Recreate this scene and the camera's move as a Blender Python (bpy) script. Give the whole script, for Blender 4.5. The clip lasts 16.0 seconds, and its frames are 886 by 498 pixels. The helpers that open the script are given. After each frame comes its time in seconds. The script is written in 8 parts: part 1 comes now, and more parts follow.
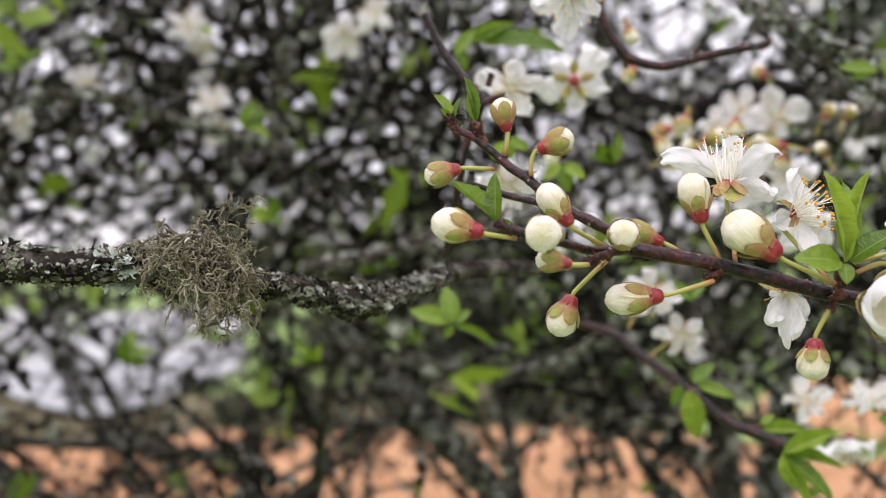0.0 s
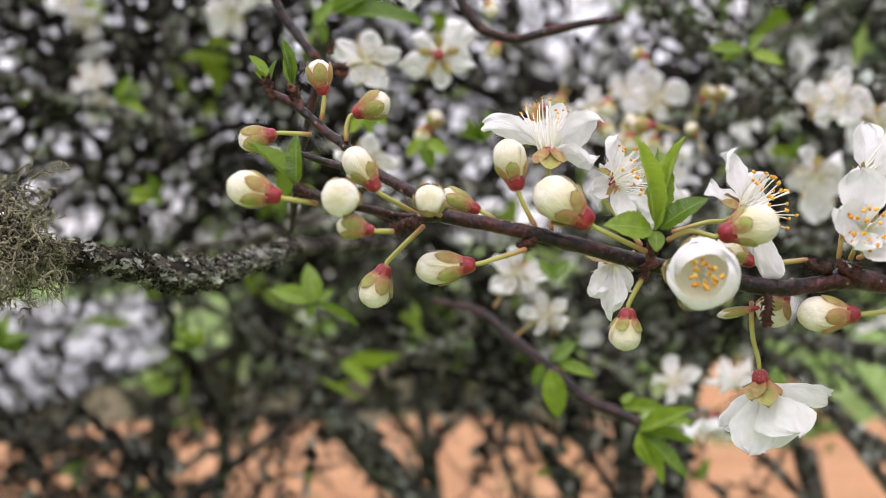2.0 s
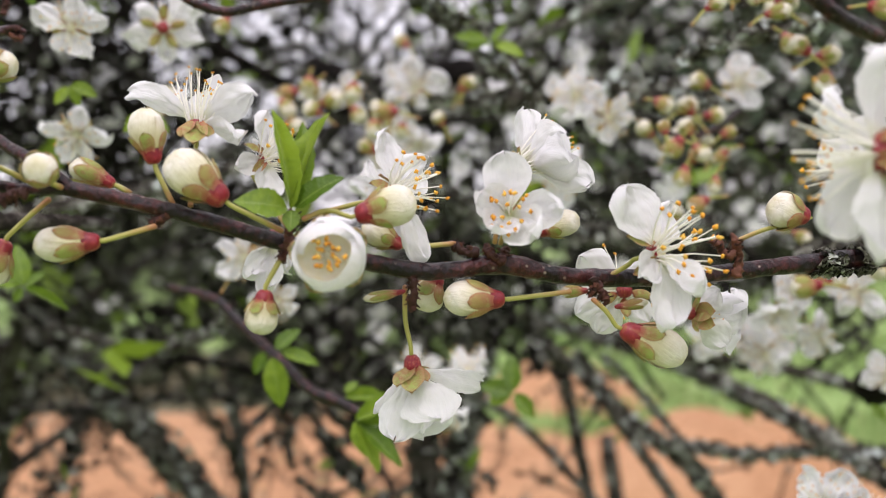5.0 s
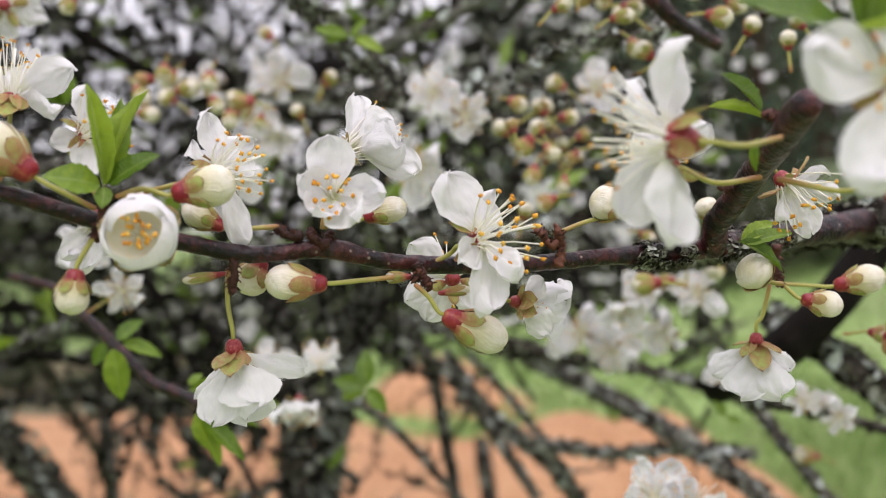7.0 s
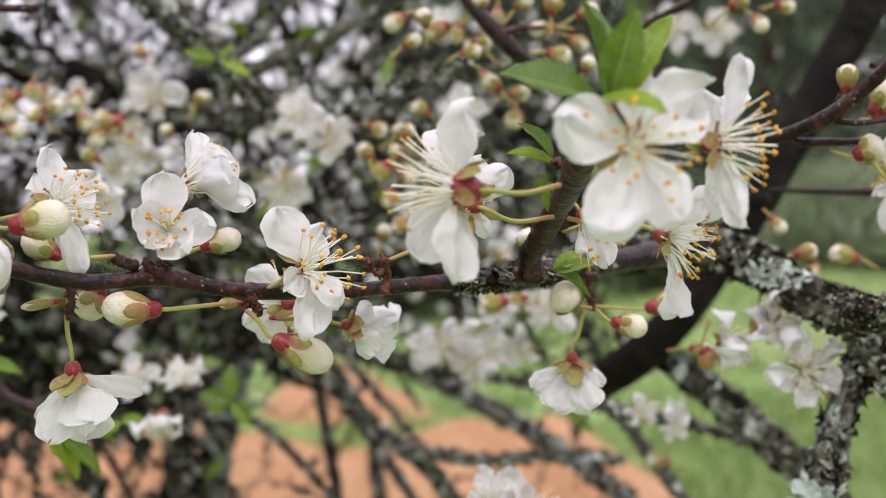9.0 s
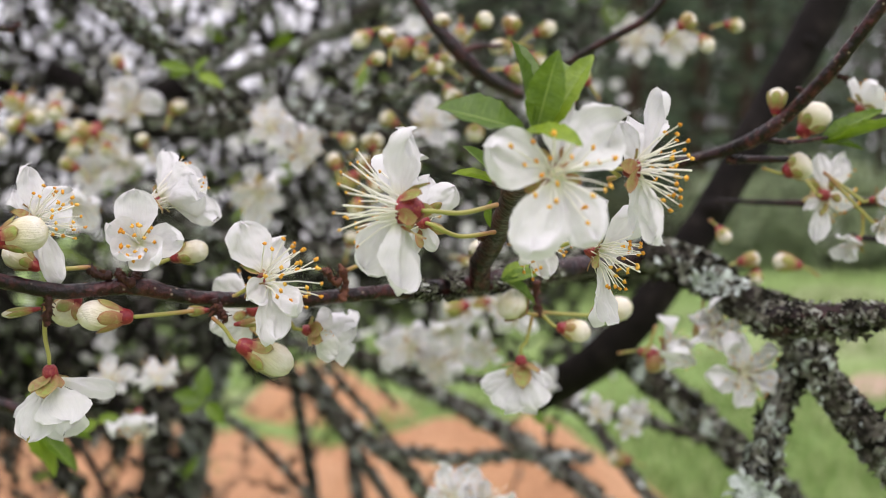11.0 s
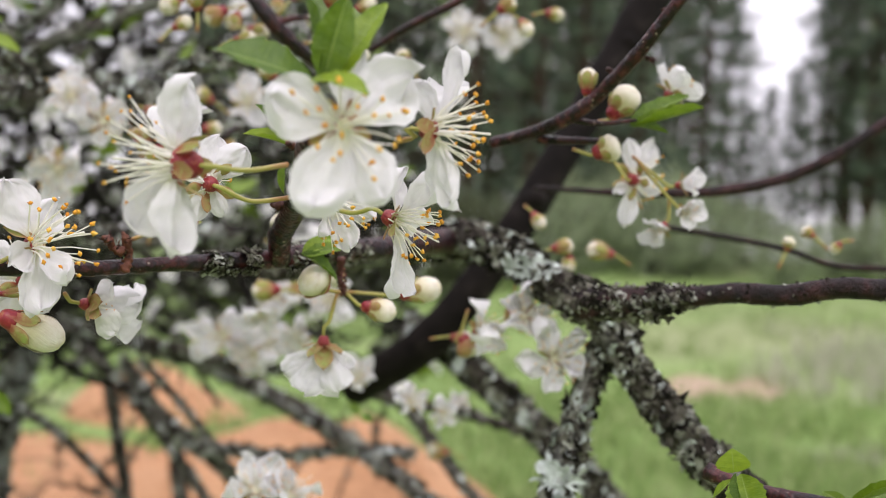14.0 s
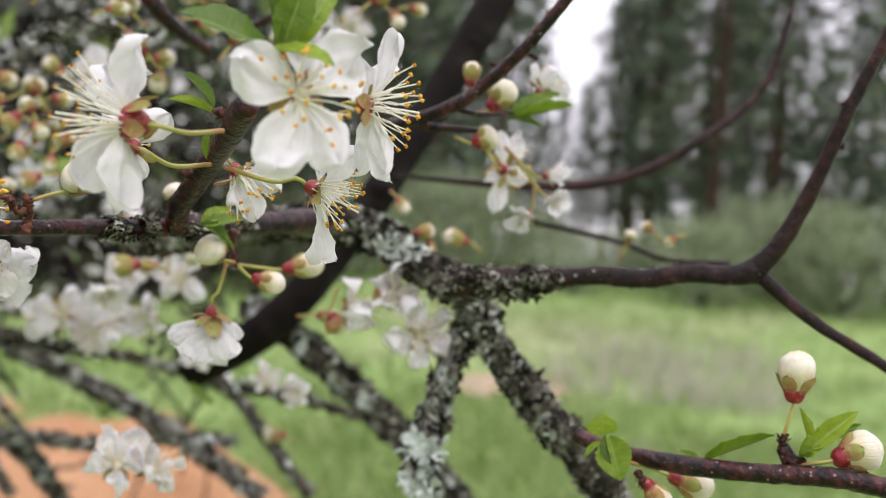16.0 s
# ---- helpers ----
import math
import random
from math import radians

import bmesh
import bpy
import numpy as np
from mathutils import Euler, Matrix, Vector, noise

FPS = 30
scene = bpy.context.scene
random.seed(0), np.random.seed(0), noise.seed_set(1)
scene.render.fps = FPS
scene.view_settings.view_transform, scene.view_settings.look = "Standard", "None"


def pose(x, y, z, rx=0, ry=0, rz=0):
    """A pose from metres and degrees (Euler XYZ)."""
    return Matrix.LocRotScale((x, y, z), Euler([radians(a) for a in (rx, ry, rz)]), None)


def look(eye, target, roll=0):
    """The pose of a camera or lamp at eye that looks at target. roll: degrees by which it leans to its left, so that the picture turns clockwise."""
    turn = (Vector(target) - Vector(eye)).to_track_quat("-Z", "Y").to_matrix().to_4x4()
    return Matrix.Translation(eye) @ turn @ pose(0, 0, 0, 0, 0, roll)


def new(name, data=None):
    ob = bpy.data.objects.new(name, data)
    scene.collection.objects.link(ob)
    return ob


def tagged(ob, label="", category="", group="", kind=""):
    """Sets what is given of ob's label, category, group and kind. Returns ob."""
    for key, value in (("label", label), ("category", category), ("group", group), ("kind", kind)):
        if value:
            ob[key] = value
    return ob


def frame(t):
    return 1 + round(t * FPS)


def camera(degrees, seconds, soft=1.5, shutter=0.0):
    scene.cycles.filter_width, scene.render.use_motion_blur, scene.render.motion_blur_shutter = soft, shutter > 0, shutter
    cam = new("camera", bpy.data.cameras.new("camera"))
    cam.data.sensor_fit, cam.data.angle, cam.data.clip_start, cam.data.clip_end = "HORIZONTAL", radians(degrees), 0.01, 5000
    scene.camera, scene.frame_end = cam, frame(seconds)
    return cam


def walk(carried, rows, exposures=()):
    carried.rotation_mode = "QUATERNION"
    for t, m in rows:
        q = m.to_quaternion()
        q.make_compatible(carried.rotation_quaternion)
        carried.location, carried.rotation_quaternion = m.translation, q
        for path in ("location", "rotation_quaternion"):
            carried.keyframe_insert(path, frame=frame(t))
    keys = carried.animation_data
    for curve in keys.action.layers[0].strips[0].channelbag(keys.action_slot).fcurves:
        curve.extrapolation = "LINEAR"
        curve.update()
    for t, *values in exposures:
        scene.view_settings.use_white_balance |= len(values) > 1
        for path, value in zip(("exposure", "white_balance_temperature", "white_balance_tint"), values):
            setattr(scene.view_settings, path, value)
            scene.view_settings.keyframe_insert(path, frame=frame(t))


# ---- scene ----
cam = camera(47.1, 16.0, soft=0.6)
# the lens's own shallow focus, set on the near branch
cam.data.dof.use_dof = True
cam.data.dof.focus_distance = 0.212
cam.data.dof.aperture_fstop = 14.0
EXPOSURE = 0.0
METRES, EYE, TILT, LEAN, TURN = 0.2, 1.5, 0.0, 0.0, 0.0
ROWS = [
    (0.0, 0.0, 0.0, 0.0, 0.0, 0.0, -0.0),
    (0.5, 0.0339, 0.0232, -0.0008, -1.03, -0.13, -0.05),
    (1.0, 0.0475, 0.0106, -0.0056, -1.88, -0.29, -0.08),
    (1.5, 0.0916, 0.0146, -0.0105, -2.91, -0.45, -0.1),
    (2.0, 0.1173, 0.0361, -0.0221, -4.11, -0.55, -0.19),
    (2.5, 0.1674, 0.0681, -0.0273, -5.38, -0.64, -0.23),
    (3.0, 0.2037, 0.0704, -0.0257, -6.82, -0.64, -0.23),
    (3.5, 0.2047, 0.0414, -0.0227, -8.25, -0.66, -0.5),
    (4.0, 0.2255, 0.0435, -0.033, -9.93, -0.78, -0.91),
    (4.5, 0.267, 0.0532, -0.03, -11.84, -0.86, -1.16),
    (7.0, 0.359, 0.0335, -0.0487, -20.04, -0.39, -2.59),
    (7.5, 0.3663, -0.0073, -0.0329, -21.92, -0.22, -2.84),
    (8.0, 0.3795, -0.0365, -0.0345, -23.68, -0.01, -3.0),
    (8.5, 0.3866, -0.0527, -0.0295, -24.9, 0.13, -3.0),
    (9.0, 0.3967, -0.0796, -0.021, -25.59, 0.27, -2.99),
    (11.5, 0.3882, -0.1872, -0.0019, -27.29, 0.26, -3.13),
    (12.0, 0.4087, -0.1954, 0.0014, -28.5, 0.24, -3.04),
    (12.5, 0.4177, -0.1552, -0.0138, -29.94, 0.27, -3.1),
    (13.0, 0.422, -0.169, -0.0181, -31.71, 0.45, -3.22),
    (13.5, 0.4434, -0.1741, -0.0254, -33.72, 0.75, -3.58),
    (14.0, 0.4599, -0.1436, -0.0357, -35.73, 0.95, -4.28),
    (14.5, 0.4453, -0.1302, -0.0256, -37.66, 1.02, -4.76),
    (15.0, 0.415, -0.1239, -0.0339, -39.98, 1.26, -4.83),
    (15.5, 0.4059, -0.0919, -0.0765, -43.45, 1.62, -5.17),
    (16.0, 0.329, -0.1175, -0.0749, -47.17, 1.86, -5.99),
]
walk(cam, [(t, pose(0, 0, EYE, TILT, LEAN, TURN) @ pose(METRES * x, METRES * y, METRES * z, 90 + pitch, roll, yaw)) for t, x, y, z, yaw, pitch, roll in ROWS],
     [(0.0, EXPOSURE + 0.06, 6600, 25), (4.5, EXPOSURE - 0.05, 6600, 25), (8.0, EXPOSURE - 0.15, 6600, 25), (16.0, EXPOSURE - 0.10, 6600, 25)])

# ---- sky and sun: bright overcast ----
world = bpy.data.worlds.new("overcast_sky")
scene.world = world
world.use_nodes = True
wn, wl = world.node_tree.nodes, world.node_tree.links
wn.clear()
w_out = wn.new("ShaderNodeOutputWorld")
w_bg = wn.new("ShaderNodeBackground")
w_sky = wn.new("ShaderNodeTexSky")
w_sky.sky_type, w_sky.sun_disc = "NISHITA", False
w_sky.sun_elevation, w_sky.sun_rotation = radians(48), radians(150)
w_gain = wn.new("ShaderNodeVectorMath")
w_gain.operation = "SCALE"
w_gain.inputs["Scale"].default_value = 0.10
w_co = wn.new("ShaderNodeTexCoord")
w_no = wn.new("ShaderNodeTexNoise")
w_no.inputs["Scale"].default_value = 2.2
w_no.inputs["Detail"].default_value = 4
w_ramp = wn.new("ShaderNodeValToRGB")
w_ramp.color_ramp.elements[0].position, w_ramp.color_ramp.elements[0].color = 0.3, (0.66, 0.688, 0.705, 1)
w_ramp.color_ramp.elements[1].position, w_ramp.color_ramp.elements[1].color = 0.7, (0.88, 0.908, 0.914, 1)
w_mix = wn.new("ShaderNodeMix")
w_mix.data_type = "RGBA"
w_mix.inputs[0].default_value = 0.88
wl.new(w_sky.outputs[0], w_gain.inputs[0])
wl.new(w_co.outputs["Generated"], w_no.inputs["Vector"])
wl.new(w_no.outputs[0], w_ramp.inputs[0])
wl.new(w_gain.outputs[0], w_mix.inputs[6])
wl.new(w_ramp.outputs[0], w_mix.inputs[7])
w_sep = wn.new("ShaderNodeSeparateXYZ")
w_up = wn.new("ShaderNodeMapRange")
for i, x in ((1, -0.1), (2, 0.9), (3, 0.75), (4, 1.45)):
    w_up.inputs[i].default_value = x
w_dim = wn.new("ShaderNodeVectorMath")
w_dim.operation = "SCALE"
wl.new(w_co.outputs["Generated"], w_sep.inputs[0])
wl.new(w_sep.outputs[2], w_up.inputs[0])
wl.new(w_mix.outputs[2], w_dim.inputs[0])
wl.new(w_up.outputs[0], w_dim.inputs["Scale"])
wl.new(w_dim.outputs[0], w_bg.inputs[0])
w_bg.inputs[1].default_value = 2.0
wl.new(w_bg.outputs[0], w_out.inputs[0])
sun = new("sun", bpy.data.lights.new("sun", "SUN"))
sun.data.energy, sun.data.angle, sun.data.color = 1.2, radians(25), (1.0, 0.97, 0.92)
sun.matrix_world = look((-3, -5, 9), (0, 0, 0))


# ---- materials ----
def rgba(c):
    return (c[0], c[1], c[2], 1.0)


class Mat:
    """A node material with a Principled surface, and short ways to add to it."""

    def __init__(self, name, rough=0.6, spec=0.3):
        self.m = bpy.data.materials.new(name)
        self.m.use_nodes = True
        self.n, self.l = self.m.node_tree.nodes, self.m.node_tree.links
        self.p = self.n["Principled BSDF"]
        self.p.inputs["Roughness"].default_value = rough
        self.p.inputs["Specular IOR Level"].default_value = spec
        self.co = self.n.new("ShaderNodeTexCoord").outputs["Object"]

    def noise(self, scale, detail=3.0, rough=0.6, vec=None, distort=0.0):
        k = self.n.new("ShaderNodeTexNoise")
        k.inputs["Scale"].default_value, k.inputs["Detail"].default_value = scale, detail
        k.inputs["Roughness"].default_value, k.inputs["Distortion"].default_value = rough, distort
        self.l.new(vec or self.co, k.inputs["Vector"])
        return k.outputs[0]

    def cells(self, scale, vec=None, out=0):
        k = self.n.new("ShaderNodeTexVoronoi")
        k.inputs["Scale"].default_value = scale
        self.l.new(vec or self.co, k.inputs["Vector"])
        return k.outputs[out]

    def stretch(self, sx, sy, sz, vec=None):
        k = self.n.new("ShaderNodeMapping")
        k.inputs["Scale"].default_value = (sx, sy, sz)
        self.l.new(vec or self.co, k.inputs["Vector"])
        return k.outputs[0]

    def uv(self):
        return self.n.new("ShaderNodeTexCoord").outputs["UV"]

    def axis(self, vec, i):
        k = self.n.new("ShaderNodeSeparateXYZ")
        self.l.new(vec, k.inputs[0])
        return k.outputs[i]

    def ramp(self, fac, *stops):
        k = self.n.new("ShaderNodeValToRGB")
        e = k.color_ramp.elements
        while len(e) < len(stops):
            e.new(0.5)
        for s, (at, c) in zip(e, stops):
            s.position, s.color = at, rgba(c)
        self.l.new(fac, k.inputs[0])
        return k.outputs[0]

    def grey(self, fac, lo, hi, a=0.0, b=1.0):
        k = self.n.new("ShaderNodeMapRange")
        for i, x in ((1, lo), (2, hi), (3, a), (4, b)):
            k.inputs[i].default_value = x
        self.l.new(fac, k.inputs[0])
        return k.outputs[0]

    def mix(self, fac, a, b, blend="MIX"):
        k = self.n.new("ShaderNodeMix")
        k.data_type, k.blend_type = "RGBA", blend
        for i, x in ((0, fac), (6, a), (7, b)):
            if isinstance(x, (int, float)):
                k.inputs[i].default_value = x
            elif isinstance(x, tuple):
                k.inputs[i].default_value = rgba(x)
            else:
                self.l.new(x, k.inputs[i])
        return k.outputs[2]

    def random(self):
        return self.n.new("ShaderNodeObjectInfo").outputs["Random"]

    def island(self):
        return self.n.new("ShaderNodeNewGeometry").outputs["Random Per Island"]

    def colour(self, c):
        self.l.new(c, self.p.inputs["Base Color"])
        self.c = c
        return self

    def bump(self, fac, strength=0.5, dist=0.001):
        k = self.n.new("ShaderNodeBump")
        k.inputs["Strength"].default_value, k.inputs["Distance"].default_value = strength, dist
        self.l.new(fac, k.inputs["Height"])
        self.l.new(k.outputs[0], self.p.inputs["Normal"])
        return self

    def thin(self, share, tint=(1, 1, 1)):
        """Lets part of the light through, as petals and leaves do."""
        t = self.n.new("ShaderNodeBsdfTranslucent")
        if tint == (1, 1, 1):
            self.l.new(self.c, t.inputs[0])
        else:
            self.l.new(self.mix(1.0, self.c, tint, "MULTIPLY"), t.inputs[0])
        s = self.n.new("ShaderNodeMixShader")
        s.inputs[0].default_value = share
        self.l.new(self.p.outputs[0], s.inputs[1])
        self.l.new(t.outputs[0], s.inputs[2])
        self.l.new(s.outputs[0], self.n["Material Output"].inputs[0])
        return self


def make_materials():
    M = {}
    k = Mat("petal_white", 0.55, 0.25)
    u = k.axis(k.uv(), 0)
    v = k.axis(k.uv(), 1)
    base = k.ramp(u, (0.0, (0.62, 0.66, 0.36)), (0.14, (0.78, 0.78, 0.63)), (0.30, (0.765, 0.757, 0.768)), (1.0, (0.79, 0.781, 0.798)))
    vein = k.noise(1.0, 2, 0.5, k.stretch(3.0, 34.0, 1.0, k.uv()))
    col = k.mix(k.grey(vein, 0.45, 0.7, 0, 0.30), base, (0.66, 0.67, 0.69))
    col = k.mix(k.grey(k.noise(5, 4, 0.7), 0.56, 0.74, 0, 0.16), col, (0.74, 0.71, 0.60))
    k.colour(col).bump(k.mix(0.5, vein, k.noise(7, 4)), 0.6, 0.0006).thin(0.36)
    M["petal"] = k.m

    k = Mat("bud_petal_cream", 0.45, 0.35)
    u = k.axis(k.uv(), 0)
    col = k.ramp(u, (0.0, (0.62, 0.58, 0.30)), (0.32, (0.66, 0.61, 0.38)), (0.60, (0.75, 0.70, 0.58)), (0.88, (0.77, 0.73, 0.65)), (1.0, (0.66, 0.62, 0.40)))
    vein = k.noise(1.0, 2, 0.5, k.stretch(2.0, 22.0, 1.0, k.uv()))
    col = k.mix(k.grey(vein, 0.5, 0.75, 0, 0.25), col, (0.60, 0.53, 0.36))
    col = k.mix(k.grey(k.noise(3.5, 4, 0.7), 0.46, 0.66, 0, 0.45), col, (0.58, 0.49, 0.33))
    col = k.mix(k.grey(k.random(), 0.3, 1.0, 0, 0.18), col, (0.56, 0.56, 0.30))
    k.colour(col).bump(k.mix(0.5, vein, k.noise(6, 4)), 0.7, 0.0007).thin(0.16)
    M["bud"] = k.m

    k = Mat("sepal_green_red", 0.5, 0.3)
    u, v = k.axis(k.uv(), 0), k.axis(k.uv(), 1)
    nz = k.noise(9, 5, 0.7)
    col = k.ramp(k.mix(0.40, u, nz), (0.14, (0.26, 0.016, 0.024)), (0.26, (0.36, 0.10, 0.06)), (0.38, (0.28, 0.26, 0.065)), (0.66, (0.31, 0.37, 0.095)))
    rim = k.grey(k.mix(1.0, k.grey(v, 0.0, 0.28, 1, 0), k.grey(v, 0.72, 1.0, 0, 1), "ADD"), 0.1, 1.0, 0.0, 0.70)
    col = k.mix(rim, col, (0.46, 0.24, 0.14))
    col = k.mix(k.grey(u, 0.80, 1.0, 0, 0.6), col, (0.47, 0.27, 0.17))
    col = k.mix(k.grey(k.random(), 0.4, 1.0, 0.0, 0.5), col, (0.42, 0.14, 0.09))
    col = k.mix(k.grey(k.noise(5.5, 4, 0.7), 0.48, 0.60, 0, 0.55), col, (0.36, 0.15, 0.08))
    col = k.mix(k.grey(k.noise(3.7, 3, 0.6), 0.54, 0.66, 0, 0.5), col, (0.42, 0.44, 0.16))
    k.colour(col).bump(nz, 0.7, 0.0006).thin(0.14)
    M["sepal"] = k.m

    k = Mat("calyx_red", 0.4, 0.45)
    nz = k.noise(5, 4)
    col = k.ramp(nz, (0.32, (0.15, 0.008, 0.014)), (0.55, (0.27, 0.017, 0.026)), (0.72, (0.34, 0.13, 0.06)))
    k.colour(col).bump(nz, 0.3, 0.0004)
    M["calyx"] = k.m

    k = Mat("flower_heart_yellow", 0.5, 0.3)
    k.colour(k.ramp(k.noise(8, 3), (0.3, (0.80, 0.74, 0.48)), (0.7, (0.84, 0.81, 0.66)))).thin(0.2)
    M["heart"] = k.m

    k = Mat("limb_brown", 0.75, 0.08)
    nz = k.noise(60, 5, 0.65)
    k.colour(k.ramp(nz, (0.3, (0.003, 0.0025, 0.0022)), (0.55, (0.009, 0.007, 0.006)), (0.78, (0.032, 0.026, 0.023)))).bump(nz, 0.8, 0.002)
    M["limb_brown"] = k.m

    k = Mat("pedicel_green", 0.4, 0.4)
    nz = k.noise(300, 3)
    u = k.axis(k.uv(), 0)
    col = k.ramp(k.mix(0.4, u, nz), (0.2, (0.33, 0.15, 0.06)), (0.42, (0.34, 0.31, 0.085)), (0.8, (0.36, 0.36, 0.09)))
    k.colour(col).bump(nz, 0.2, 0.0003)
    M["pedicel"] = k.m

    k = Mat("filament_white", 0.5, 0.3)
    k.colour(k.ramp(k.island(), (0.0, (0.86, 0.85, 0.74)), (1.0, (0.92, 0.90, 0.86)))).thin(0.3)
    M["filament"] = k.m

    k = Mat("anther_orange", 0.7, 0.2)
    k.colour(k.ramp(k.island(), (0.0, (0.55, 0.20, 0.015)), (0.5, (0.76, 0.38, 0.045)), (1.0, (0.82, 0.52, 0.11)))).bump(k.noise(50), 0.5, 0.0003)
    M["anther"] = k.m

    k = Mat("leaf_green", 0.38, 0.45)
    u, v = k.axis(k.uv(), 0), k.axis(k.uv(), 1)
    side = k.noise(1.0, 2, 0.5, k.stretch(26.0, 4.0, 1.0, k.uv()))
    nz = k.noise(5, 4)
    col = k.ramp(k.mix(0.5, nz, k.random()), (0.3, (0.070, 0.140, 0.010)), (0.55, (0.145, 0.240, 0.018)), (0.75, (0.25, 0.36, 0.036)))
    mid = k.grey(v, 0.47, 0.5, 0.0, 1.0)
    mid2 = k.grey(v, 0.5, 0.53, 1.0, 0.0)
    both = k.mix(1.0, mid, mid2, "MULTIPLY")
    col = k.mix(k.grey(side, 0.5, 0.7, 0, 0.3), col, (0.17, 0.27, 0.06))
    col = k.mix(both, col, (0.26, 0.36, 0.10))
    k.colour(col).bump(side, 0.4, 0.0006).thin(0.36, (1.0, 0.98, 0.38))
    M["leaf"] = k.m

    k = Mat("young_bark_red_brown", 0.32, 0.30)
    nz = k.noise(420, 5, 0.7)
    coarse = k.noise(130, 4, 0.6)
    crack = k.cells(700)
    col = k.ramp(k.mix(0.45, nz, coarse), (0.38, (0.002, 0.001, 0.0012)), (0.49, (0.010, 0.0035, 0.004)), (0.58, (0.055, 0.012, 0.013)), (0.70, (0.13, 0.042, 0.038)))
    lent = k.grey(k.cells(520), 0.05, 0.22, 1.0, 0.0)
    col = k.mix(k.mix(1.0, lent, k.grey(k.noise(90), 0.46, 0.56), "MULTIPLY"), col, (0.30, 0.23, 0.19))
    col = k.mix(k.grey(k.noise(150, 5, 0.75), 0.60, 0.72, 0, 0.16), col, (0.13, 0.10, 0.095))
    k.colour(col).bump(k.mix(0.4, nz, crack), 0.7, 0.0011)
    M["bark"] = k.m

    k = Mat("spur_scale_brown", 0.6, 0.3)
    nz = k.noise(500, 4)
    k.colour(k.ramp(k.mix(0.5, nz, k.random()), (0.2, (0.020, 0.007, 0.005)), (0.5, (0.055, 0.016, 0.011)), (0.8, (0.14, 0.048, 0.025)))).bump(nz, 0.7, 0.0006)
    M["scale"] = k.m

    k = Mat("old_bark_grey", 0.9, 0.03)
    nz = k.noise(70, 6, 0.7)
    col = k.ramp(nz, (0.32, (0.004, 0.003, 0.003)), (0.49, (0.028, 0.024, 0.020)), (0.61, (0.095, 0.085, 0.072)), (0.76, (0.23, 0.225, 0.195)))
    col = k.mix(k.grey(k.noise(35, 3), 0.54, 0.68, 0, 0.6), col, (0.27, 0.28, 0.255))
    k.colour(col).bump(nz, 1.0, 0.003)
    M["old_bark"] = k.m

    k = Mat("dark_bark_brown", 0.85, 0.02)
    nz = k.noise(60, 5, 0.65)
    col = k.ramp(nz, (0.3, (0.003, 0.0025, 0.0025)), (0.55, (0.009, 0.0075, 0.0065)), (0.78, (0.035, 0.031, 0.027)))
    col = k.mix(k.grey(k.noise(25, 4, 0.7), 0.53, 0.67, 0, 0.55), col, (0.11, 0.115, 0.092))
    k.colour(col).bump(nz, 0.8, 0.002)
    M["dark_bark"] = k.m

    k = Mat("lichen_grey_green", 0.9, 0.1)
    nz, patch = k.noise(420, 4, 0.7), k.noise(110, 4, 0.65)
    tone = k.mix(0.32, k.mix(0.45, patch, nz), k.island())
    col = k.ramp(tone, (0.38, (0.010, 0.009, 0.007)), (0.48, (0.065, 0.060, 0.046)), (0.57, (0.17, 0.168, 0.132)), (0.67, (0.35, 0.37, 0.32)), (0.79, (0.54, 0.58, 0.54)))
    k.colour(col).bump(nz, 0.8, 0.0009).thin(0.08)
    M["lichen"] = k.m

    k = Mat("leafy_lichen_pale", 0.9, 0.1)
    nz = k.noise(500, 4, 0.7)
    k.colour(k.ramp(k.mix(0.4, nz, k.island()), (0.3, (0.30, 0.34, 0.30)), (0.5, (0.50, 0.56, 0.52)), (0.7, (0.66, 0.72, 0.69)))).bump(nz, 0.7, 0.0008).thin(0.1)
    M["lichen_pale"] = k.m

    # lichen inside the crowns: the thicket's shade is put into a darker colour
    k = Mat("crown_lichen_shaded", 0.95, 0.05)
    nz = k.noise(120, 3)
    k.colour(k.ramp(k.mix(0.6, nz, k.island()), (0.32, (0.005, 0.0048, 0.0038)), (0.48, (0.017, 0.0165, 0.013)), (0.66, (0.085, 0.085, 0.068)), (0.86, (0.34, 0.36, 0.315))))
    M["lichen_shaded"] = k.m

    k = Mat("beard_lichen_olive", 0.9, 0.1)
    nz = k.noise(220, 3)
    k.colour(k.ramp(k.mix(0.5, nz, k.island()), (0.25, (0.075, 0.066, 0.042)), (0.5, (0.17, 0.155, 0.105)), (0.8, (0.33, 0.31, 0.225)))).thin(0.1)
    M["beard"] = k.m

    k = Mat("far_foliage_green", 0.7, 0.2)
    col = k.ramp(k.mix(0.5, k.island(), k.noise(3, 3)), (0.2, (0.035, 0.044, 0.024)), (0.5, (0.08, 0.095, 0.05)), (0.8, (0.15, 0.175, 0.095)))
    k.colour(col).thin(0.2)
    M["foliage"] = k.m

    # paler foliage for the wood's edge: light on the shrubs put into the colour
    k = Mat("shrub_grey_green_lit", 0.7, 0.2)
    col = k.ramp(k.mix(0.5, k.island(), k.noise(2, 3)), (0.2, (0.17, 0.22, 0.13)), (0.5, (0.29, 0.36, 0.21)), (0.8, (0.42, 0.49, 0.30)))
    k.colour(col).thin(0.35)
    M["shrub"] = k.m

    k = Mat("shoot_bark_brown", 0.5, 0.25)
    nz = k.noise(300, 5, 0.7)
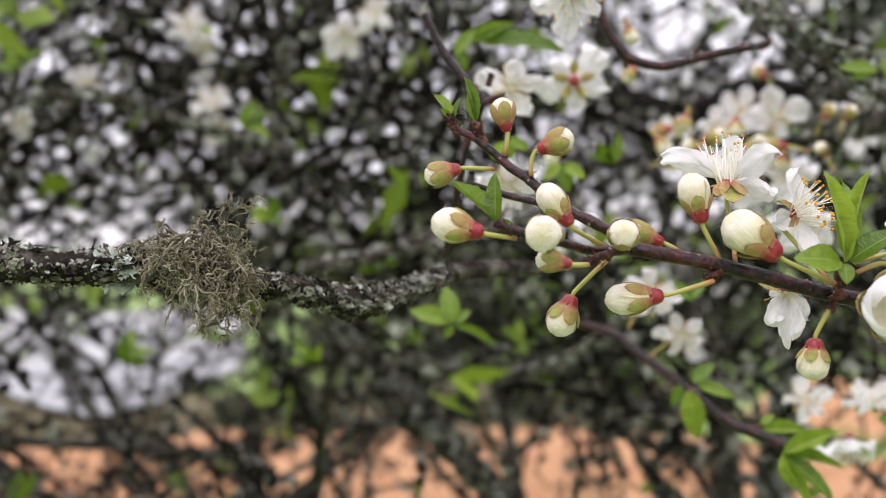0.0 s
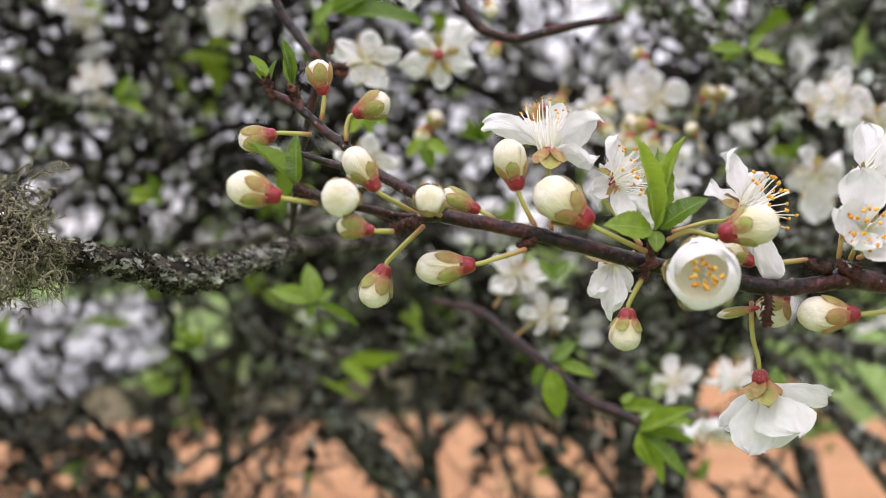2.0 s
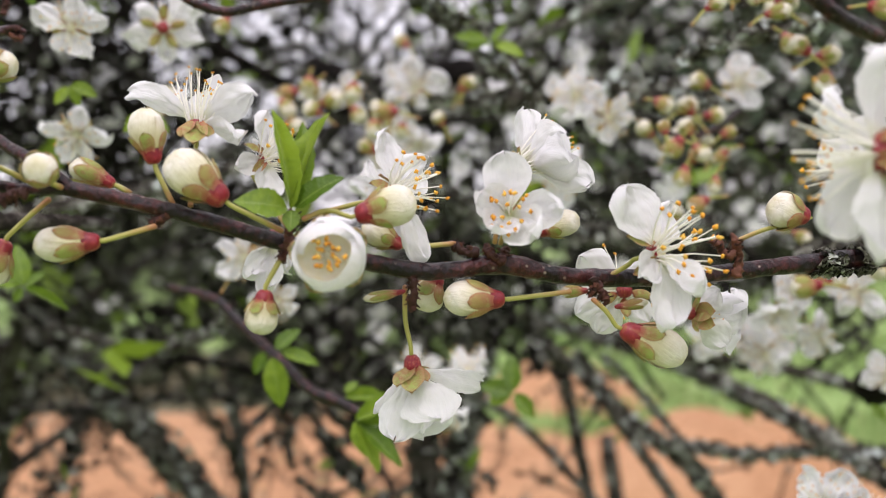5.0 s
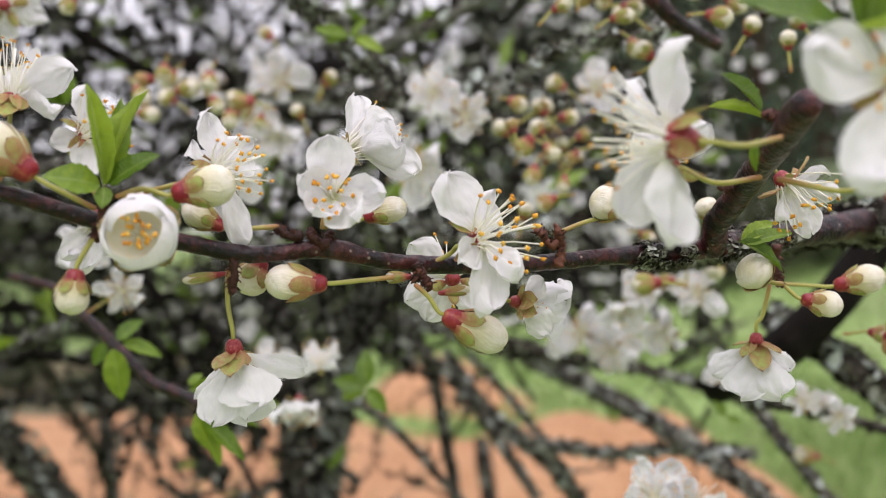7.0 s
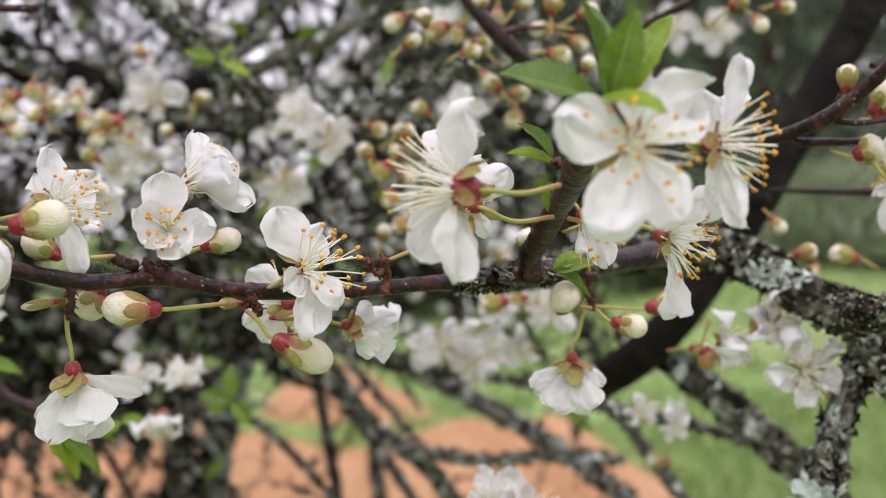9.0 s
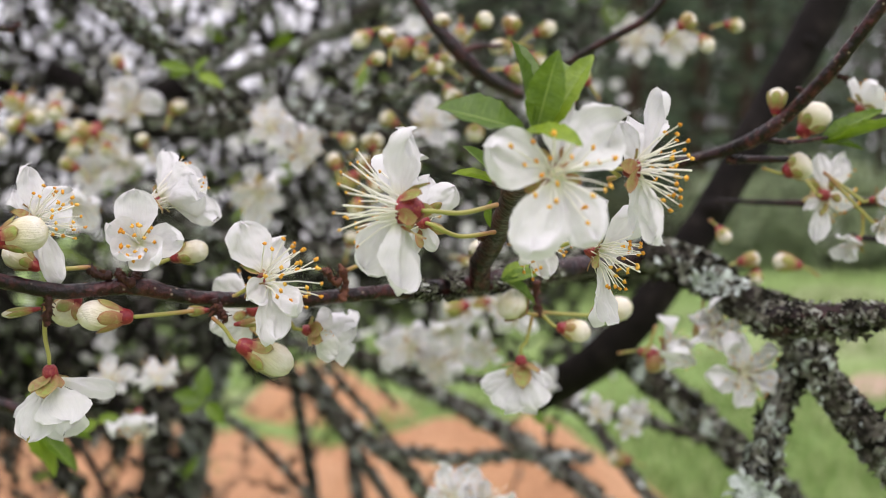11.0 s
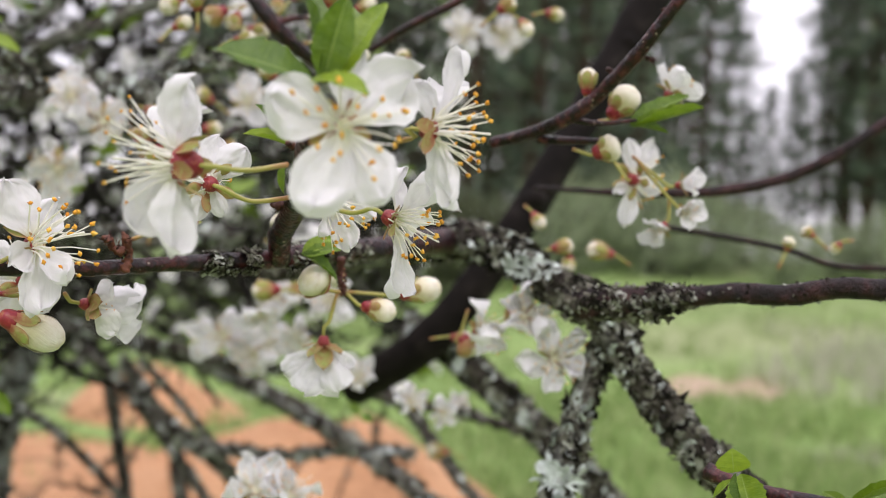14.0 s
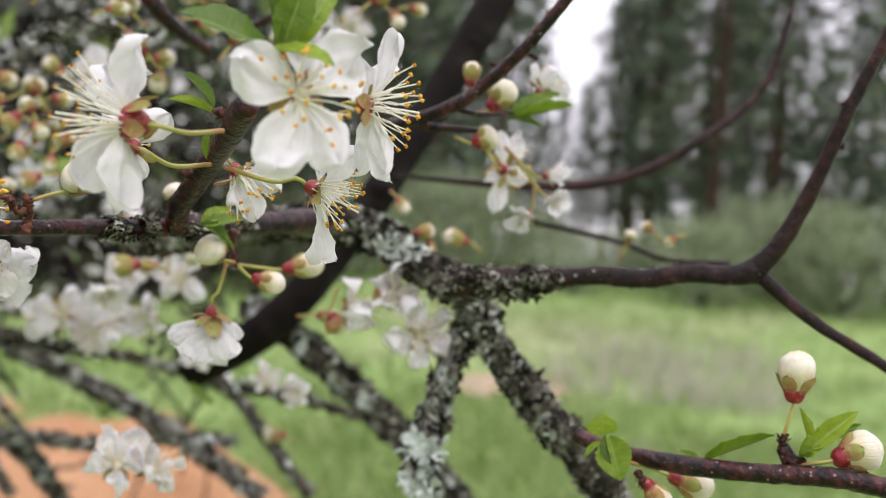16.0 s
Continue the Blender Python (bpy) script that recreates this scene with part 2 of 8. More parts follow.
    col = k.ramp(k.mix(0.5, nz, k.noise(90, 4)), (0.38, (0.004, 0.002, 0.002)), (0.49, (0.013, 0.005, 0.0048)), (0.58, (0.034, 0.011, 0.0105)), (0.70, (0.10, 0.055, 0.047)))
    k.colour(col).bump(nz, 1.0, 0.0015)
    M["shoot"] = k.m

    # needles paler than real ones: distance haze is put into the colour
    k = Mat("pine_needles_hazed", 0.7, 0.2)
    col = k.ramp(k.mix(0.5, k.island(), k.noise(0.7, 3)), (0.2, (0.035, 0.058, 0.042)), (0.5, (0.11, 0.155, 0.105)), (0.85, (0.25, 0.31, 0.19)))
    k.colour(col).thin(0.42)
    M["needle"] = k.m

    k = Mat("pine_bark", 0.9, 0.1)
    nz = k.noise(6, 5, 0.7, k.stretch(3, 3, 0.6))
    k.colour(k.ramp(nz, (0.3, (0.025, 0.018, 0.014)), (0.6, (0.09, 0.062, 0.045)), (0.8, (0.16, 0.12, 0.09)))).bump(nz, 1.0, 0.04)
    M["pine_bark"] = k.m

    k = Mat("grass_field", 0.9, 0.1)
    big, fine = k.noise(0.35, 4, 0.6), k.noise(9, 5, 0.7)
    col = k.ramp(k.mix(0.5, big, fine), (0.32, (0.13, 0.205, 0.058)), (0.46, (0.22, 0.335, 0.11)), (0.60, (0.30, 0.42, 0.155)), (0.74, (0.43, 0.45, 0.27)))
    dry = k.noise(0.22, 3, 0.5, k.stretch(0.5, 1.4, 1))
    col = k.mix(k.grey(dry, 0.52, 0.66, 0, 0.45), col, (0.40, 0.37, 0.26))
    k.colour(col).bump(fine, 1.0, 0.08)
    M["grass"] = k.m

    k = Mat("grass_blade", 0.6, 0.2)
    k.colour(k.ramp(k.island(), (0.0, (0.13, 0.215, 0.055)), (0.6, (0.24, 0.36, 0.11)), (1.0, (0.40, 0.45, 0.22)))).thin(0.3)
    M["blade"] = k.m

    k = Mat("dry_stalk", 0.8, 0.15)
    k.colour(k.ramp(k.island(), (0.0, (0.31, 0.33, 0.21)), (0.6, (0.45, 0.46, 0.34)), (1.0, (0.58, 0.58, 0.46)))).thin(0.2)
    M["dry"] = k.m

    k = Mat("orange_soil", 0.95, 0.1)
    big, fine = k.noise(1.6, 5, 0.6), k.noise(22, 5, 0.75)
    col = k.ramp(k.mix(0.5, big, fine), (0.28, (0.27, 0.135, 0.07)), (0.46, (0.50, 0.27, 0.142)), (0.64, (0.63, 0.375, 0.215)), (0.82, (0.47, 0.285, 0.175)))
    k.colour(col).bump(fine, 1.0, 0.04)
    M["soil"] = k.m

    k = Mat("leaf_litter", 0.95, 0.1)
    big, fine = k.noise(1.1, 4), k.noise(16, 5, 0.75)
    k.colour(k.ramp(k.mix(0.5, big, fine), (0.3, (0.075, 0.065, 0.035)), (0.5, (0.15, 0.13, 0.075)), (0.7, (0.25, 0.22, 0.14)))).bump(fine, 1.0, 0.05)
    M["litter"] = k.m

    k = Mat("sandy_track", 0.95, 0.1)
    k.colour(k.ramp(k.noise(4, 5), (0.3, (0.30, 0.22, 0.15)), (0.7, (0.46, 0.36, 0.27))))
    M["track"] = k.m

    k = Mat("pond_water", 0.04, 0.5)
    k.p.inputs["Base Color"].default_value = (0.05, 0.055, 0.05, 1)
    k.bump(k.noise(3, 3), 0.06, 0.02)
    M["water"] = k.m
    return M


M = make_materials()


# ---- mesh helpers ----
def link_mesh(name, mesh, parent=None, label="", m=None):
    ob = new(name, mesh)
    if parent is not None:
        ob.parent = parent
    if m is not None:
        ob.matrix_basis = m
    if label:
        tagged(ob, label)
    return ob


def pydata(name, verts, faces, material, uvs=None, smooth=True):
    me = bpy.data.meshes.new(name)
    me.from_pydata([tuple(v) for v in verts], [], faces)
    if uvs is not None:
        lay = me.uv_layers.new(name="UVMap")
        idx = np.empty(len(me.loops), dtype=np.int32)
        me.loops.foreach_get("vertex_index", idx)
        lay.data.foreach_set("uv", np.asarray(uvs, dtype=np.float32)[idx].ravel())
    if smooth:
        me.polygons.foreach_set("use_smooth", [True] * len(me.polygons))
    me.materials.append(M[material])
    me.update()
    return me


def empty(name, m):
    ob = new(name)
    ob.empty_display_size = 0.005
    ob.matrix_basis = m
    return ob


def smooth_line(pts, step):
    """Catmull-Rom through points with radii (x, y, z, r), resampled at about that step."""
    p = [np.array(q, float) for q in pts]
    if len(p) == 2:
        p = [p[0], (p[0] + p[1]) / 2, p[1]]
    p = [2 * p[0] - p[1]] + p + [2 * p[-1] - p[-2]]
    out = []
    for i in range(1, len(p) - 2):
        a, b, c, d = p[i - 1:i + 3]
        n = max(1, int(np.linalg.norm((c - b)[:3]) / step))
        for j in range(n):
            s = j / n
            out.append(0.5 * (2 * b + (c - a) * s + (2 * a - 5 * b + 4 * c - d) * s * s + (3 * b - a - 3 * c + d) * s ** 3))
    out.append(p[-2])
    return out


def frames_along(line):
    """Points, radii, tangents and two side vectors along a line."""
    arr = np.array([tuple(q) for q in line], float)
    pos = arr[:, :3]
    tan = np.gradient(pos, axis=0)
    tan /= np.linalg.norm(tan, axis=1)[:, None] + 1e-12
    ref = np.zeros(3)
    ref[int(np.argmin(np.abs(tan).max(axis=0)))] = 1.0
    side = np.cross(tan, ref)
    side /= np.linalg.norm(side, axis=1)[:, None] + 1e-12
    return pos, np.maximum(arr[:, 3], 1e-5), tan, side, np.cross(tan, side)


class Geo:
    """Gathers vertices, faces and uvs for one mesh."""

    def __init__(self):
        self.v, self.f, self.uv = [], [], []

    def tube(self, line, seg=8, rough=0.0, freq=300.0, cap=True):
        pos, rad, tan, s1, s2 = frames_along(line)
        o, n = len(self.v), len(pos)
        w = np.arange(seg) * (2 * math.pi / seg)
        d = s1[:, None, :] * np.cos(w)[None, :, None] + s2[:, None, :] * np.sin(w)[None, :, None]
        k = np.repeat(rad[:, None], seg, axis=1)
        if rough:
            at = (pos[:, None, :] + d * k[:, :, None]).reshape(-1, 3) * freq
            bump = [noise.noise(q) + 0.5 * noise.noise((q[0] * 2.7, q[1] * 2.7, q[2] * 2.7)) for q in at.tolist()]
            k = k * (1 + rough * np.array(bump).reshape(n, seg))
        self.v.extend((pos[:, None, :] + d * k[:, :, None]).reshape(-1, 3).tolist())
        self.uv.extend([(i / max(1, n - 1), j / seg) for i in range(n) for j in range(seg)])
        for i in range(n - 1):
            e = o + i * seg
            for j in range(seg):
                h = (j + 1) % seg
                self.f.append((e + j, e + h, e + seg + h, e + seg + j))
        if cap:
            for i, s in ((0, -1), (n - 1, 1)):
                c = len(self.v)
                self.v.append((pos[i] + tan[i] * rad[i] * 0.5 * s).tolist())
                self.uv.append((i / max(1, n - 1), 0))
                for j in range(seg):
                    e, g = o + i * seg + j, o + i * seg + (j + 1) % seg
                    self.f.append((g, e, c) if s < 0 else (e, g, c))
        return self

    def grid(self, fn, nu, nv):
        """A sheet from fn(u, v), u and v from 0 to 1."""
        o = len(self.v)
        for i in range(nu + 1):
            for j in range(nv + 1):
                self.v.append(np.array(fn(i / nu, j / nv), float))
                self.uv.append((i / nu, j / nv))
        for i in range(nu):
            for j in range(nv):
                a = o + i * (nv + 1) + j
                self.f.append((a, a + nv + 1, a + nv + 2, a + 1))
        return self

    def blob(self, p, r, rng, flat=1.0):
        """A small uneven eight-faced grain."""
        o = len(self.v)
        m = np.array(Euler((rng.uniform(0, 6), rng.uniform(0, 6), rng.uniform(0, 6))).to_matrix())
        for d in ((1, 0, 0), (-1, 0, 0), (0, 1, 0), (0, -1, 0), (0, 0, flat), (0, 0, -flat)):
            self.v.append(np.array(p) + m @ np.array(d) * r * rng.uniform(0.75, 1.2))
            self.uv.append((0.5, 0.5))
        for a, b, c in ((0, 2, 4), (2, 1, 4), (1, 3, 4), (3, 0, 4), (2, 0, 5), (1, 2, 5), (3, 1, 5), (0, 3, 5)):
            self.f.append((o + a, o + b, o + c))

    def mesh(self, name, material, smooth=True):
        return pydata(name, self.v, self.f, material, self.uv, smooth)


def aim(p, axis, spin=0.0):
    """A frame at p whose z runs along axis, turned by spin degrees about it."""
    q = Vector(axis).normalized().to_track_quat("Z", "Y").to_matrix().to_4x4()
    return Matrix.Translation(p) @ q @ Matrix.Rotation(radians(spin), 4, "Z")


# ---- blossoms ----
def petal_mesh(seed, cup, wild=1.0):
    """A thin crumpled blade from its claw at the origin to a blunt, frayed tip at x = 1."""
    rng = random.Random(seed)
    ph, ru = rng.uniform(0, 9), rng.uniform(0.06, 0.12) * (1.35 - 0.5 * cup)
    notch, lean = rng.uniform(0.0, 0.09), rng.uniform(-0.10, 0.10)

    def fn(u, v):
        s = 2 * v - 1
        k = math.sin(math.pi * min(1.0, u) ** 1.45)
        w = 0.5 * (0.10 * (1 - u) + 0.95 * max(k, 0.0) ** (0.95 if u < 0.62 else 0.46))
        fray = noise.noise(Vector((u * 6 + ph, (1 if s > 0 else -1) * 3.0, seed))) * 0.10 + noise.noise(Vector((u * 17, s * 2.0, ph))) * 0.05
        w *= 1 + wild * fray * abs(s) ** 3
        ruff = ru * math.sin(5.0 * v + ph + 3 * u) * u * u + 0.6 * ru * math.sin(15 * v + 2 * ph + 5 * u) * u ** 3
        crease = 0.085 * noise.noise(Vector((u * 2.6 + ph, s * 1.7, seed * 0.7))) + 0.040 * noise.noise(Vector((u * 6.5, s * 4.5 + ph, seed))) + 0.016 * noise.noise(Vector((u * 15, s * 11, ph)))
        edge = 0.045 * noise.noise(Vector((s * 4 + ph, seed, 0.3))) + 0.030 * noise.noise(Vector((s * 11 + ph, seed, 2.3)))
        x = u - (notch * math.exp(-(s / 0.2) ** 2) + edge) * u ** 6
        curl = rng_curl * abs(s) ** 3 * u * u
        z = cup * (0.34 * u * u - 0.30 * u) + (cup * 0.26 + 0.05) * s * s * math.sin(math.pi * u) * 0.8 + ruff * wild + crease * wild * min(1.0, 2.5 * u) + curl * wild
        return (x, w * s + lean * u * u, z)

    rng_curl = rng.uniform(-0.10, 0.16)
    return Geo().grid(fn, 24, 20).mesh("petal", "petal")


PETALS = {c: [petal_mesh(31 * c + k, (-0.10, 0.5, 1.0)[c]) for k in range(5)] for c in range(3)}
PETALS[3] = [petal_mesh(140 + k, 0.35, 2.3) for k in range(8)]


def sepal_mesh():
    def fn(u, v):
        s = 2 * v - 1
        w = 0.26 * max(0.0, math.sin(math.pi * (0.10 + 0.90 * u ** 1.2))) ** 0.6
        return (u, w * s, 0.10 * s * s - 0.16 * u * u + 0.02 * math.sin(9 * u) * s)

    return Geo().grid(fn, 10, 6).mesh("sepal", "sepal")


def lathe(name, profile, material, seg=14, wave=0.0):
    g = Geo()
    n = len(profile)
    for i, (r, z) in enumerate(profile):
        for j in range(seg):
            w = 2 * math.pi * j / seg
            k = r * (1 + wave * math.cos(5 * w))
            g.v.append((k * math.cos(w), k * math.sin(w), z))
            g.uv.append((i / (n - 1), j / seg))
    for i in range(n - 1):
        for j in range(seg):
            k = (j + 1) % seg
            g.f.append((i * seg + j, i * seg + k, (i + 1) * seg + k, (i + 1) * seg + j))
    return g.mesh(name, material)


SEPAL = sepal_mesh()
CALYX = lathe("calyx", [(0.05, 0), (0.55, 0.05), (0.85, 0.35), (0.98, 0.8), (1.0, 1.15), (0.8, 1.22), (0.5, 0.95), (0.0, 0.8)], "calyx", 14, 0.03)


HEART = lathe("receptacle", [(0.93, 1.215), (0.66, 1.20), (0.35, 1.17), (0.0, 1.16)], "heart", 12)


def stamen_meshes(seed, n, spread, big=1):
    """White filaments with their orange anthers, 1 long."""
    rng = random.Random(seed)
    fil, tip = Geo(), Geo()
    for i in range(n):
        a = 2 * math.pi * (i * 0.381966 + rng.uniform(-0.05, 0.05))
        t = radians(spread * math.sqrt((i + 0.5) / n) * rng.uniform(0.85, 1.12))
        ln = rng.uniform(0.6, 1.0)
        b = np.array((0.12 * math.cos(a), 0.12 * math.sin(a), -0.1)) * rng.uniform(0.7, 1.2)
        d = np.array((math.sin(t) * math.cos(a), math.sin(t) * math.sin(a), math.cos(t)))
        bend = np.array((rng.uniform(-1, 1), rng.uniform(-1, 1), rng.uniform(0, 1))) * 0.07
        e = b + d * ln
        fil.tube(smooth_line([(*b, 0.015), (*(b + d * ln * 0.5 + bend), 0.0125), (*e, 0.010)], 0.25), 5, 0, cap=False)
        tip.blob(e, 0.043 * big, rng, 1.4)
        tip.blob(e + np.array((rng.uniform(-1, 1), rng.uniform(-1, 1), rng.uniform(-1, 1))) * 0.026 * big, 0.038 * big, rng, 1.2)
    fil.tube(smooth_line([(0, 0, -0.1, 0.022), (0.02, 0.01, 0.5, 0.016), (0.03, 0, 0.85, 0.02)], 0.2), 5)
    return fil.mesh("filaments", "filament"), tip.mesh("anthers", "anther")


STAMENS = [stamen_meshes(70 + k, (26, 28, 28, 24, 20, 34, 24)[k], (58, 48, 30, 72, 30, 46, 26)[k], (0.95, 0.95, 0.62, 0.95, 1.25, 0.55, 1.8)[k]) for k in range(7)]


def stem_part(root, inv, pts, r0=0.00052, r1=0.00042, mat="pedicel"):
    line = []
    for i, p in enumerate(pts):
        q = inv @ Vector(p)
        line.append((*q, r0 + (r1 - r0) * i / max(1, len(pts) - 1)))
    g = Geo().tube(smooth_line(line, 0.0012), 7, 0.06, 900)
    return link_mesh("pedicel", g.mesh("pedicel", mat), root, "slender yellow-green flower stalk")


BLOSSOM_LABEL = "white five-petalled plum blossom with orange anthers on the branch"


def blossom(p, axis, spin=0, size=0.0125, opened=70, stem=(), cup=1, stamens=0, seed=1, label=BLOSSOM_LABEL, tips=(), face=None, reach=0, seps=(), calyx=1.0, group="plum blossoms on the near branch"):
    """An open blossom; p is the top of its calyx and axis the way that it faces. opened: degrees between petals and axis. stem: points from twig to calyx."""
    rng = random.Random(seed)
    m = aim(p, axis, spin)
    root = tagged(empty("plum_blossom", m), label, "blossom", group)
    inv = m.inverted()
    rc = size * 0.155
    link_mesh("calyx", CALYX, root, "wine-red cup under the petals", Matrix.Translation((0, 0, -rc * 1.6 * calyx)) @ Matrix.Diagonal((rc * calyx, rc * calyx, rc * 1.35 * calyx, 1)))
    link_mesh("receptacle", HEART, root, "yellow-green heart of the flower", Matrix.Translation((0, 0, -rc * 1.6 * calyx)) @ Matrix.Diagonal((rc * calyx, rc * calyx, rc * 1.35 * calyx, 1)))
    if "farther" in group and stamens != 2:
        stamens = 5
    for i in range(5 if not tips else len(tips)):
        if tips:
            q, wide, hollow = tips[i]
            v = inv @ Vector(q)
            x = v.normalized()
            z = (inv.to_3x3() @ Vector(face)) if face else Vector((0, 0, 1))
            z = z.normalized()
            z = z - x * x.dot(z)
            z = (z if z.length > 0.15 else Vector((-x.x, -x.y, 0.3))).normalized()
            s = v.length - rc * 0.3
            turn = Matrix((x, z.cross(x), z)).transposed().to_4x4()
            pm = Matrix.Translation(x * rc * 0.3) @ turn @ Matrix.Rotation(radians(rng.uniform(-7, 7)), 4, "X") @ Matrix.Diagonal((s, s * wide, s, 1))
            link_mesh("petal", PETALS[hollow][rng.randrange(5)], root, "", pm)
        else:
            loose = 2.4 if "farther" in group else 1.0
            o = opened + rng.uniform(-9, 9) * loose
            s = size * rng.uniform(1 - 0.12 * loose, 1.08)
            pm = Matrix.Rotation(radians(72 * i + rng.uniform(-6, 6) * loose), 4, "Z") @ Matrix.Translation((rc * 0.4, 0, 0)) @ Matrix.Rotation(radians(-(90 - o)), 4, "Y") @ Matrix.Rotation(radians(rng.uniform(-14, 14) * loose), 4, "X") @ Matrix.Diagonal((s, s * rng.uniform(0.62, 0.86), s, 1))
            link_mesh("petal", PETALS[3][rng.randrange(8)] if loose > 1 and cup == 0 else PETALS[cup][rng.randrange(5)], root, "", pm)
    for q in seps:
        v = inv @ Vector(q)
        x = v.normalized()
        if x.z < -0.3:
            rad = Vector((x.x, x.y, 0)).normalized()
            at = rad * rc * calyx * 1.02 - Vector((0, 0, rc * 0.4))
            x = (v - at).normalized()
            z = (rad - x * x.dot(rad)).normalized()
            k = (v - at).length
            link_mesh("sepal", SEPAL, root, "", Matrix.Translation(at) @ Matrix((x, z.cross(x), z)).transposed().to_4x4() @ Matrix.Diagonal((k, k * 1.25, k * 0.7, 1)))
            continue
        z = Vector((0, 0, -1)) if x.z > -0.5 else Vector((x.x, x.y, 0.0))
        z = z - x * x.dot(z)
        z = z.normalized()
        turn = Matrix((x, z.cross(x), z)).transposed().to_4x4()
        s = v.length
        link_mesh("sepal", SEPAL, root, "", Matrix.Translation(x * rc * 0.3 + z * rc * 0.25) @ turn @ Matrix.Diagonal((s * 0.85, s * 0.82, s * 0.5, 1)))
    for i in range(0 if seps else 5):
        so = min(124, opened + (38 if tips else 18)) if opened > 50 else opened + 22
        sl = size * 0.42
        sm = Matrix.Rotation(radians(72 * i + 36 + rng.uniform(-7, 7)), 4, "Z") @ Matrix.Translation((rc * 0.95, 0, -rc * 0.15)) @ Matrix.Rotation(radians(-(90 - so)), 4, "Y") @ Matrix.Diagonal((sl, sl, sl, 1))
        link_mesh("sepal", SEPAL, root, "", sm)
    ls = reach or size * 0.98
    f = tagged(link_mesh("stamen_tuft", STAMENS[stamens][0], root, "fine white filaments", Matrix.Diagonal((ls, ls, ls, 1))), kind="stuff")
    tagged(link_mesh("pollen_tip", STAMENS[stamens][1], f, "orange-yellow pollen anthers"), kind="stuff")
    if stem:
        base = m @ Vector((0, 0, -rc * 1.5))
        near = m @ Vector((0, 0, -rc * 1.5 - size * 0.22))
        stem_part(root, inv, [*stem, near, base])
    return root


# ---- buds ----
def egg(z):
    """The radius of a bud 1 long at height z: narrow at its foot, widest past the middle, with a blunt tip."""
    z = min(1.0, max(0.0, z))
    if z < 0.54:
        return 0.40 * (1 - 0.40 * ((0.54 - z) / 0.54) ** 2.1)
    return 0.40 * max(0.0, 1 - ((z - 0.54) / 0.46) ** 2.5) ** 0.55


def bud_shell(a0, a1, grow, top, lift, mat="bud", low=0.02, wavy=0.0, drop=0.13):
    """One wrapped petal of a bud: part of an egg 1 long, standing on z = 0."""
    def fn(u, v):
        z = low + u * (top - low)
        edge = abs(2 * v - 1)
        w = radians(a0 + (a1 - a0) * v + 30 * u)
        r = egg(z) * (grow + lift * edge ** 3 * u)
        r *= 1 + 0.035 * noise.noise(Vector((math.cos(w) * 2.2, math.sin(w) * 2.2, z * 3 + a1)))
        z -= (drop if top < 1 else 0.0) * edge ** 2 * u ** 3
        r += wavy * math.sin(7 * v + a1 + 9 * top) * u * u
        z += wavy * math.sin(11 * v + 20 * top) * u * u
        return (r * math.cos(w), r * math.sin(w), z)

    return Geo().grid(fn, 14, 14).mesh("petal", mat)


BUD_CORE = bud_shell(0, 360, 0.93, 1.0, 0.0)
BUD_WRAPS = [bud_shell(0, 185, 0.97, 0.992, 0.09), bud_shell(120, 300, 1.0, 0.95, 0.10), bud_shell(240, 410, 1.035, 0.97, 0.12)]


def bud_sepal(reach, half):
    """One oval lobe that lies on the egg of the bud, free at its rounded tip."""
    def fn(u, v):
        s = 2 * v - 1
        z = -0.04 + u * reach
        r = egg(z) * 1.03 + 0.014 - 0.010 * s * s
        r += 0.050 * u ** 4 + 0.018 * math.sin(7 * s + 30 * reach) * u * u + 0.035 * (1 - s * s) * math.sin(math.pi * u)
        lobe = max(0.0, math.sin(math.pi * (0.20 + 0.80 * u))) ** 0.50
        turn = radians(half * s * lobe)
        return (r * math.cos(turn), r * math.sin(turn), z - 0.02 * s * s)

    return Geo().grid(fn, 12, 6).mesh("sepal", "sepal")


BUD_SEPALS = [bud_sepal(0.43, 31), bud_sepal(0.58, 34), bud_sepal(0.86, 40)]
BUD_CUP = lathe("calyx", [(0.03, -0.31), (0.12, -0.30), (0.185, -0.24), (0.22, -0.15), (0.235, -0.06), (0.252, 0.02), (0.2, 0.06)], "calyx", 12, 0.03)
BUD_LABEL = ("plump cream-white plum flower bud in a red calyx", "cream plum flower bud half wrapped in green sepals", "small tight green plum flower bud in its sepals")


def bud(p, tip, width, g=0, stem=(), seed=1, label="", group="plum buds on the near branch"):
    """A closed bud from its base p to its tip; g: how far its sepals still cover it (0, 1, 2)."""
    rng = random.Random(seed)
    p, tip = Vector(p), Vector(tip)
    if (p - Vector((0.1, 0.0, 1.5))).length > 0.31:
        g = max(g, 1 + seed % 2)
    ln = (tip - p).length / 1.28
    ax = (tip - p).normalized()
    ctr = p + ax * ln * 0.28
    m = aim(ctr, ax, rng.uniform(0, 360))
    root = tagged(empty("flower_bud", m), label or BUD_LABEL[g], "flower bud", group)
    w = width / 0.80
    sc = Matrix.Diagonal((w, w, ln, 1))
    link_mesh("petal", BUD_CORE, root, "", sc)
    for k in BUD_WRAPS:
        link_mesh("petal", k, root, "", sc)
    link_mesh("calyx", BUD_CUP, root, "wine-red calyx", sc)
    for i in range(5):
        link_mesh("sepal", BUD_SEPALS[g], root, "", Matrix.Rotation(radians(72 * i + rng.uniform(-6, 6)), 4, "Z") @ sc)
    if stem:
        stem_part(root, m.inverted(), [*stem, p - ax * ln * 0.12, p + ax * ln * 0.04])
    return root


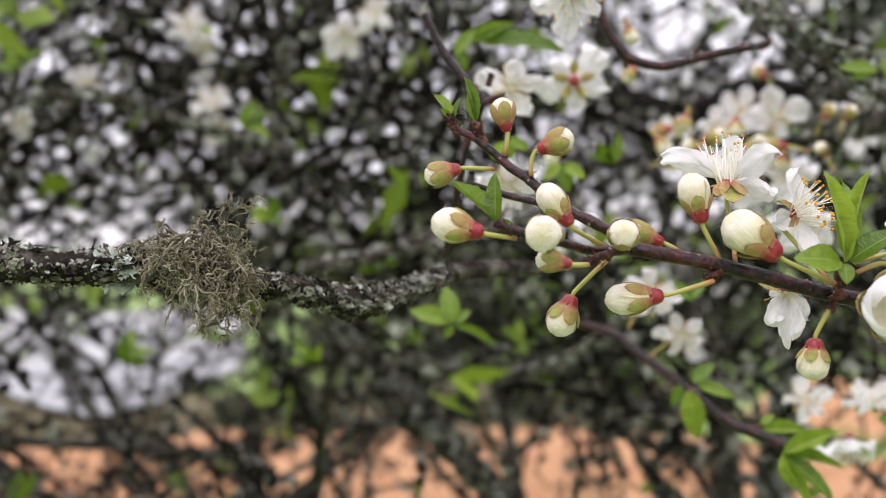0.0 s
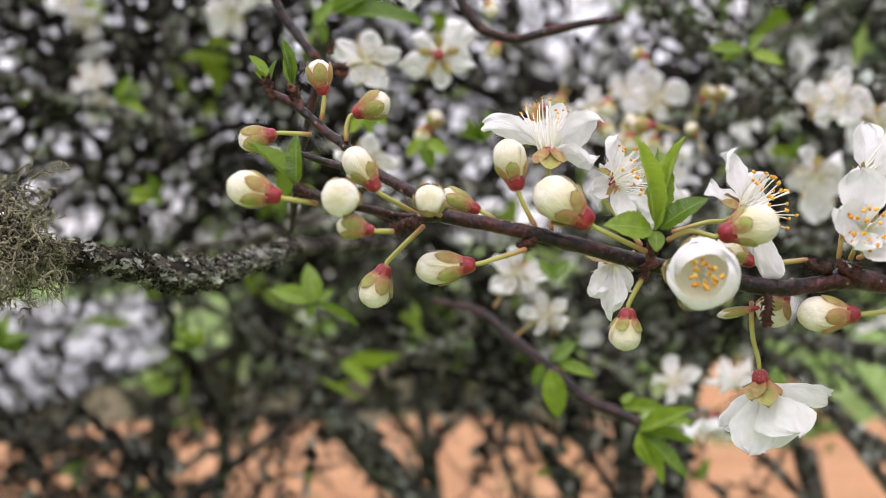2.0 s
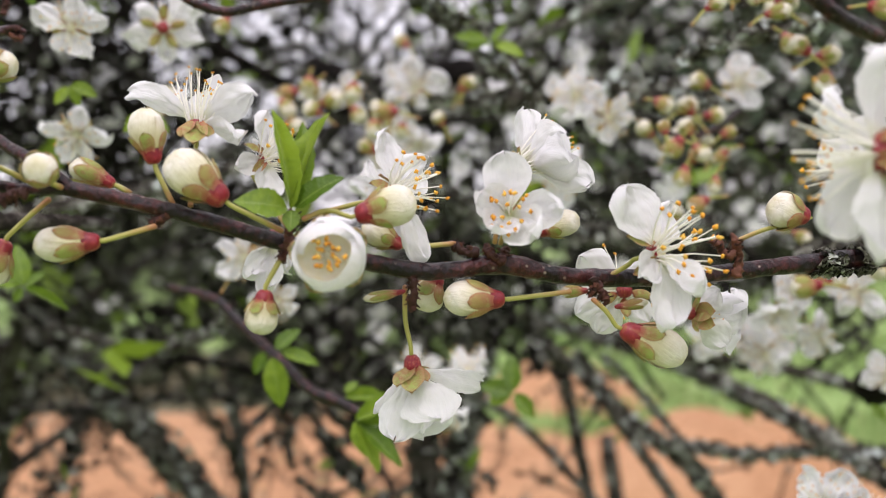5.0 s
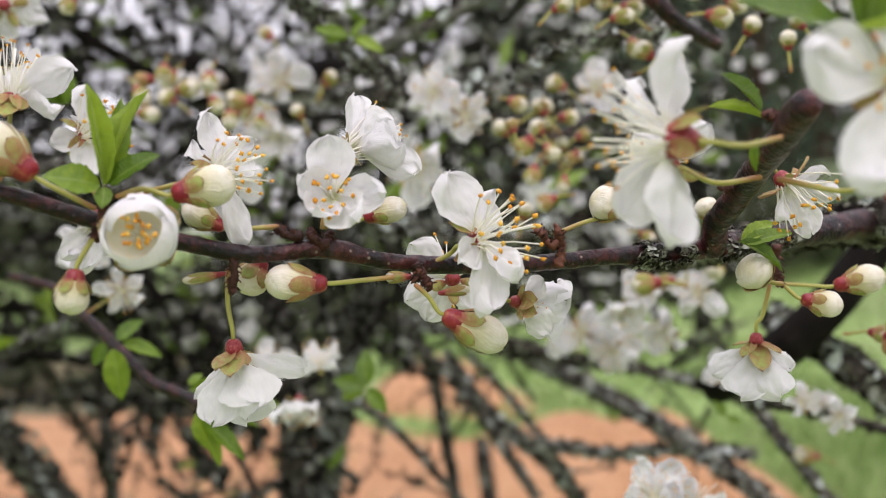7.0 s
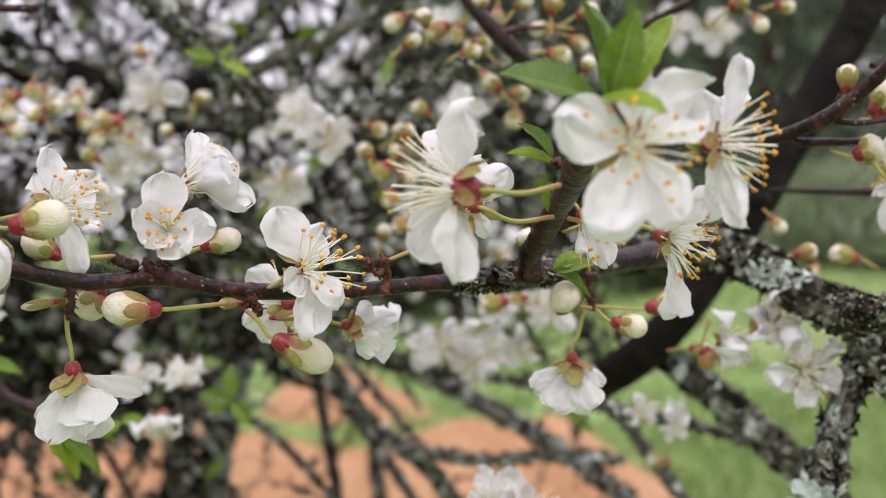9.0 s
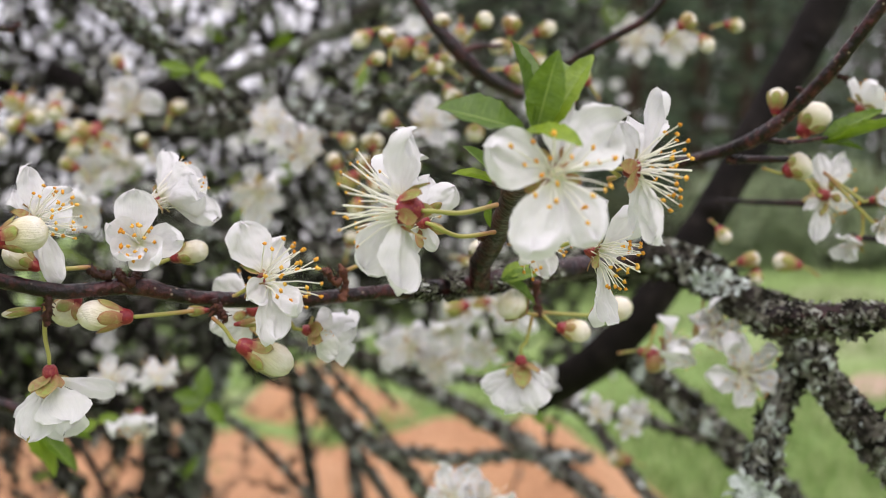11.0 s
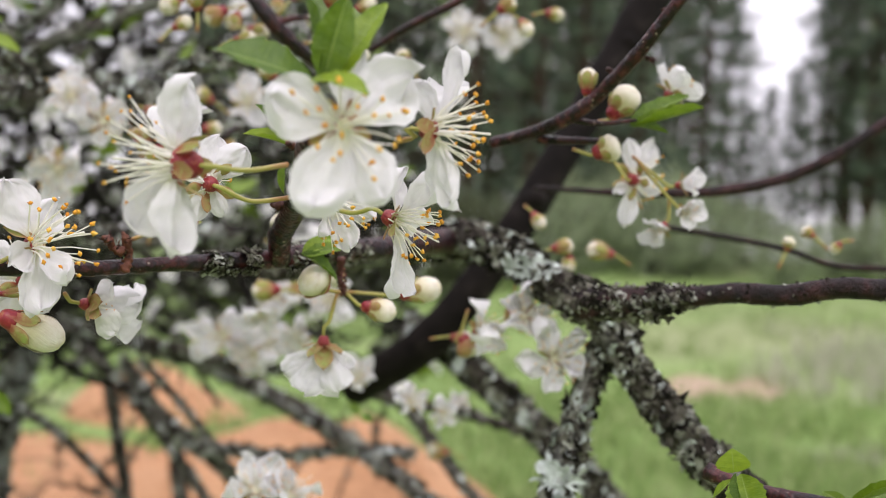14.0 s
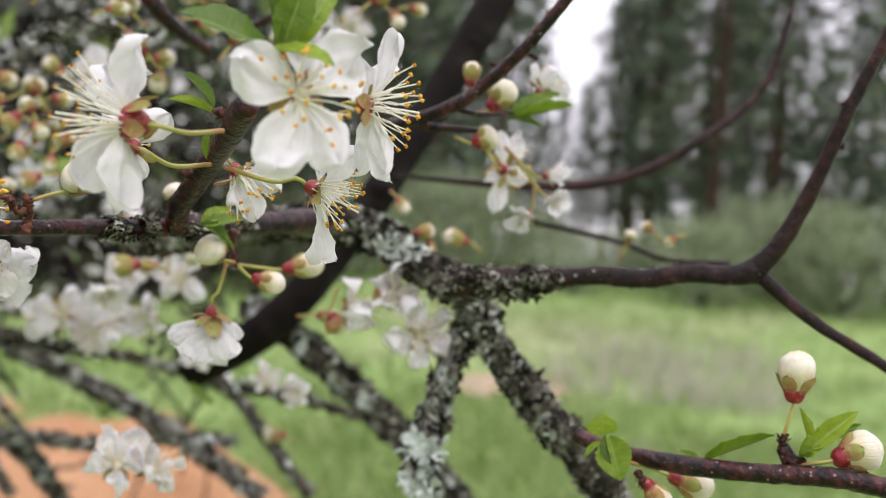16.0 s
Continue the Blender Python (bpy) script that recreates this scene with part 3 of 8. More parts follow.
# ---- the half-open cup ----
def cup_blossom(p, axis, width, deep, stem, seed):
    """A flower opening as a deep cup: five overlapping petals that still curve inwards."""
    rng = random.Random(seed)
    m = aim(p, axis)
    root = tagged(empty("plum_blossom", m), "half-open cup-shaped white blossom showing orange anthers", "blossom", "plum blossoms on the near branch")
    w = width / 0.80
    for i in range(5):
        shell = bud_shell(0, 150, 0.95 + 0.025 * i, (0.91, 0.77, 0.84, 0.90, 0.79)[i], 0.05, "petal", -0.02, 0.02, 0.26)
        link_mesh("petal", shell, root, "", Matrix.Rotation(radians(72 * i + rng.uniform(-8, 8)), 4, "Z") @ Matrix.Diagonal((w, w, deep, 1)))
        link_mesh("sepal", BUD_SEPALS[0], root, "", Matrix.Rotation(radians(72 * i + 30), 4, "Z") @ Matrix.Diagonal((w, w, deep, 1)))
    link_mesh("calyx", BUD_CUP, root, "wine-red calyx", Matrix.Diagonal((w, w, deep, 1)))
    link_mesh("receptacle", lathe("receptacle", [(0.36, 0.50), (0.31, 0.42), (0.16, 0.36), (0.0, 0.36)], "heart", 14), root, "yellow-green heart of the flower", Matrix.Diagonal((w, w, deep, 1)))
    s = deep * 0.60
    f = tagged(link_mesh("stamen_tuft", STAMENS[6][0], root, "fine white filaments", Matrix.Translation((0, 0, deep * 0.36)) @ Matrix.Diagonal((s, s, s, 1))), kind="stuff")
    tagged(link_mesh("pollen_tip", STAMENS[6][1], f, "orange-yellow pollen anthers"), kind="stuff")
    stem_part(root, m.inverted(), [*stem, m @ Vector((0, 0, -deep * 0.4)), m @ Vector((0, 0, -deep * 0.25))])
    return root


# ---- leaves ----
def leaf_mesh(seed, fold, curl, wide):
    rng = random.Random(seed)
    ph = rng.uniform(0, 6)

    def fn(u, v):
        s = 2 * v - 1
        w = wide * 0.5 * math.sin(math.pi * u ** 0.85) ** 0.8 if 0 < u < 1 else 0.012
        w *= 1 + 0.05 * math.sin(46 * u) * abs(s) ** 4
        z = fold * abs(s) * w * 2 - curl * u * u + 0.02 * math.sin(7 * u + ph) * s + 0.012 * math.sin(24 * u) * abs(s)
        return (u, w * s * (1 - 0.3 * fold), z)

    return Geo().grid(fn, 16, 8).mesh("leaf", "leaf")


LEAVES = [leaf_mesh(1, 0.22, 0.08, 0.46), leaf_mesh(2, 0.42, 0.14, 0.42), leaf_mesh(3, 0.15, 0.25, 0.55), leaf_mesh(4, 0.5, -0.06, 0.36)]


def leaf_at(parent, inv, base, tip, face, width, kind=0):
    """One blade from base to tip with its upper side towards face."""
    b, t = Vector(base), Vector(tip)
    x = (t - b).normalized()
    z = Vector(face)
    z = (z - x * z.dot(x)).normalized()
    y = z.cross(x)
    ln = (t - b).length
    w = ln * width / (0.46, 0.42, 0.55, 0.36)[kind]
    m = Matrix(((*(x * 1),), (*(y * 1),), (*(z * 1),))).transposed().to_4x4()
    m = Matrix.Translation(b) @ m @ Matrix.Diagonal((ln, w, ln, 1))
    return link_mesh("leaf", LEAVES[kind], parent, "", inv @ m)


def leaf_cluster(p, blades, label="fresh green young plum leaves at a spur", group="young leaves on the near branch"):
    """A tuft of leaves: blades are (base, tip, face, width, kind)."""
    m = Matrix.Translation(p)
    root = tagged(empty("leaf_cluster", m), label, "leaves", group)
    inv = m.inverted()
    for b in blades:
        leaf_at(root, inv, *b)
    return root


def leaf_tuft(p, axis, size, n, seed, label="blurred tuft of fresh green leaves behind", group="leaf tufts farther back"):
    rng = random.Random(seed)
    ax = Vector(axis).normalized()
    blades = []
    for i in range(n):
        d = (ax + Vector((rng.uniform(-1, 1), rng.uniform(-1, 1), rng.uniform(-1, 1))) * 0.9).normalized()
        e = Vector(p) + d * size * rng.uniform(0.6, 1.1)
        blades.append((p, e, (rng.uniform(-1, 1), -1, rng.uniform(0, 1.4)), rng.uniform(0.35, 0.55), rng.randrange(3)))
    return leaf_cluster(p, blades, label, group)


# ---- wood ----
def wood(name, parent, line, mat="bark", seg=18, step=0.0007, rough=0.11, freq=420, label=""):
    g = Geo().tube(smooth_line(line, step), seg, rough, freq)
    return link_mesh(name, g.mesh(name, mat), parent, label)


def branch_thing(name, label, at, category="branch", group=""):
    return tagged(empty(name, Matrix.Translation(at)), label, category, group)


def wood_in(root, name, line, **kw):
    o = root.matrix_basis.translation
    return wood(name, root, [(x - o.x, y - o.y, z - o.z, r) for x, y, z, r in line], **kw)


def scale_mesh():
    def fn(u, v):
        s = 2 * v - 1
        return (0.25 * u - 0.22 * s * s, 0.5 * (1 - u ** 2) ** 0.6 * s, u)

    return Geo().grid(fn, 4, 4).mesh("scale", "scale")


SCALE = scale_mesh()


def spur(root, p, axis, size, seed):
    """A short knobbly spur of overlapping brown scales."""
    rng = random.Random(seed)
    m = aim(Vector(p) - root.matrix_basis.translation, axis)
    thick = min(size * 0.24, 0.0009)
    g = Geo()
    bend = Vector((rng.uniform(-1, 1), rng.uniform(-1, 1), 0)) * thick * 0.9
    g.tube(smooth_line([(0, 0, -size * 0.2, thick * 1.3), (bend.x, bend.y, size * 0.3, thick * 0.75), (0, 0, size * 0.65, thick * 1.1), (bend.y, bend.x, size * 0.95, thick * 0.4)], size * 0.04), 12, 0.6, 1500)
    ob = link_mesh("spur", g.mesh("spur", "scale"), root, "knobbly brown spur of bud scales", m)
    n = 9 + int(size / 0.0007)
    for i in range(n):
        z = size * (0.05 + 0.82 * i / n)
        k, kw = rng.uniform(0.0006, 0.0011), thick * rng.uniform(1.0, 1.5)
        link_mesh("scale", SCALE, ob, "", Matrix.Rotation(radians(137.5 * i + rng.uniform(-25, 25)), 4, "Z") @ Matrix.Translation((thick * rng.uniform(1.0, 1.3), 0, z)) @ Matrix.Rotation(radians(rng.uniform(5, 50)), 4, "Y") @ Matrix.Rotation(radians(rng.uniform(-25, 25)), 4, "X") @ Matrix.Diagonal((kw, kw, k, 1)))
    return ob


def lichen_on(root, line, n, size, seed, spread=1.0, material="lichen"):
    """Curled grey flakes that cover a stretch of bark, as one mesh."""
    rng = random.Random(seed)
    o = root.matrix_basis.translation
    rows = list(zip(*frames_along(smooth_line([(x - o.x, y - o.y, z - o.z, r) for x, y, z, r in line], 0.002))))
    g = Geo()
    for i in range(n * 3):
        p, r, t, a, b = rows[rng.randrange(len(rows))]
        w = rng.uniform(0, 2 * math.pi)
        d = a * math.cos(w) + b * math.sin(w)
        s = size * rng.uniform(0.35, 1.0)
        at = (p + d * r) * 95
        cover = noise.noise(Vector(at)) + 0.6 * noise.noise(Vector(at * 2.7))
        if cover < rng.uniform(-0.45, -0.05):
            continue
        if i % 5 > 2:
            g.blob(p + d * r * rng.uniform(0.92, 1.12) + t * rng.uniform(-0.002, 0.002), s * rng.uniform(0.18, 0.42), rng, 0.7)
            continue
        c = p + d * r * rng.uniform(0.9, 1.05) + t * rng.uniform(-0.002, 0.002)
        e1 = t * math.cos(w * 3) + np.cross(d, t) * math.sin(w * 3)
        e2 = np.cross(d, e1)
        up = rng.uniform(0.0, 0.5) * spread
        ph = rng.uniform(0, 6)

        def fn(u, v):
            q = 2 * v - 1
            wd = s * (0.3 + 0.5 * math.sin(math.pi * (0.15 + 0.75 * u))) * (1 + 0.3 * math.sin(9 * v + ph))
            out = 1 + 0.22 * math.sin(11 * v + ph) + 0.12 * math.sin(23 * v + 2 * ph)
            far, wide = s * u * out * 0.9, wd * q * 0.75
            drop = (far * math.sin(w * 3) - wide * math.cos(w * 3)) ** 2 / (2 * r + s)
            return c + e1 * far + e2 * wide - d * drop + d * s * (up * u * u + 0.25 * min(1.0, spread + 0.2) * q * q * u + 0.12 * math.sin(7 * v + ph) * u)

        g.grid(fn, 3, 6)
    ob = link_mesh("lichen", g.mesh("lichen", material), root, "crusty grey-green leafy lichen")
    return tagged(ob, kind="stuff")


def rosettes_on(root, line, n, size, seed, material="lichen"):
    """Leafy lichen rosettes: curled lobes round a centre, standing off the bark, as one mesh."""
    rng = random.Random(seed)
    o = root.matrix_basis.translation
    rows = list(zip(*frames_along(smooth_line([(x - o.x, y - o.y, z - o.z, r) for x, y, z, r in line], 0.001))))
    g = Geo()
    for i in range(n):
        p, r, t, a, b = rows[rng.randrange(len(rows))]
        w = rng.uniform(0, 2 * math.pi)
        d = a * math.cos(w) + b * math.sin(w)
        c = p + d * r * rng.uniform(0.95, 1.15)
        side = np.cross(d, t)
        big = size * rng.uniform(0.5, 1.0)
        count = rng.randrange(5, 9)
        for j in range(count):
            q = 2 * math.pi * (j + rng.uniform(-0.3, 0.3)) / count
            e1 = t * math.cos(q) + side * math.sin(q)
            e2 = np.cross(d, e1)
            ln, wd = big * rng.uniform(0.6, 1.1), big * rng.uniform(0.35, 0.6)
            up, roll, ph = rng.uniform(0.0, 0.6), rng.uniform(0.2, 0.8), rng.uniform(0, 9)

            def fn(u, v):
                k = 2 * v - 1
                half = wd * (0.35 + 0.65 * u) * (1 + 0.25 * math.sin(8 * u + ph))
                reach = ln * u * (1 + 0.22 * math.sin(9 * v + ph) * u + 0.10 * math.sin(21 * v + ph) * u)
                drop = (reach * math.sin(q) - half * k * math.cos(q)) ** 2 / (2 * r + big)
                return c + e1 * reach + e2 * half * k - d * drop + d * ln * (up * u * u + roll * k * k * u * 0.5 - 0.12 * u + 0.10 * math.sin(6 * v + 5 * u + ph) * u)

            g.grid(fn, 4, 6)
    return tagged(link_mesh("lichen", g.mesh("lichen", material), root, "leafy curled lichen lobes"), kind="stuff")


def beard_lichen(p, width, drop, n, seed, axis=(1, 0, 0)):
    """A hanging tuft of wiry branching threads."""
    rng = random.Random(seed)
    g = Geo()
    ax = np.array(axis, float)

    def thread(q, d, ln, r, depth):
        pts = [(*q, r)]
        k = 9
        for i in range(k):
            d = d + np.array((rng.uniform(-1, 1), rng.uniform(-1, 1), rng.uniform(-1, 1))) * 1.15 + np.array((0, 0, -0.25))
            d = d / np.linalg.norm(d)
            q = q + d * ln / k
            pts.append((*q, r * (1 - 0.12 * i)))
            if depth and rng.random() < 0.75:
                thread(q, d + np.array((rng.uniform(-1, 1), rng.uniform(-1, 1), rng.uniform(-1, 1))) * 0.9, ln * rng.uniform(0.35, 0.6), r * 0.75, depth - 1)
        g.tube(pts, 4, 0, cap=False)

    for i in range(n):
        s = rng.uniform(-0.5, 0.5)
        q = ax * s * width + np.array((rng.uniform(-1, 1), rng.uniform(-1, 1), rng.uniform(-0.4, 1))) * 0.0025
        d = np.array((rng.uniform(-0.7, 0.7), rng.uniform(-0.7, 0.7), rng.uniform(-1.6, 0.5)))
        thread(q, d / np.linalg.norm(d), drop * rng.uniform(0.4, 1.0) * (1 - 0.7 * abs(s)), 0.00040, 2)
    ob = link_mesh("beard_lichen", g.mesh("beard_lichen", "beard"), None, "", Matrix.Translation(p))
    return tagged(ob, "olive-grey bushy beard lichen hanging from the crusted branch", "lichen", "", "stuff")


# ---- the ground, the soil heap and the distance ----
def toward(deg, d, z=0.0):
    """A place d metres away, deg degrees clockwise from straight ahead."""
    return Vector((d * math.sin(radians(deg)), d * math.cos(radians(deg)), z))


def ground_height(x, y):
    d = math.hypot(x, y)
    side = min(1.0, max(0.0, (math.degrees(math.atan2(x, y)) - 28) / 16)) if y > -0.3 * d else 0.0
    s = min(1.0, max(0.0, (d - 9) / 22))
    return 2.4 * side * s * s * (3 - 2 * s) + 0.10 * noise.noise(Vector((x * 0.12, y * 0.12, 0))) * min(1, d / 8) + 0.02 * noise.noise(Vector((x * 0.9, y * 0.9, 3)))


def make_ground():
    g = Geo()
    rings = [0.0] + [0.6 * 1.16 ** i for i in range(58)]
    seg = 96
    for i, r in enumerate(rings):
        for j in range(seg):
            a = 2 * math.pi * j / seg
            x, y = r * math.sin(a), r * math.cos(a)
            g.v.append((x, y, ground_height(x, y)))
            g.uv.append((x, y))
    for i in range(len(rings) - 1):
        for j in range(seg):
            k = (j + 1) % seg
            g.f.append((i * seg + k, i * seg + j, (i + 1) * seg + j, (i + 1) * seg + k))
    ob = link_mesh("ground", g.mesh("ground", "grass"))
    return tagged(ob, "green spring meadow with dry straw-coloured patches", "ground", "", "structure")


def soil_heap(deg, d, wide, deep, high, seed, label):
    g = Geo()
    c = toward(deg, d)

    def fn(u, v):
        a, r = 2 * math.pi * v, u
        x, y = wide * r * math.cos(a), deep * r * math.sin(a)
        z = high * max(0.0, 1 - r ** 1.7) * (0.75 + 0.5 * noise.noise(Vector((x * 0.9 + seed, y * 0.9, seed)))) + 0.10 * noise.noise(Vector((x * 3, y * 3, seed))) * (1 - r) + 0.04 * noise.noise(Vector((x * 9, y * 9, seed))) * (1 - r)
        q = Matrix.Rotation(radians(-deg), 3, "Z") @ Vector((x, y, 0))
        return (c.x + q.x, c.y + q.y, z + 0.02 - 0.2 * r ** 8)

    g.grid(fn, 30, 72)
    ob = link_mesh("soil_heap", g.mesh("soil_heap", "soil"))
    return tagged(ob, label, "soil heap", "heaps of dug soil")


make_ground()
tagged(link_mesh('pond', Geo().grid(lambda u, v: tuple(toward(-34 + 23 * v, 11 + 15 * u + 2.0 * math.sin(7 * v), 0.10)), 12, 24).mesh('pond', 'water')), 'still pale pond mirroring the white sky', 'pond', '', 'structure')
soil_heap(-7, 6.3, 4.6, 2.5, 0.22, 3, "long low bank of orange sandy soil under the trees")
soil_heap(29, 5.6, 1.5, 1.2, 0.74, 9, "rounded heap of orange sandy soil on the grass")
soil_heap(21.5, 9.0, 0.9, 0.8, 0.55, 5, "far heap of darker orange earth")


def litter():
    def fn(u, v):
        p = toward(-44 + 58 * v, 6.4 + (4.8 + 0.8 * math.sin(9 * v)) * u)
        return (p.x, p.y, ground_height(p.x, p.y) + 0.03)

    ob = link_mesh("leaf_litter", Geo().grid(fn, 14, 60).mesh("leaf_litter", "litter"))
    return tagged(ob, "dull brown leaf litter under the old trees", "ground", "", "structure")


litter()


def track():
    g = Geo()
    a, b = toward(48.5, 13.0, 0.06), toward(55.0, 13.6, 0.06)

    def fn(u, v):
        p = a.lerp(b, u)
        w = 0.75 * math.sin(math.pi * u) ** 0.5 * (1 + 0.4 * math.sin(9 * u))
        q = p + (Vector((p.x, p.y, 0)).normalized()) * w * (2 * v - 1)
        return (q.x, q.y, max(0.03, ground_height(q.x, q.y) + 0.03))

    g.grid(fn, 24, 6)
    ob = link_mesh("bare_earth", g.mesh("bare_earth", "track"))
    return tagged(ob, "bare strip of pale sandy earth in the meadow", "path", "", "structure")


track()


def grass_tufts(seed, n, a0, a1, d0, d1, name, label, mat="blade", tall=(0.06, 0.22), lean=0.5, jitter=8.0):
    rng = random.Random(seed)
    g = Geo()
    for i in range(n):
        d = d0 + (d1 - d0) * rng.random() ** 1.2
        c = toward(rng.uniform(a0, a1) + rng.gauss(0, jitter), d * (1 + 0.12 * rng.gauss(0, 1) * jitter / 8))
        if noise.noise(Vector((c.x * 0.8, c.y * 0.8, 5))) < rng.uniform(-0.6, 0.3):
            continue
        z = ground_height(c.x, c.y)
        for k in range(5):
            h = rng.uniform(*tall)
            w = rng.uniform(0.008, 0.02)
            a = rng.uniform(0, 6.3)
            ex, ey = math.cos(a), math.sin(a)
            bx, by = c.x + rng.uniform(-0.08, 0.08), c.y + rng.uniform(-0.08, 0.08)
            o = len(g.v)
            g.v += [(bx - ey * w, by + ex * w, z - 0.01), (bx + ey * w, by - ex * w, z - 0.01), (bx + ex * h * lean, by + ey * h * lean, z + h)]
            g.uv += [(0, 0), (0, 1), (1, 0.5)]
            g.f.append((o, o + 1, o + 2))
    ob = link_mesh(name, g.mesh(name, mat))
    return tagged(ob, label, "grass", "", "stuff")


grass_tufts(8, 9000, 15, 80, 3.5, 26, "grass", "long green meadow grass")
grass_tufts(11, 4500, 42, 74, 4.5, 12, "grass", "long green meadow grass", "blade", (0.08, 0.30), 0.5, 4.0)
grass_tufts(9, 560, 55, 66, 13.6, 17.5, "dry_reed", "stand of dry grey-beige stalks in the meadow", "dry", (0.15, 0.5), 0.15, 1.5)
grass_tufts(10, 160, 57, 60, 9.6, 10.4, "dry_reed", "small patch of dry brown stalks in the grass", "dry", (0.08, 0.2), 0.3, 1.0)


def conifer_mesh(seed, high):
    rng = random.Random(seed)
    tr, bo, cr = Geo(), Geo(), Geo()
    tr.tube(smooth_line([(0, 0, -0.3, 0.22), (0.1, 0.05, high * 0.4, 0.17), (0.0, 0.1, high, 0.03)], 0.8), 8, 0.1, 1.0)
    for i in range(int(high * 5.5)):
        h = high * (0.16 + 0.84 * (i / (high * 5.5)))
        reach = (1 - (h / high) ** 1.6) * high * 0.17 + 0.35
        a = i * 2.399 + rng.uniform(-0.4, 0.4)
        ln = reach * rng.uniform(0.6, 1.1)
        e = np.array((math.cos(a) * ln, math.sin(a) * ln, h - 0.22 * ln + rng.uniform(-0.2, 0.3)))
        s = np.array((0.05, 0.05, h))
        bo.tube([(*s, 0.035), (*((s + e) / 2 + np.array((0, 0, 0.1))), 0.025), (*e, 0.01)], 4, 0, cap=False)
        for k in range(20):
            f = rng.uniform(0.25, 1.05)
            p = s + (e - s) * f + np.array((rng.gauss(0, 0.22), rng.gauss(0, 0.22), rng.gauss(-0.08, 0.16)))
            d = np.array((rng.uniform(-1, 1), rng.uniform(-1, 1), rng.uniform(-0.8, 0.4)))
            d /= np.linalg.norm(d)
            q = np.cross(d, (rng.uniform(-1, 1), rng.uniform(-1, 1), 0.3))
            sz = rng.uniform(0.16, 0.42)
            o = len(cr.v)
            cr.v += [p - q * sz * 0.3, p + d * sz, p + q * sz * 0.3, p - d * sz * 0.6]
            cr.uv += [(0, 0), (1, 0), (1, 1), (0, 1)]
            cr.f.append((o, o + 1, o + 2, o + 3))
    return tr.mesh("trunk", "pine_bark"), cr.mesh("crown", "needle", False), bo.mesh("bough_tangle", "pine_bark")


CONIFERS = [conifer_mesh(40 + k, h) for k, h in enumerate((17, 20, 14))]


def conifer(deg, d, k, size, turn):
    root = tagged(empty("conifer", Matrix.Translation(toward(deg, d, ground_height(*toward(deg, d)[:2]) - 0.1)) @ Matrix.Rotation(turn, 4, "Z") @ Matrix.Scale(size, 4)), "tall dark conifer at the edge of the meadow", "tree", "conifers at the wood's edge")
    link_mesh("trunk", CONIFERS[k][0], root)
    link_mesh("crown", CONIFERS[k][1], root, "dark green needle crown")
    tagged(link_mesh("bough_tangle", CONIFERS[k][2], root, "thin dark boughs"), kind="stuff")


rng = random.Random(12)
deg = 20.0
while deg < 84:
    for row in range(3):
        a = deg + rng.uniform(-1.5, 1.5)
        if not (46.6, 47.4, 48.6)[row] < a < (58.8, 58.0, 57.2)[row] and a > 22 and not 64.8 < a < 69.2 and not (a > 44 and row == 2 and rng.random() < 0.5):
            conifer(a, (26, 33, 42)[row] + rng.uniform(-2, 3), rng.randrange(3), rng.uniform(0.75, 1.1), rng.uniform(0, 6))
    if deg < 50 or 56 < deg < 63.5 or deg > 67:
        conifer(deg + 1.7, 54 + rng.uniform(-3, 3), rng.randrange(3), rng.uniform(1.1, 1.4), rng.uniform(0, 6))
    deg += 3.4


for a, d, s in ((46.4, 29, 0.78), (48.3, 40, 0.80), (49.6, 31, 0.74), (50.9, 36, 0.58), (52.0, 32, 0.34), (53.1, 36, 0.36), (54.4, 33, 0.36), (55.9, 31, 0.48), (57.0, 31, 0.66), (57.3, 42, 0.95), (58.3, 30, 0.80),
                (65.6, 33, 0.66), (67.0, 38, 0.62), (68.4, 33, 0.70)):
    conifer(a, d, int(d) % 3, s, a)


def bush_mesh(seed, r, n, mat="foliage"):
    rng = random.Random(seed)
    st, cr = Geo(), Geo()
    for i in range(9):
        a = i * 0.7
        st.tube(smooth_line([(0, 0, -0.1, 0.04), (0.3 * r * math.cos(a), 0.3 * r * math.sin(a), 0.6 * r, 0.025), (0.8 * r * math.cos(a), 0.8 * r * math.sin(a), r * rng.uniform(0.8, 1.5), 0.008)], 0.3), 5)
    for i in range(n):
        u = np.array([rng.gauss(0, 1) for _ in range(3)])
        u /= np.linalg.norm(u)
        lump = 0.75 + 0.45 * noise.noise(Vector(u * 2.3 + seed))
        p = u * r * lump * rng.random() ** 0.25 + np.array((0, 0, r * 0.75))
        if p[2] < 0:
            p[2] = rng.uniform(0, 0.4)
        d = np.array([rng.uniform(-1, 1) for _ in range(3)])
        d /= np.linalg.norm(d)
        q = np.cross(d, [rng.uniform(-1, 1) for _ in range(3)])
        sz = rng.uniform(0.035, 0.085)
        o = len(cr.v)
        cr.v += [p - q * sz * 0.5, p + d * sz, p + q * sz * 0.5, p - d * sz]
        cr.uv += [(0, 0), (1, 0), (1, 1), (0, 1)]
        cr.f.append((o, o + 1, o + 2, o + 3))
    return st.mesh("stem_tangle", "dark_bark"), cr.mesh("crown", mat, False)


BUSHES = [bush_mesh(60 + k, 1.5, 9000) for k in range(3)] + [bush_mesh(64 + k, 1.5, 5000, "shrub") for k in range(2)]


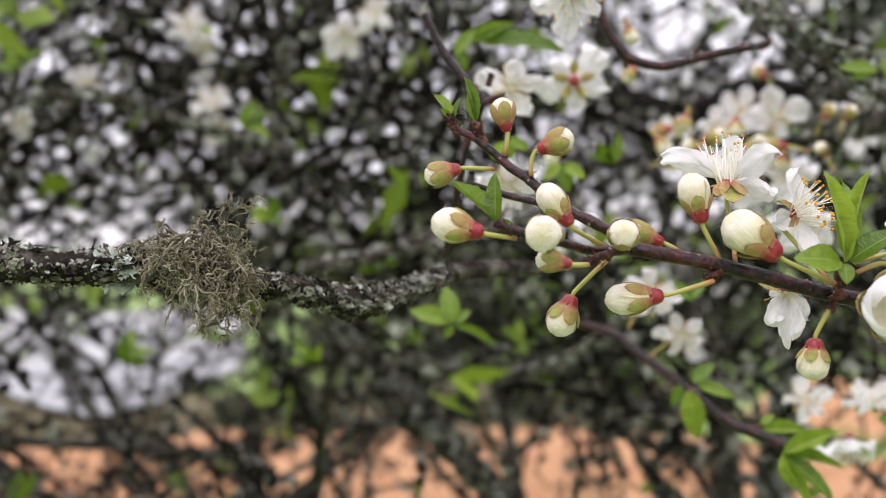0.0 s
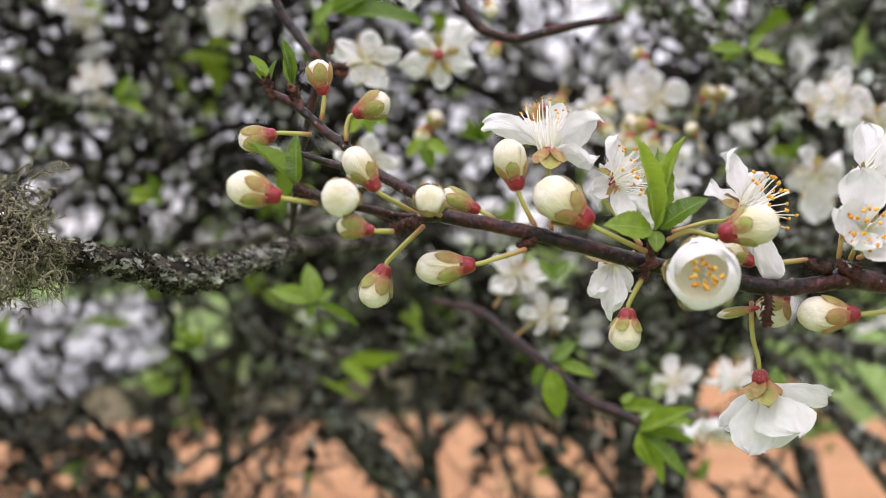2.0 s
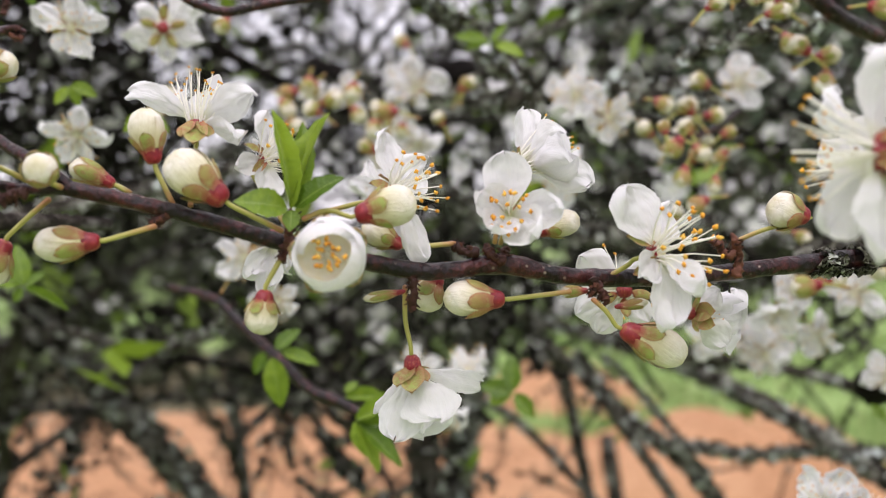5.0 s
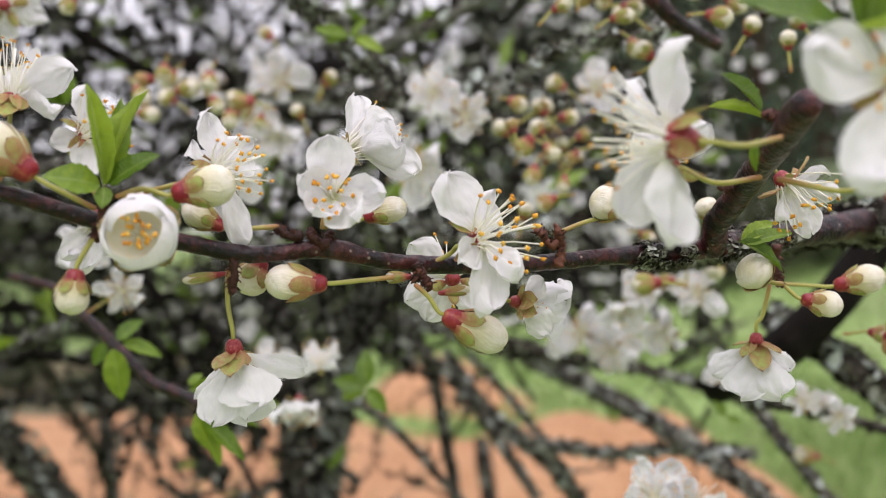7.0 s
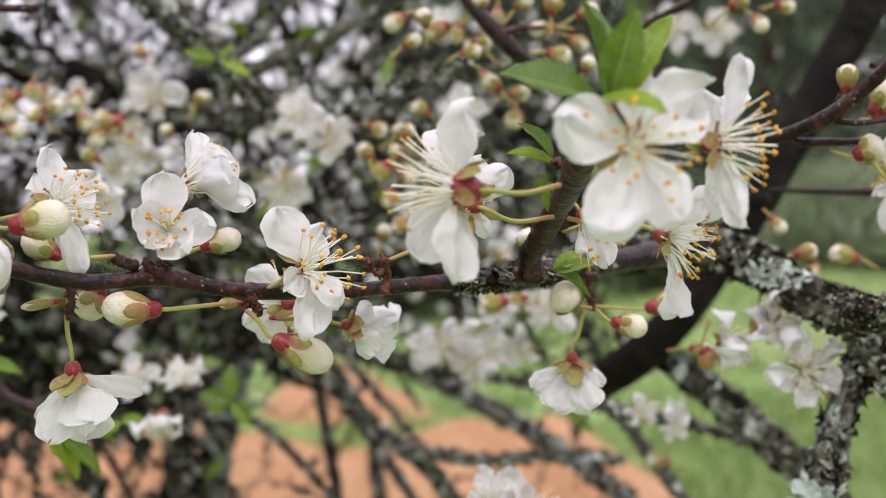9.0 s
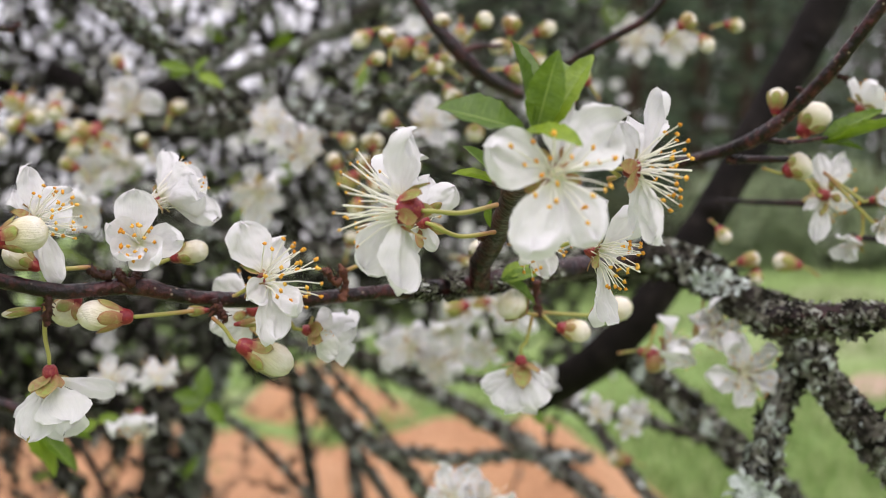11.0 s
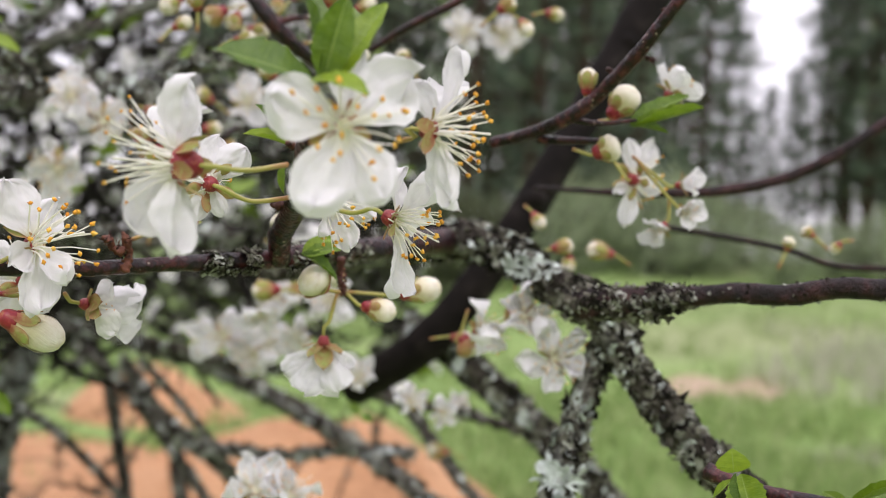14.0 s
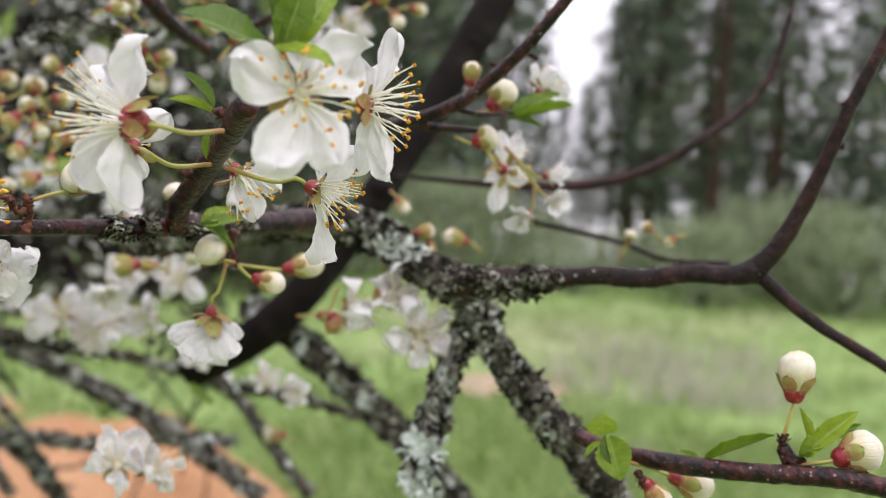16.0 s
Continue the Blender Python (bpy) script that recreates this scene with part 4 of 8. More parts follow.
def bush(deg, d, k, size, turn, label="dense dark green bush behind the plum tree"):
    root = tagged(empty("bush", Matrix.Translation(toward(deg, d, ground_height(*toward(deg, d)[:2]) - 0.05)) @ Matrix.Rotation(turn, 4, "Z") @ Matrix.Scale(size, 4)), label, "bush", "bushes behind the tree")
    tagged(link_mesh("stem_tangle", BUSHES[k][0], root, "dark thin stems"), kind="stuff")
    link_mesh("crown", BUSHES[k][1], root, "small-leaved crown")


for deg, d, size in ((-6, 13, 0.40), (1, 14, 0.7), (8, 13, 0.55), (15, 14, 0.8), (24, 22, 1.1), (31, 24, 1.1), (37, 22, 1.0)):
    bush(deg, d, int(deg) % 3, size, deg)


for i in range(5):
    bush(-9 + 2.6 * i, 28.5 + 1.2 * math.sin(6 * i), i % 3, 1.05 + 0.2 * math.sin(5 * i), i, "dark green hedge bush beyond the pond")


for i in range(19):
    bush(40.5 + 2.35 * i, 23.8 + 1.6 * math.sin(4 * i), 3 + i % 2, 0.85 + 0.25 * math.sin(7 * i), i, "grey-green shrub at the edge of the wood")


for i in range(6, 15):
    bush(-31 + 3.2 * i, 9.2 + 0.5 * math.sin(5 * i), i % 3, 0.18 + 0.05 * math.sin(3 * i), i)


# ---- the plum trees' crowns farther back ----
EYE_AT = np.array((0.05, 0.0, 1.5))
TIPS = []


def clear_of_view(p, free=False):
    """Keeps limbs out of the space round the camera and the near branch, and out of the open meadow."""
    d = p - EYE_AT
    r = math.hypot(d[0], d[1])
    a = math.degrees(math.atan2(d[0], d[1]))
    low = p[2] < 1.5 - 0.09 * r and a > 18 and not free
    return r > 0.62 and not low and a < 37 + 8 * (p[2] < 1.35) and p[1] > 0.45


def grow(rng, limbs, twigs, tufts, p, d, ln, r, level):
    k = 6
    pts = [(*p, r)]
    kids = []
    for i in range(k):
        d = d + np.array((rng.uniform(-1, 1), rng.uniform(-1, 1), rng.uniform(-1, 1))) * (0.22 + 0.06 * level)
        d = d / np.linalg.norm(d)
        p = p + d * ln / k
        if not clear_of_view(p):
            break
        pts.append((*p, r * (1 - 0.1 * (i + 1))))
        if level < 3 and i > 0:
            for _ in range(1 + (rng.random() < (0.5, 0.2, -1)[level]) - (level == 2 and rng.random() < 0.45)):
                s = np.array((rng.uniform(-1, 1), rng.uniform(-1, 1), rng.uniform(-0.9, 0.9)))
                kids.append((p, d * 0.5 + s, ln * rng.uniform(0.32, 0.55), r * rng.uniform(0.32, 0.5)))
    if len(pts) < 3:
        return
    (limbs if level == 0 else twigs).append(smooth_line(pts, ln / 9 if level else ln / 16))
    if level < 3:
        tufts.append((pts, level))
    if level >= 2:
        TIPS.append((np.array(pts[-1][:3]), d))
    for q in kids:
        grow(rng, limbs, twigs, tufts, q[0], q[1] / np.linalg.norm(q[1]), q[2], q[3], level + 1)


def plum_tree(deg, d, seed, stem, heads, label):
    rng = random.Random(seed)
    at = toward(deg, d, 0)
    root = tagged(empty("plum_tree", Matrix.Translation(at)), label, "tree", "old plum trees")
    o = np.array(at)
    limbs, twigs, tufts = [], [], []
    top = o + np.array((rng.uniform(-0.1, 0.1), rng.uniform(-0.1, 0.1), stem))
    trunk = [(*(o + np.array((0, 0, -0.05))), 0.036), (*(o * 0.5 + top * 0.5 + np.array((0.05, 0, 0))), 0.022), (*top, 0.016)]
    limbs.append(smooth_line(trunk, 0.05))
    for i in range(heads):
        a = i * 2.4 + rng.uniform(-0.4, 0.4)
        v = np.array((math.cos(a), math.sin(a) * 0.8, rng.uniform(-0.1, 0.9)))
        b = np.array(trunk[1][:3]) * (1 - (i + 1) / heads) + top * ((i + 1) / heads)
        grow(rng, limbs, twigs, tufts, b, v / np.linalg.norm(v), rng.uniform(0.9, 1.5), 0.012, 0)
    for i, ln in enumerate(limbs):
        g = Geo().tube([(*(np.array(q[:3]) - o), q[3]) for q in ln], 9, 0.2, 50)
        link_mesh("trunk" if i == 0 else "limb", g.mesh("limb", "old_bark"), root)
    g = Geo()
    for ln in twigs:
        g.tube([(*(np.array(q[:3]) - o), max(q[3], 0.0011)) for q in ln], 5, 0, cap=False)
    tagged(link_mesh("twig_tangle", g.mesh("twig_tangle", "dark_bark"), root, "tangle of dark lichened twigs"), kind="stuff")
    g = Geo()
    for pts, level in tufts:
        for _ in range((160, 48, 12)[level]):
            q = np.array(pts[rng.randrange(len(pts) - 1)])
            e = np.array(pts[-1])
            q = q + (e - q) * rng.random() * 0.3
            c = q[:3] - o + np.array([rng.gauss(0, 1) for _ in range(3)]) * (q[3] + 0.002)
            g.blob(c, rng.uniform(0.004, 0.010), rng, 0.5)
    tagged(link_mesh("lichen", g.mesh("lichen", "lichen_shaded", False), root, "grey-green lichen tufts on the twigs"), kind="stuff")
    return root


plum_tree(14.6, 1.12, 5, 1.34, 7, "old plum tree with an upright lichened trunk")
plum_tree(-13, 1.7, 6, 1.25, 6, "old plum tree with dense lichened twigs")
plum_tree(4, 2.5, 7, 1.2, 6, "old plum tree with tangled dark limbs")
plum_tree(27, 2.0, 8, 1.1, 7, "old plum tree with low spreading limbs")
plum_tree(-28, 2.4, 9, 1.3, 5, "old plum tree half hidden among twigs")

def twig_cloud(seed, n, a0, a1, e0, e1, d0, d1, tip_share, free=False):
    """Short twigs with tufts of lichen that fill a part of the crowns."""
    rng = random.Random(seed)
    g, li, lf = Geo(), Geo(), Geo()
    for i in range(n):
        d = rng.uniform(d0, d1)
        p = np.array(toward(rng.uniform(a0, a1), d)) + EYE_AT * np.array((1, 1, 0))
        p[2] = 1.5 + d * math.tan(radians(rng.uniform(e0, e1)))
        if noise.noise(Vector(p) * (4.5 / d)) < rng.uniform(-0.12, 0.22):
            continue
        v = np.array((rng.uniform(-1, 1), rng.uniform(-0.6, 0.6), rng.uniform(-0.7, 0.9)))
        v /= np.linalg.norm(v)
        ln = rng.uniform(0.05, 0.20) * (0.6 + 0.4 * d)
        r = rng.uniform(0.0009, 0.0030)
        pts = [(*p, r)]
        for k in range(4):
            v = v + np.array([rng.uniform(-1, 1) for _ in range(3)]) * 0.35
            v /= np.linalg.norm(v)
            p = p + v * ln / 4
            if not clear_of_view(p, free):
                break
            pts.append((*p, r * (1 - 0.15 * k)))
            for _ in range(rng.randrange(1, 7)):
                li.blob(p + v * ln * rng.uniform(-0.25, 0.0) + np.array([rng.gauss(0, 0.003) for _ in range(3)]), rng.uniform(0.0025, 0.0065), rng, 0.6)
        if len(pts) < 3:
            continue
        g.tube(pts, 4, 0, cap=False)
        if rng.random() < tip_share:
            TIPS.append((p, v))
        if rng.random() < 0.06:
            for _ in range(5):
                e = p + np.array([rng.gauss(0, 0.012) for _ in range(3)])
                q = np.array([rng.gauss(0, 0.010) for _ in range(3)])
                w = np.cross(q, [rng.uniform(-1, 1) for _ in range(3)]) * 0.4
                o = len(lf.v)
                lf.v += [e - q, e + w, e + q, e - w]
                lf.uv += [(0, 0.5), (0.5, 0.9), (1, 0.5), (0.5, 0.1)]
                lf.f.append((o, o + 1, o + 2, o + 3))
    tagged(link_mesh("twig_tangle", g.mesh("twig_tangle", "dark_bark")), "tangle of thin dark plum twigs farther back", "twigs", "", "stuff")
    tagged(link_mesh("lichen_tufts", li.mesh("lichen_tufts", "lichen_shaded", False)), "grey lichen tufts on the twigs behind", "lichen", "", "stuff")
    tagged(link_mesh("small_leaves", lf.mesh("small_leaves", "leaf", False)), "small fresh leaves on the twigs behind", "leaves", "", "stuff")


twig_cloud(21, 2450, -32, -3, 2, 20, 0.7, 2.2, 0.12)
twig_cloud(29, 600, -6, 23, 3, 20, 0.7, 2.2, 0.40)
twig_cloud(22, 320, -12, 30, -9, 4, 0.7, 2.2, 0.08)
twig_cloud(30, 230, -34, -10, -8, 3, 0.7, 2.2, 0.04)
twig_cloud(23, 45, -32, 22, -17, -8, 0.8, 2.2, 0.03, True)
# unseen overhead twigs, added to keep zenith light off the thicket
twig_cloud(25, 1300, -60, 44, 20, 62, 0.9, 2.6, 0.0)
twig_cloud(24, 560, 18, 37, 0, 18, 0.75, 2.2, 0.5)
twig_cloud(26, 70, 14, 38, -17, -5, 0.8, 2.0, 0.12, True)
twig_cloud(31, 560, 14, 39, -6, 2, 0.65, 1.7, 0.5, True)


def drooping_twigs(seed, n, a0, a1, e0, e1, d0, d1, lean):
    """Long thin lichened twigs that hang at a slant under the crowns, with finer side twigs."""
    rng = random.Random(seed)
    g, li, lf = Geo(), Geo(), Geo()

    def shoot(p, v, ln, r, level):
        pts = [(*p, r)]
        for k in range(7):
            v = v + np.array([rng.uniform(-1, 1) for _ in range(3)]) * 0.20 + np.array((0, 0, -0.03))
            v = v / np.linalg.norm(v)
            p = p + v * ln / 7
            pts.append((*p, r * (1 - 0.11 * k)))
            for _ in range(rng.randrange(2, 7)):
                li.blob(p - v * ln / 7 * rng.random() + np.array([rng.gauss(0, r + 0.0012) for _ in range(3)]), rng.uniform(0.0016, 0.0048), rng, 0.6)
            if level < 2 and rng.random() < 0.62:
                shoot(p, v + np.array([rng.uniform(-1, 1) for _ in range(3)]) * 0.9, ln * rng.uniform(0.25, 0.5), r * 0.55, level + 1)
            if rng.random() < 0.012:
                for _ in range(4):
                    e = p + np.array([rng.gauss(0, 0.008) for _ in range(3)])
                    q = np.array([rng.gauss(0, 0.008) for _ in range(3)])
                    w = np.cross(q, [rng.uniform(-1, 1) for _ in range(3)]) * 0.4
                    o = len(lf.v)
                    lf.v += [e - q, e + w, e + q, e - w]
                    lf.uv += [(0, 0.5), (0.5, 0.9), (1, 0.5), (0.5, 0.1)]
                    lf.f.append((o, o + 1, o + 2, o + 3))
        g.tube(pts, 5, 0, cap=False)

    for i in range(n):
        d = rng.uniform(d0, d1)
        p = np.array(toward(rng.uniform(a0, a1), d)) + EYE_AT * np.array((1, 1, 0))
        p[2] = 1.5 + d * math.tan(radians(rng.uniform(e0, e1)))
        v = np.array((rng.gauss(lean, 0.45), rng.uniform(-0.4, 0.4), rng.uniform(-1.0, -0.25)))
        shoot(p, v / np.linalg.norm(v), rng.uniform(0.12, 0.30) * (0.5 + 0.5 * d), rng.uniform(0.0014, 0.0034), 0)
    tagged(link_mesh("twig_tangle", g.mesh("twig_tangle", "dark_bark")), "thin drooping plum twigs under the crowns", "twigs", "", "stuff")
    tagged(link_mesh("lichen_tufts", li.mesh("lichen_tufts", "lichen_shaded", False)), "grey-green lichen along the drooping twigs", "lichen", "", "stuff")
    tagged(link_mesh("small_leaves", lf.mesh("small_leaves", "leaf", False)), "small fresh leaves on the drooping twigs", "leaves", "", "stuff")


drooping_twigs(71, 18, -12, 14, -9, 0, 0.7, 1.5, 0.8)
drooping_twigs(72, 9, -34, -8, -13, -8, 0.7, 1.4, 0.8)

# blossom far back in the crowns: small five-petalled flowers in clusters, too many to count
def crown_blossom(seed, share):
    rng = random.Random(seed)
    g, lf = Geo(), Geo()
    for p, d in TIPS:
        a = math.degrees(math.atan2(p[0], p[1]))
        up = math.degrees(math.atan2(p[2] - 1.5, math.hypot(p[0], p[1])))
        if up < -6:
            continue
        if rng.random() > share * (0.25 + 0.75 * min(1, max(0, (a + 25) / 35))) * (1.0 if up > 0 else 0.60):
            continue
        for _ in range(rng.randrange(1, 4)):
            c = p + np.array([rng.gauss(0, 0.016) for _ in range(3)])
            m = aim(c, (rng.uniform(-1, 1), rng.uniform(-1, 0.3), rng.uniform(-0.6, 0.8)), rng.uniform(0, 72))
            s = rng.uniform(0.008, 0.0125)
            for i in range(5):
                pm = m @ Matrix.Rotation(radians(72 * i), 4, "Z") @ Matrix.Rotation(radians(-rng.uniform(5, 35)), 4, "Y")
                o = len(g.v)
                for x, y in ((0.05, 0), (0.5, -0.38), (0.95, -0.25), (0.95, 0.25), (0.5, 0.38)):
                    g.v.append(np.array(pm @ Vector((x * s, y * s, 0))))
                    g.uv.append((x, y + 0.5))
                g.f.append((o, o + 1, o + 2, o + 3, o + 4))
        if rng.random() < 0.30:
            for _ in range(4):
                e = p + np.array([rng.gauss(0, 0.011) for _ in range(3)])
                q = np.array([rng.gauss(0, 0.009) for _ in range(3)])
                r = np.cross(q, [rng.uniform(-1, 1) for _ in range(3)]) * 0.35
                o = len(lf.v)
                lf.v += [e - q, e + r, e + q, e - r]
                lf.uv += [(0, 0.5), (0.5, 0.9), (1, 0.5), (0.5, 0.1)]
                lf.f.append((o, o + 1, o + 2, o + 3))
    tagged(link_mesh("crown_blossom", g.mesh("crown_blossom", "petal", False)), "masses of white plum blossom far back in the crowns", "blossom", "", "stuff")
    tagged(link_mesh("crown_leaves", lf.mesh("crown_leaves", "leaf", False)), "scattered fresh green leaves in the crowns", "leaves", "", "stuff")


crown_blossom(3, 0.68)


# ---- the near branch ----
near = branch_thing("plum_branch", "dark red-brown plum branch with smooth shiny young bark", (0.1097, 0.2000, 1.4871))
wood_in(near, "limb", [(0.0374, 0.2036, 1.5001, 0.00141), (0.0448, 0.2029, 1.4988, 0.00142), (0.0534, 0.2021, 1.4971, 0.00142), (0.0641, 0.2012, 1.4944, 0.00147), (0.0760, 0.2001, 1.4912, 0.00157), (0.0860, 0.2000, 1.4891, 0.00158), (0.1012, 0.2000, 1.4864, 0.00169), (0.1097, 0.2000, 1.4869, 0.00162), (0.1185, 0.2000, 1.4880, 0.00203), (0.1301, 0.2000, 1.4860, 0.00168), (0.1384, 0.2000, 1.4856, 0.00180), (0.1507, 0.2000, 1.4858, 0.00184), (0.1634, 0.2000, 1.4867, 0.00177), (0.1780, 0.2000, 1.4885, 0.00181), (0.1891, 0.2000, 1.4896, 0.00217), (0.2073, 0.2012, 1.4916, 0.00247), (0.2109, 0.2027, 1.4921, 0.00286), (0.2243, 0.2080, 1.4942, 0.00285), (0.2466, 0.2200, 1.4964, 0.00322), (0.2659, 0.2274, 1.4991, 0.00385), (0.2911, 0.2452, 1.5013, 0.00453)], seg=16)
wood_in(near, "twig", [(0.0031, 0.2226, 1.5261, 0.00076), (0.0070, 0.2213, 1.5241, 0.00086), (0.0109, 0.2200, 1.5209, 0.00090), (0.0146, 0.2185, 1.5175, 0.00100), (0.0183, 0.2156, 1.5147, 0.00104), (0.0218, 0.2128, 1.5109, 0.00102), (0.0259, 0.2096, 1.5080, 0.00111), (0.0309, 0.2056, 1.5051, 0.00114), (0.0353, 0.2038, 1.5025, 0.00122), (0.0385, 0.2035, 1.4999, 0.00113)])
wood_in(near, "twig", [(0.0067, 0.2254, 1.5145, 0.00046), (0.0108, 0.2241, 1.5129, 0.00072), (0.0153, 0.2219, 1.5114, 0.00081), (0.0222, 0.2145, 1.5094, 0.00079)])
wood_in(near, "twig", [(0.0098, 0.1924, 1.5047, 0.00070), (0.0133, 0.1912, 1.5037, 0.00074), (0.0192, 0.1899, 1.5019, 0.00078), (0.0237, 0.1933, 1.5009, 0.00084), (0.0283, 0.1977, 1.4998, 0.00091), (0.0333, 0.2000, 1.4996, 0.00101), (0.0374, 0.2036, 1.5000, 0.00113)])
wood_in(near, "side_limb", [(0.2063, 0.1994, 1.4916, 0.00278), (0.2030, 0.1939, 1.4967, 0.00283), (0.2011, 0.1862, 1.5009, 0.00275), (0.1954, 0.1711, 1.5066, 0.00270), (0.1882, 0.1550, 1.5107, 0.00261), (0.1836, 0.1450, 1.5140, 0.00282), (0.1817, 0.1400, 1.5153, 0.00241)], seg=16)
spur(near, (0.0031, 0.2226, 1.5259), (-0.4654, 0.0778, 0.8817), 0.0047, 101)
spur(near, (0.0085, 0.2208, 1.5235), (-0.3196, 0.0574, 0.9458), 0.0050, 102)
spur(near, (0.0127, 0.1914, 1.5037), (-0.8883, 0.1340, 0.4394), 0.0031, 103)
spur(near, (0.0313, 0.1953, 1.4984), (-0.9447, 0.1336, -0.2995), 0.0043, 104)
spur(near, (0.0557, 0.2019, 1.4962), (-0.8259, 0.1134, -0.5522), 0.0045, 105)
spur(near, (0.0772, 0.1970, 1.4918), (0.0244, 0.0081, 0.9997), 0.0059, 106)
spur(near, (0.0185, 0.2154, 1.5141), (-0.0070, 0.0127, 0.9999), 0.0027, 107)
spur(near, (0.1004, 0.2000, 1.4854), (0.0401, -0.0219, -0.9990), 0.0072, 108)
spur(near, (0.1183, 0.2000, 1.4880), (0.1541, -0.0491, 0.9868), 0.0037, 109)
spur(near, (0.1171, 0.1980, 1.4889), (-0.7654, 0.2836, 0.5776), 0.0043, 110)
spur(near, (0.1357, 0.1960, 1.4850), (-0.0185, -0.0005, -0.9998), 0.0031, 111)
spur(near, (0.1365, 0.1960, 1.4838), (0.5695, -0.2137, -0.7937), 0.0039, 112)
spur(near, (0.1674, 0.1980, 1.4879), (-0.0147, 0.0126, 0.9998), 0.0076, 113)
spur(near, (0.1659, 0.1980, 1.4911), (-0.7281, 0.2704, 0.6299), 0.0049, 114)
spur(near, (0.2243, 0.2000, 1.4912), (0.0762, -0.0385, -0.9963), 0.0084, 115)
spur(near, (0.1979, 0.1767, 1.5046), (-0.8404, 0.4851, -0.2417), 0.0061, 116)
spur(near, (0.1863, 0.1500, 1.5131), (-0.7959, 0.4560, 0.3982), 0.0054, 117)
spur(near, (0.0759, 0.1981, 1.4902), (-0.1872, 0.0157, -0.9822), 0.0029, 118)
spur(near, (0.1122, 0.2000, 1.4903), (-0.9548, 0.1416, 0.2612), 0.0050, 119)
spur(near, (0.2123, 0.2084, 1.4969), (0.0766, -0.0207, 0.9968), 0.0056, 120)
lichen_on(near, [(0.1884, 0.2000, 1.4896, 0.00246), (0.1931, 0.1995, 1.4900, 0.00248), (0.1983, 0.1987, 1.4905, 0.00261)], 240, 0.0020, 5)
lichen_on(near, [(0.2102, 0.2028, 1.4921, 0.00325), (0.2243, 0.2080, 1.4942, 0.00324), (0.2383, 0.2160, 1.4956, 0.00340)], 200, 0.0020, 6)
bud((0.0074, 0.1912, 1.5030), (-0.0023, 0.1926, 1.5055), 0.0060, 1, stem=((0.0139, 0.1922, 1.5020),), seed=121)
bud((0.0037, 0.2224, 1.5176), (-0.0041, 0.2235, 1.5157), 0.0052, 2, stem=((0.0111, 0.2213, 1.5174),), seed=122)
bud((0.0138, 0.2191, 1.5254), (0.0124, 0.2193, 1.5327), 0.0049, 2, stem=((0.0134, 0.2191, 1.5202),), seed=123)
bud((0.0201, 0.2142, 1.5209), (0.0274, 0.2132, 1.5239), 0.0054, 2, stem=((0.0186, 0.2143, 1.5155), (0.0186, 0.2144, 1.5182)), seed=124)
bud((0.0248, 0.1985, 1.5048), (0.0192, 0.1994, 1.5126), 0.0054, 0, stem=((0.0329, 0.2053, 1.5003),), seed=125)
bud((0.0193, 0.1888, 1.5031), (0.0178, 0.1829, 1.5026), 0.0065, 0, stem=((0.0213, 0.1925, 1.5009),), seed=126)
bud((0.0241, 0.1910, 1.4971), (0.0174, 0.1920, 1.4982), 0.0041, 2, stem=((0.0276, 0.1935, 1.4970),), seed=127)
bud((0.0349, 0.1978, 1.5012), (0.0341, 0.1914, 1.5038), 0.0056, 2, stem=((0.0369, 0.2016, 1.5001),), seed=128)
bud((0.0452, 0.2089, 1.5013), (0.0372, 0.2101, 1.5047), 0.0044, 2, stem=((0.0482, 0.2084, 1.4997),), seed=129)
bud((0.0266, 0.2091, 1.4903), (0.0232, 0.2095, 1.4820), 0.0061, 1, stem=((0.0341, 0.2081, 1.4982), (0.0303, 0.2086, 1.4946)), seed=130)
bud((0.0434, 0.2011, 1.4908), (0.0322, 0.2027, 1.4896), 0.0061, 1, stem=((0.0532, 0.1997, 1.4937),), seed=131)
bud((0.0525, 0.2062, 1.5054), (0.0500, 0.2067, 1.5155), 0.0063, 0, stem=((0.0560, 0.2056, 1.4978),), seed=132)
bud((0.0651, 0.1971, 1.4986), (0.0550, 0.1986, 1.5062), 0.0082, 0, stem=((0.0754, 0.1955, 1.4934), (0.0699, 0.1964, 1.4960)), seed=133)
bud((0.0727, 0.1984, 1.4824), (0.0720, 0.1984, 1.4743), 0.0060, 0, stem=((0.0759, 0.1980, 1.4893), (0.0741, 0.1982, 1.4859)), seed=134)
bud((0.0883, 0.1920, 1.4965), (0.0989, 0.1905, 1.4997), 0.0072, 0, stem=((0.0788, 0.1934, 1.4956), (0.0831, 0.1928, 1.4973)), seed=135)
bud((0.0987, 0.2020, 1.4911), (0.0910, 0.2032, 1.4948), 0.0050, 0, stem=((0.1089, 0.2005, 1.4918),), seed=136)
bud((0.1074, 0.2080, 1.4852), (0.1037, 0.2085, 1.4783), 0.0066, 1, stem=((0.1091, 0.2078, 1.4878),), seed=137)
bud((0.1180, 0.1980, 1.4813), (0.1064, 0.1997, 1.4812), 0.0066, 1, stem=((0.1310, 0.1961, 1.4830),), seed=138)
bud((0.1412, 0.1940, 1.4759), (0.1539, 0.1921, 1.4706), 0.0075, 0, stem=((0.1351, 0.1949, 1.4817), (0.1379, 0.1945, 1.4793)), seed=139)
bud((0.1274, 0.2060, 1.4944), (0.1353, 0.2032, 1.4976), 0.0052, 0, stem=((0.1226, 0.2078, 1.4920),), seed=140)
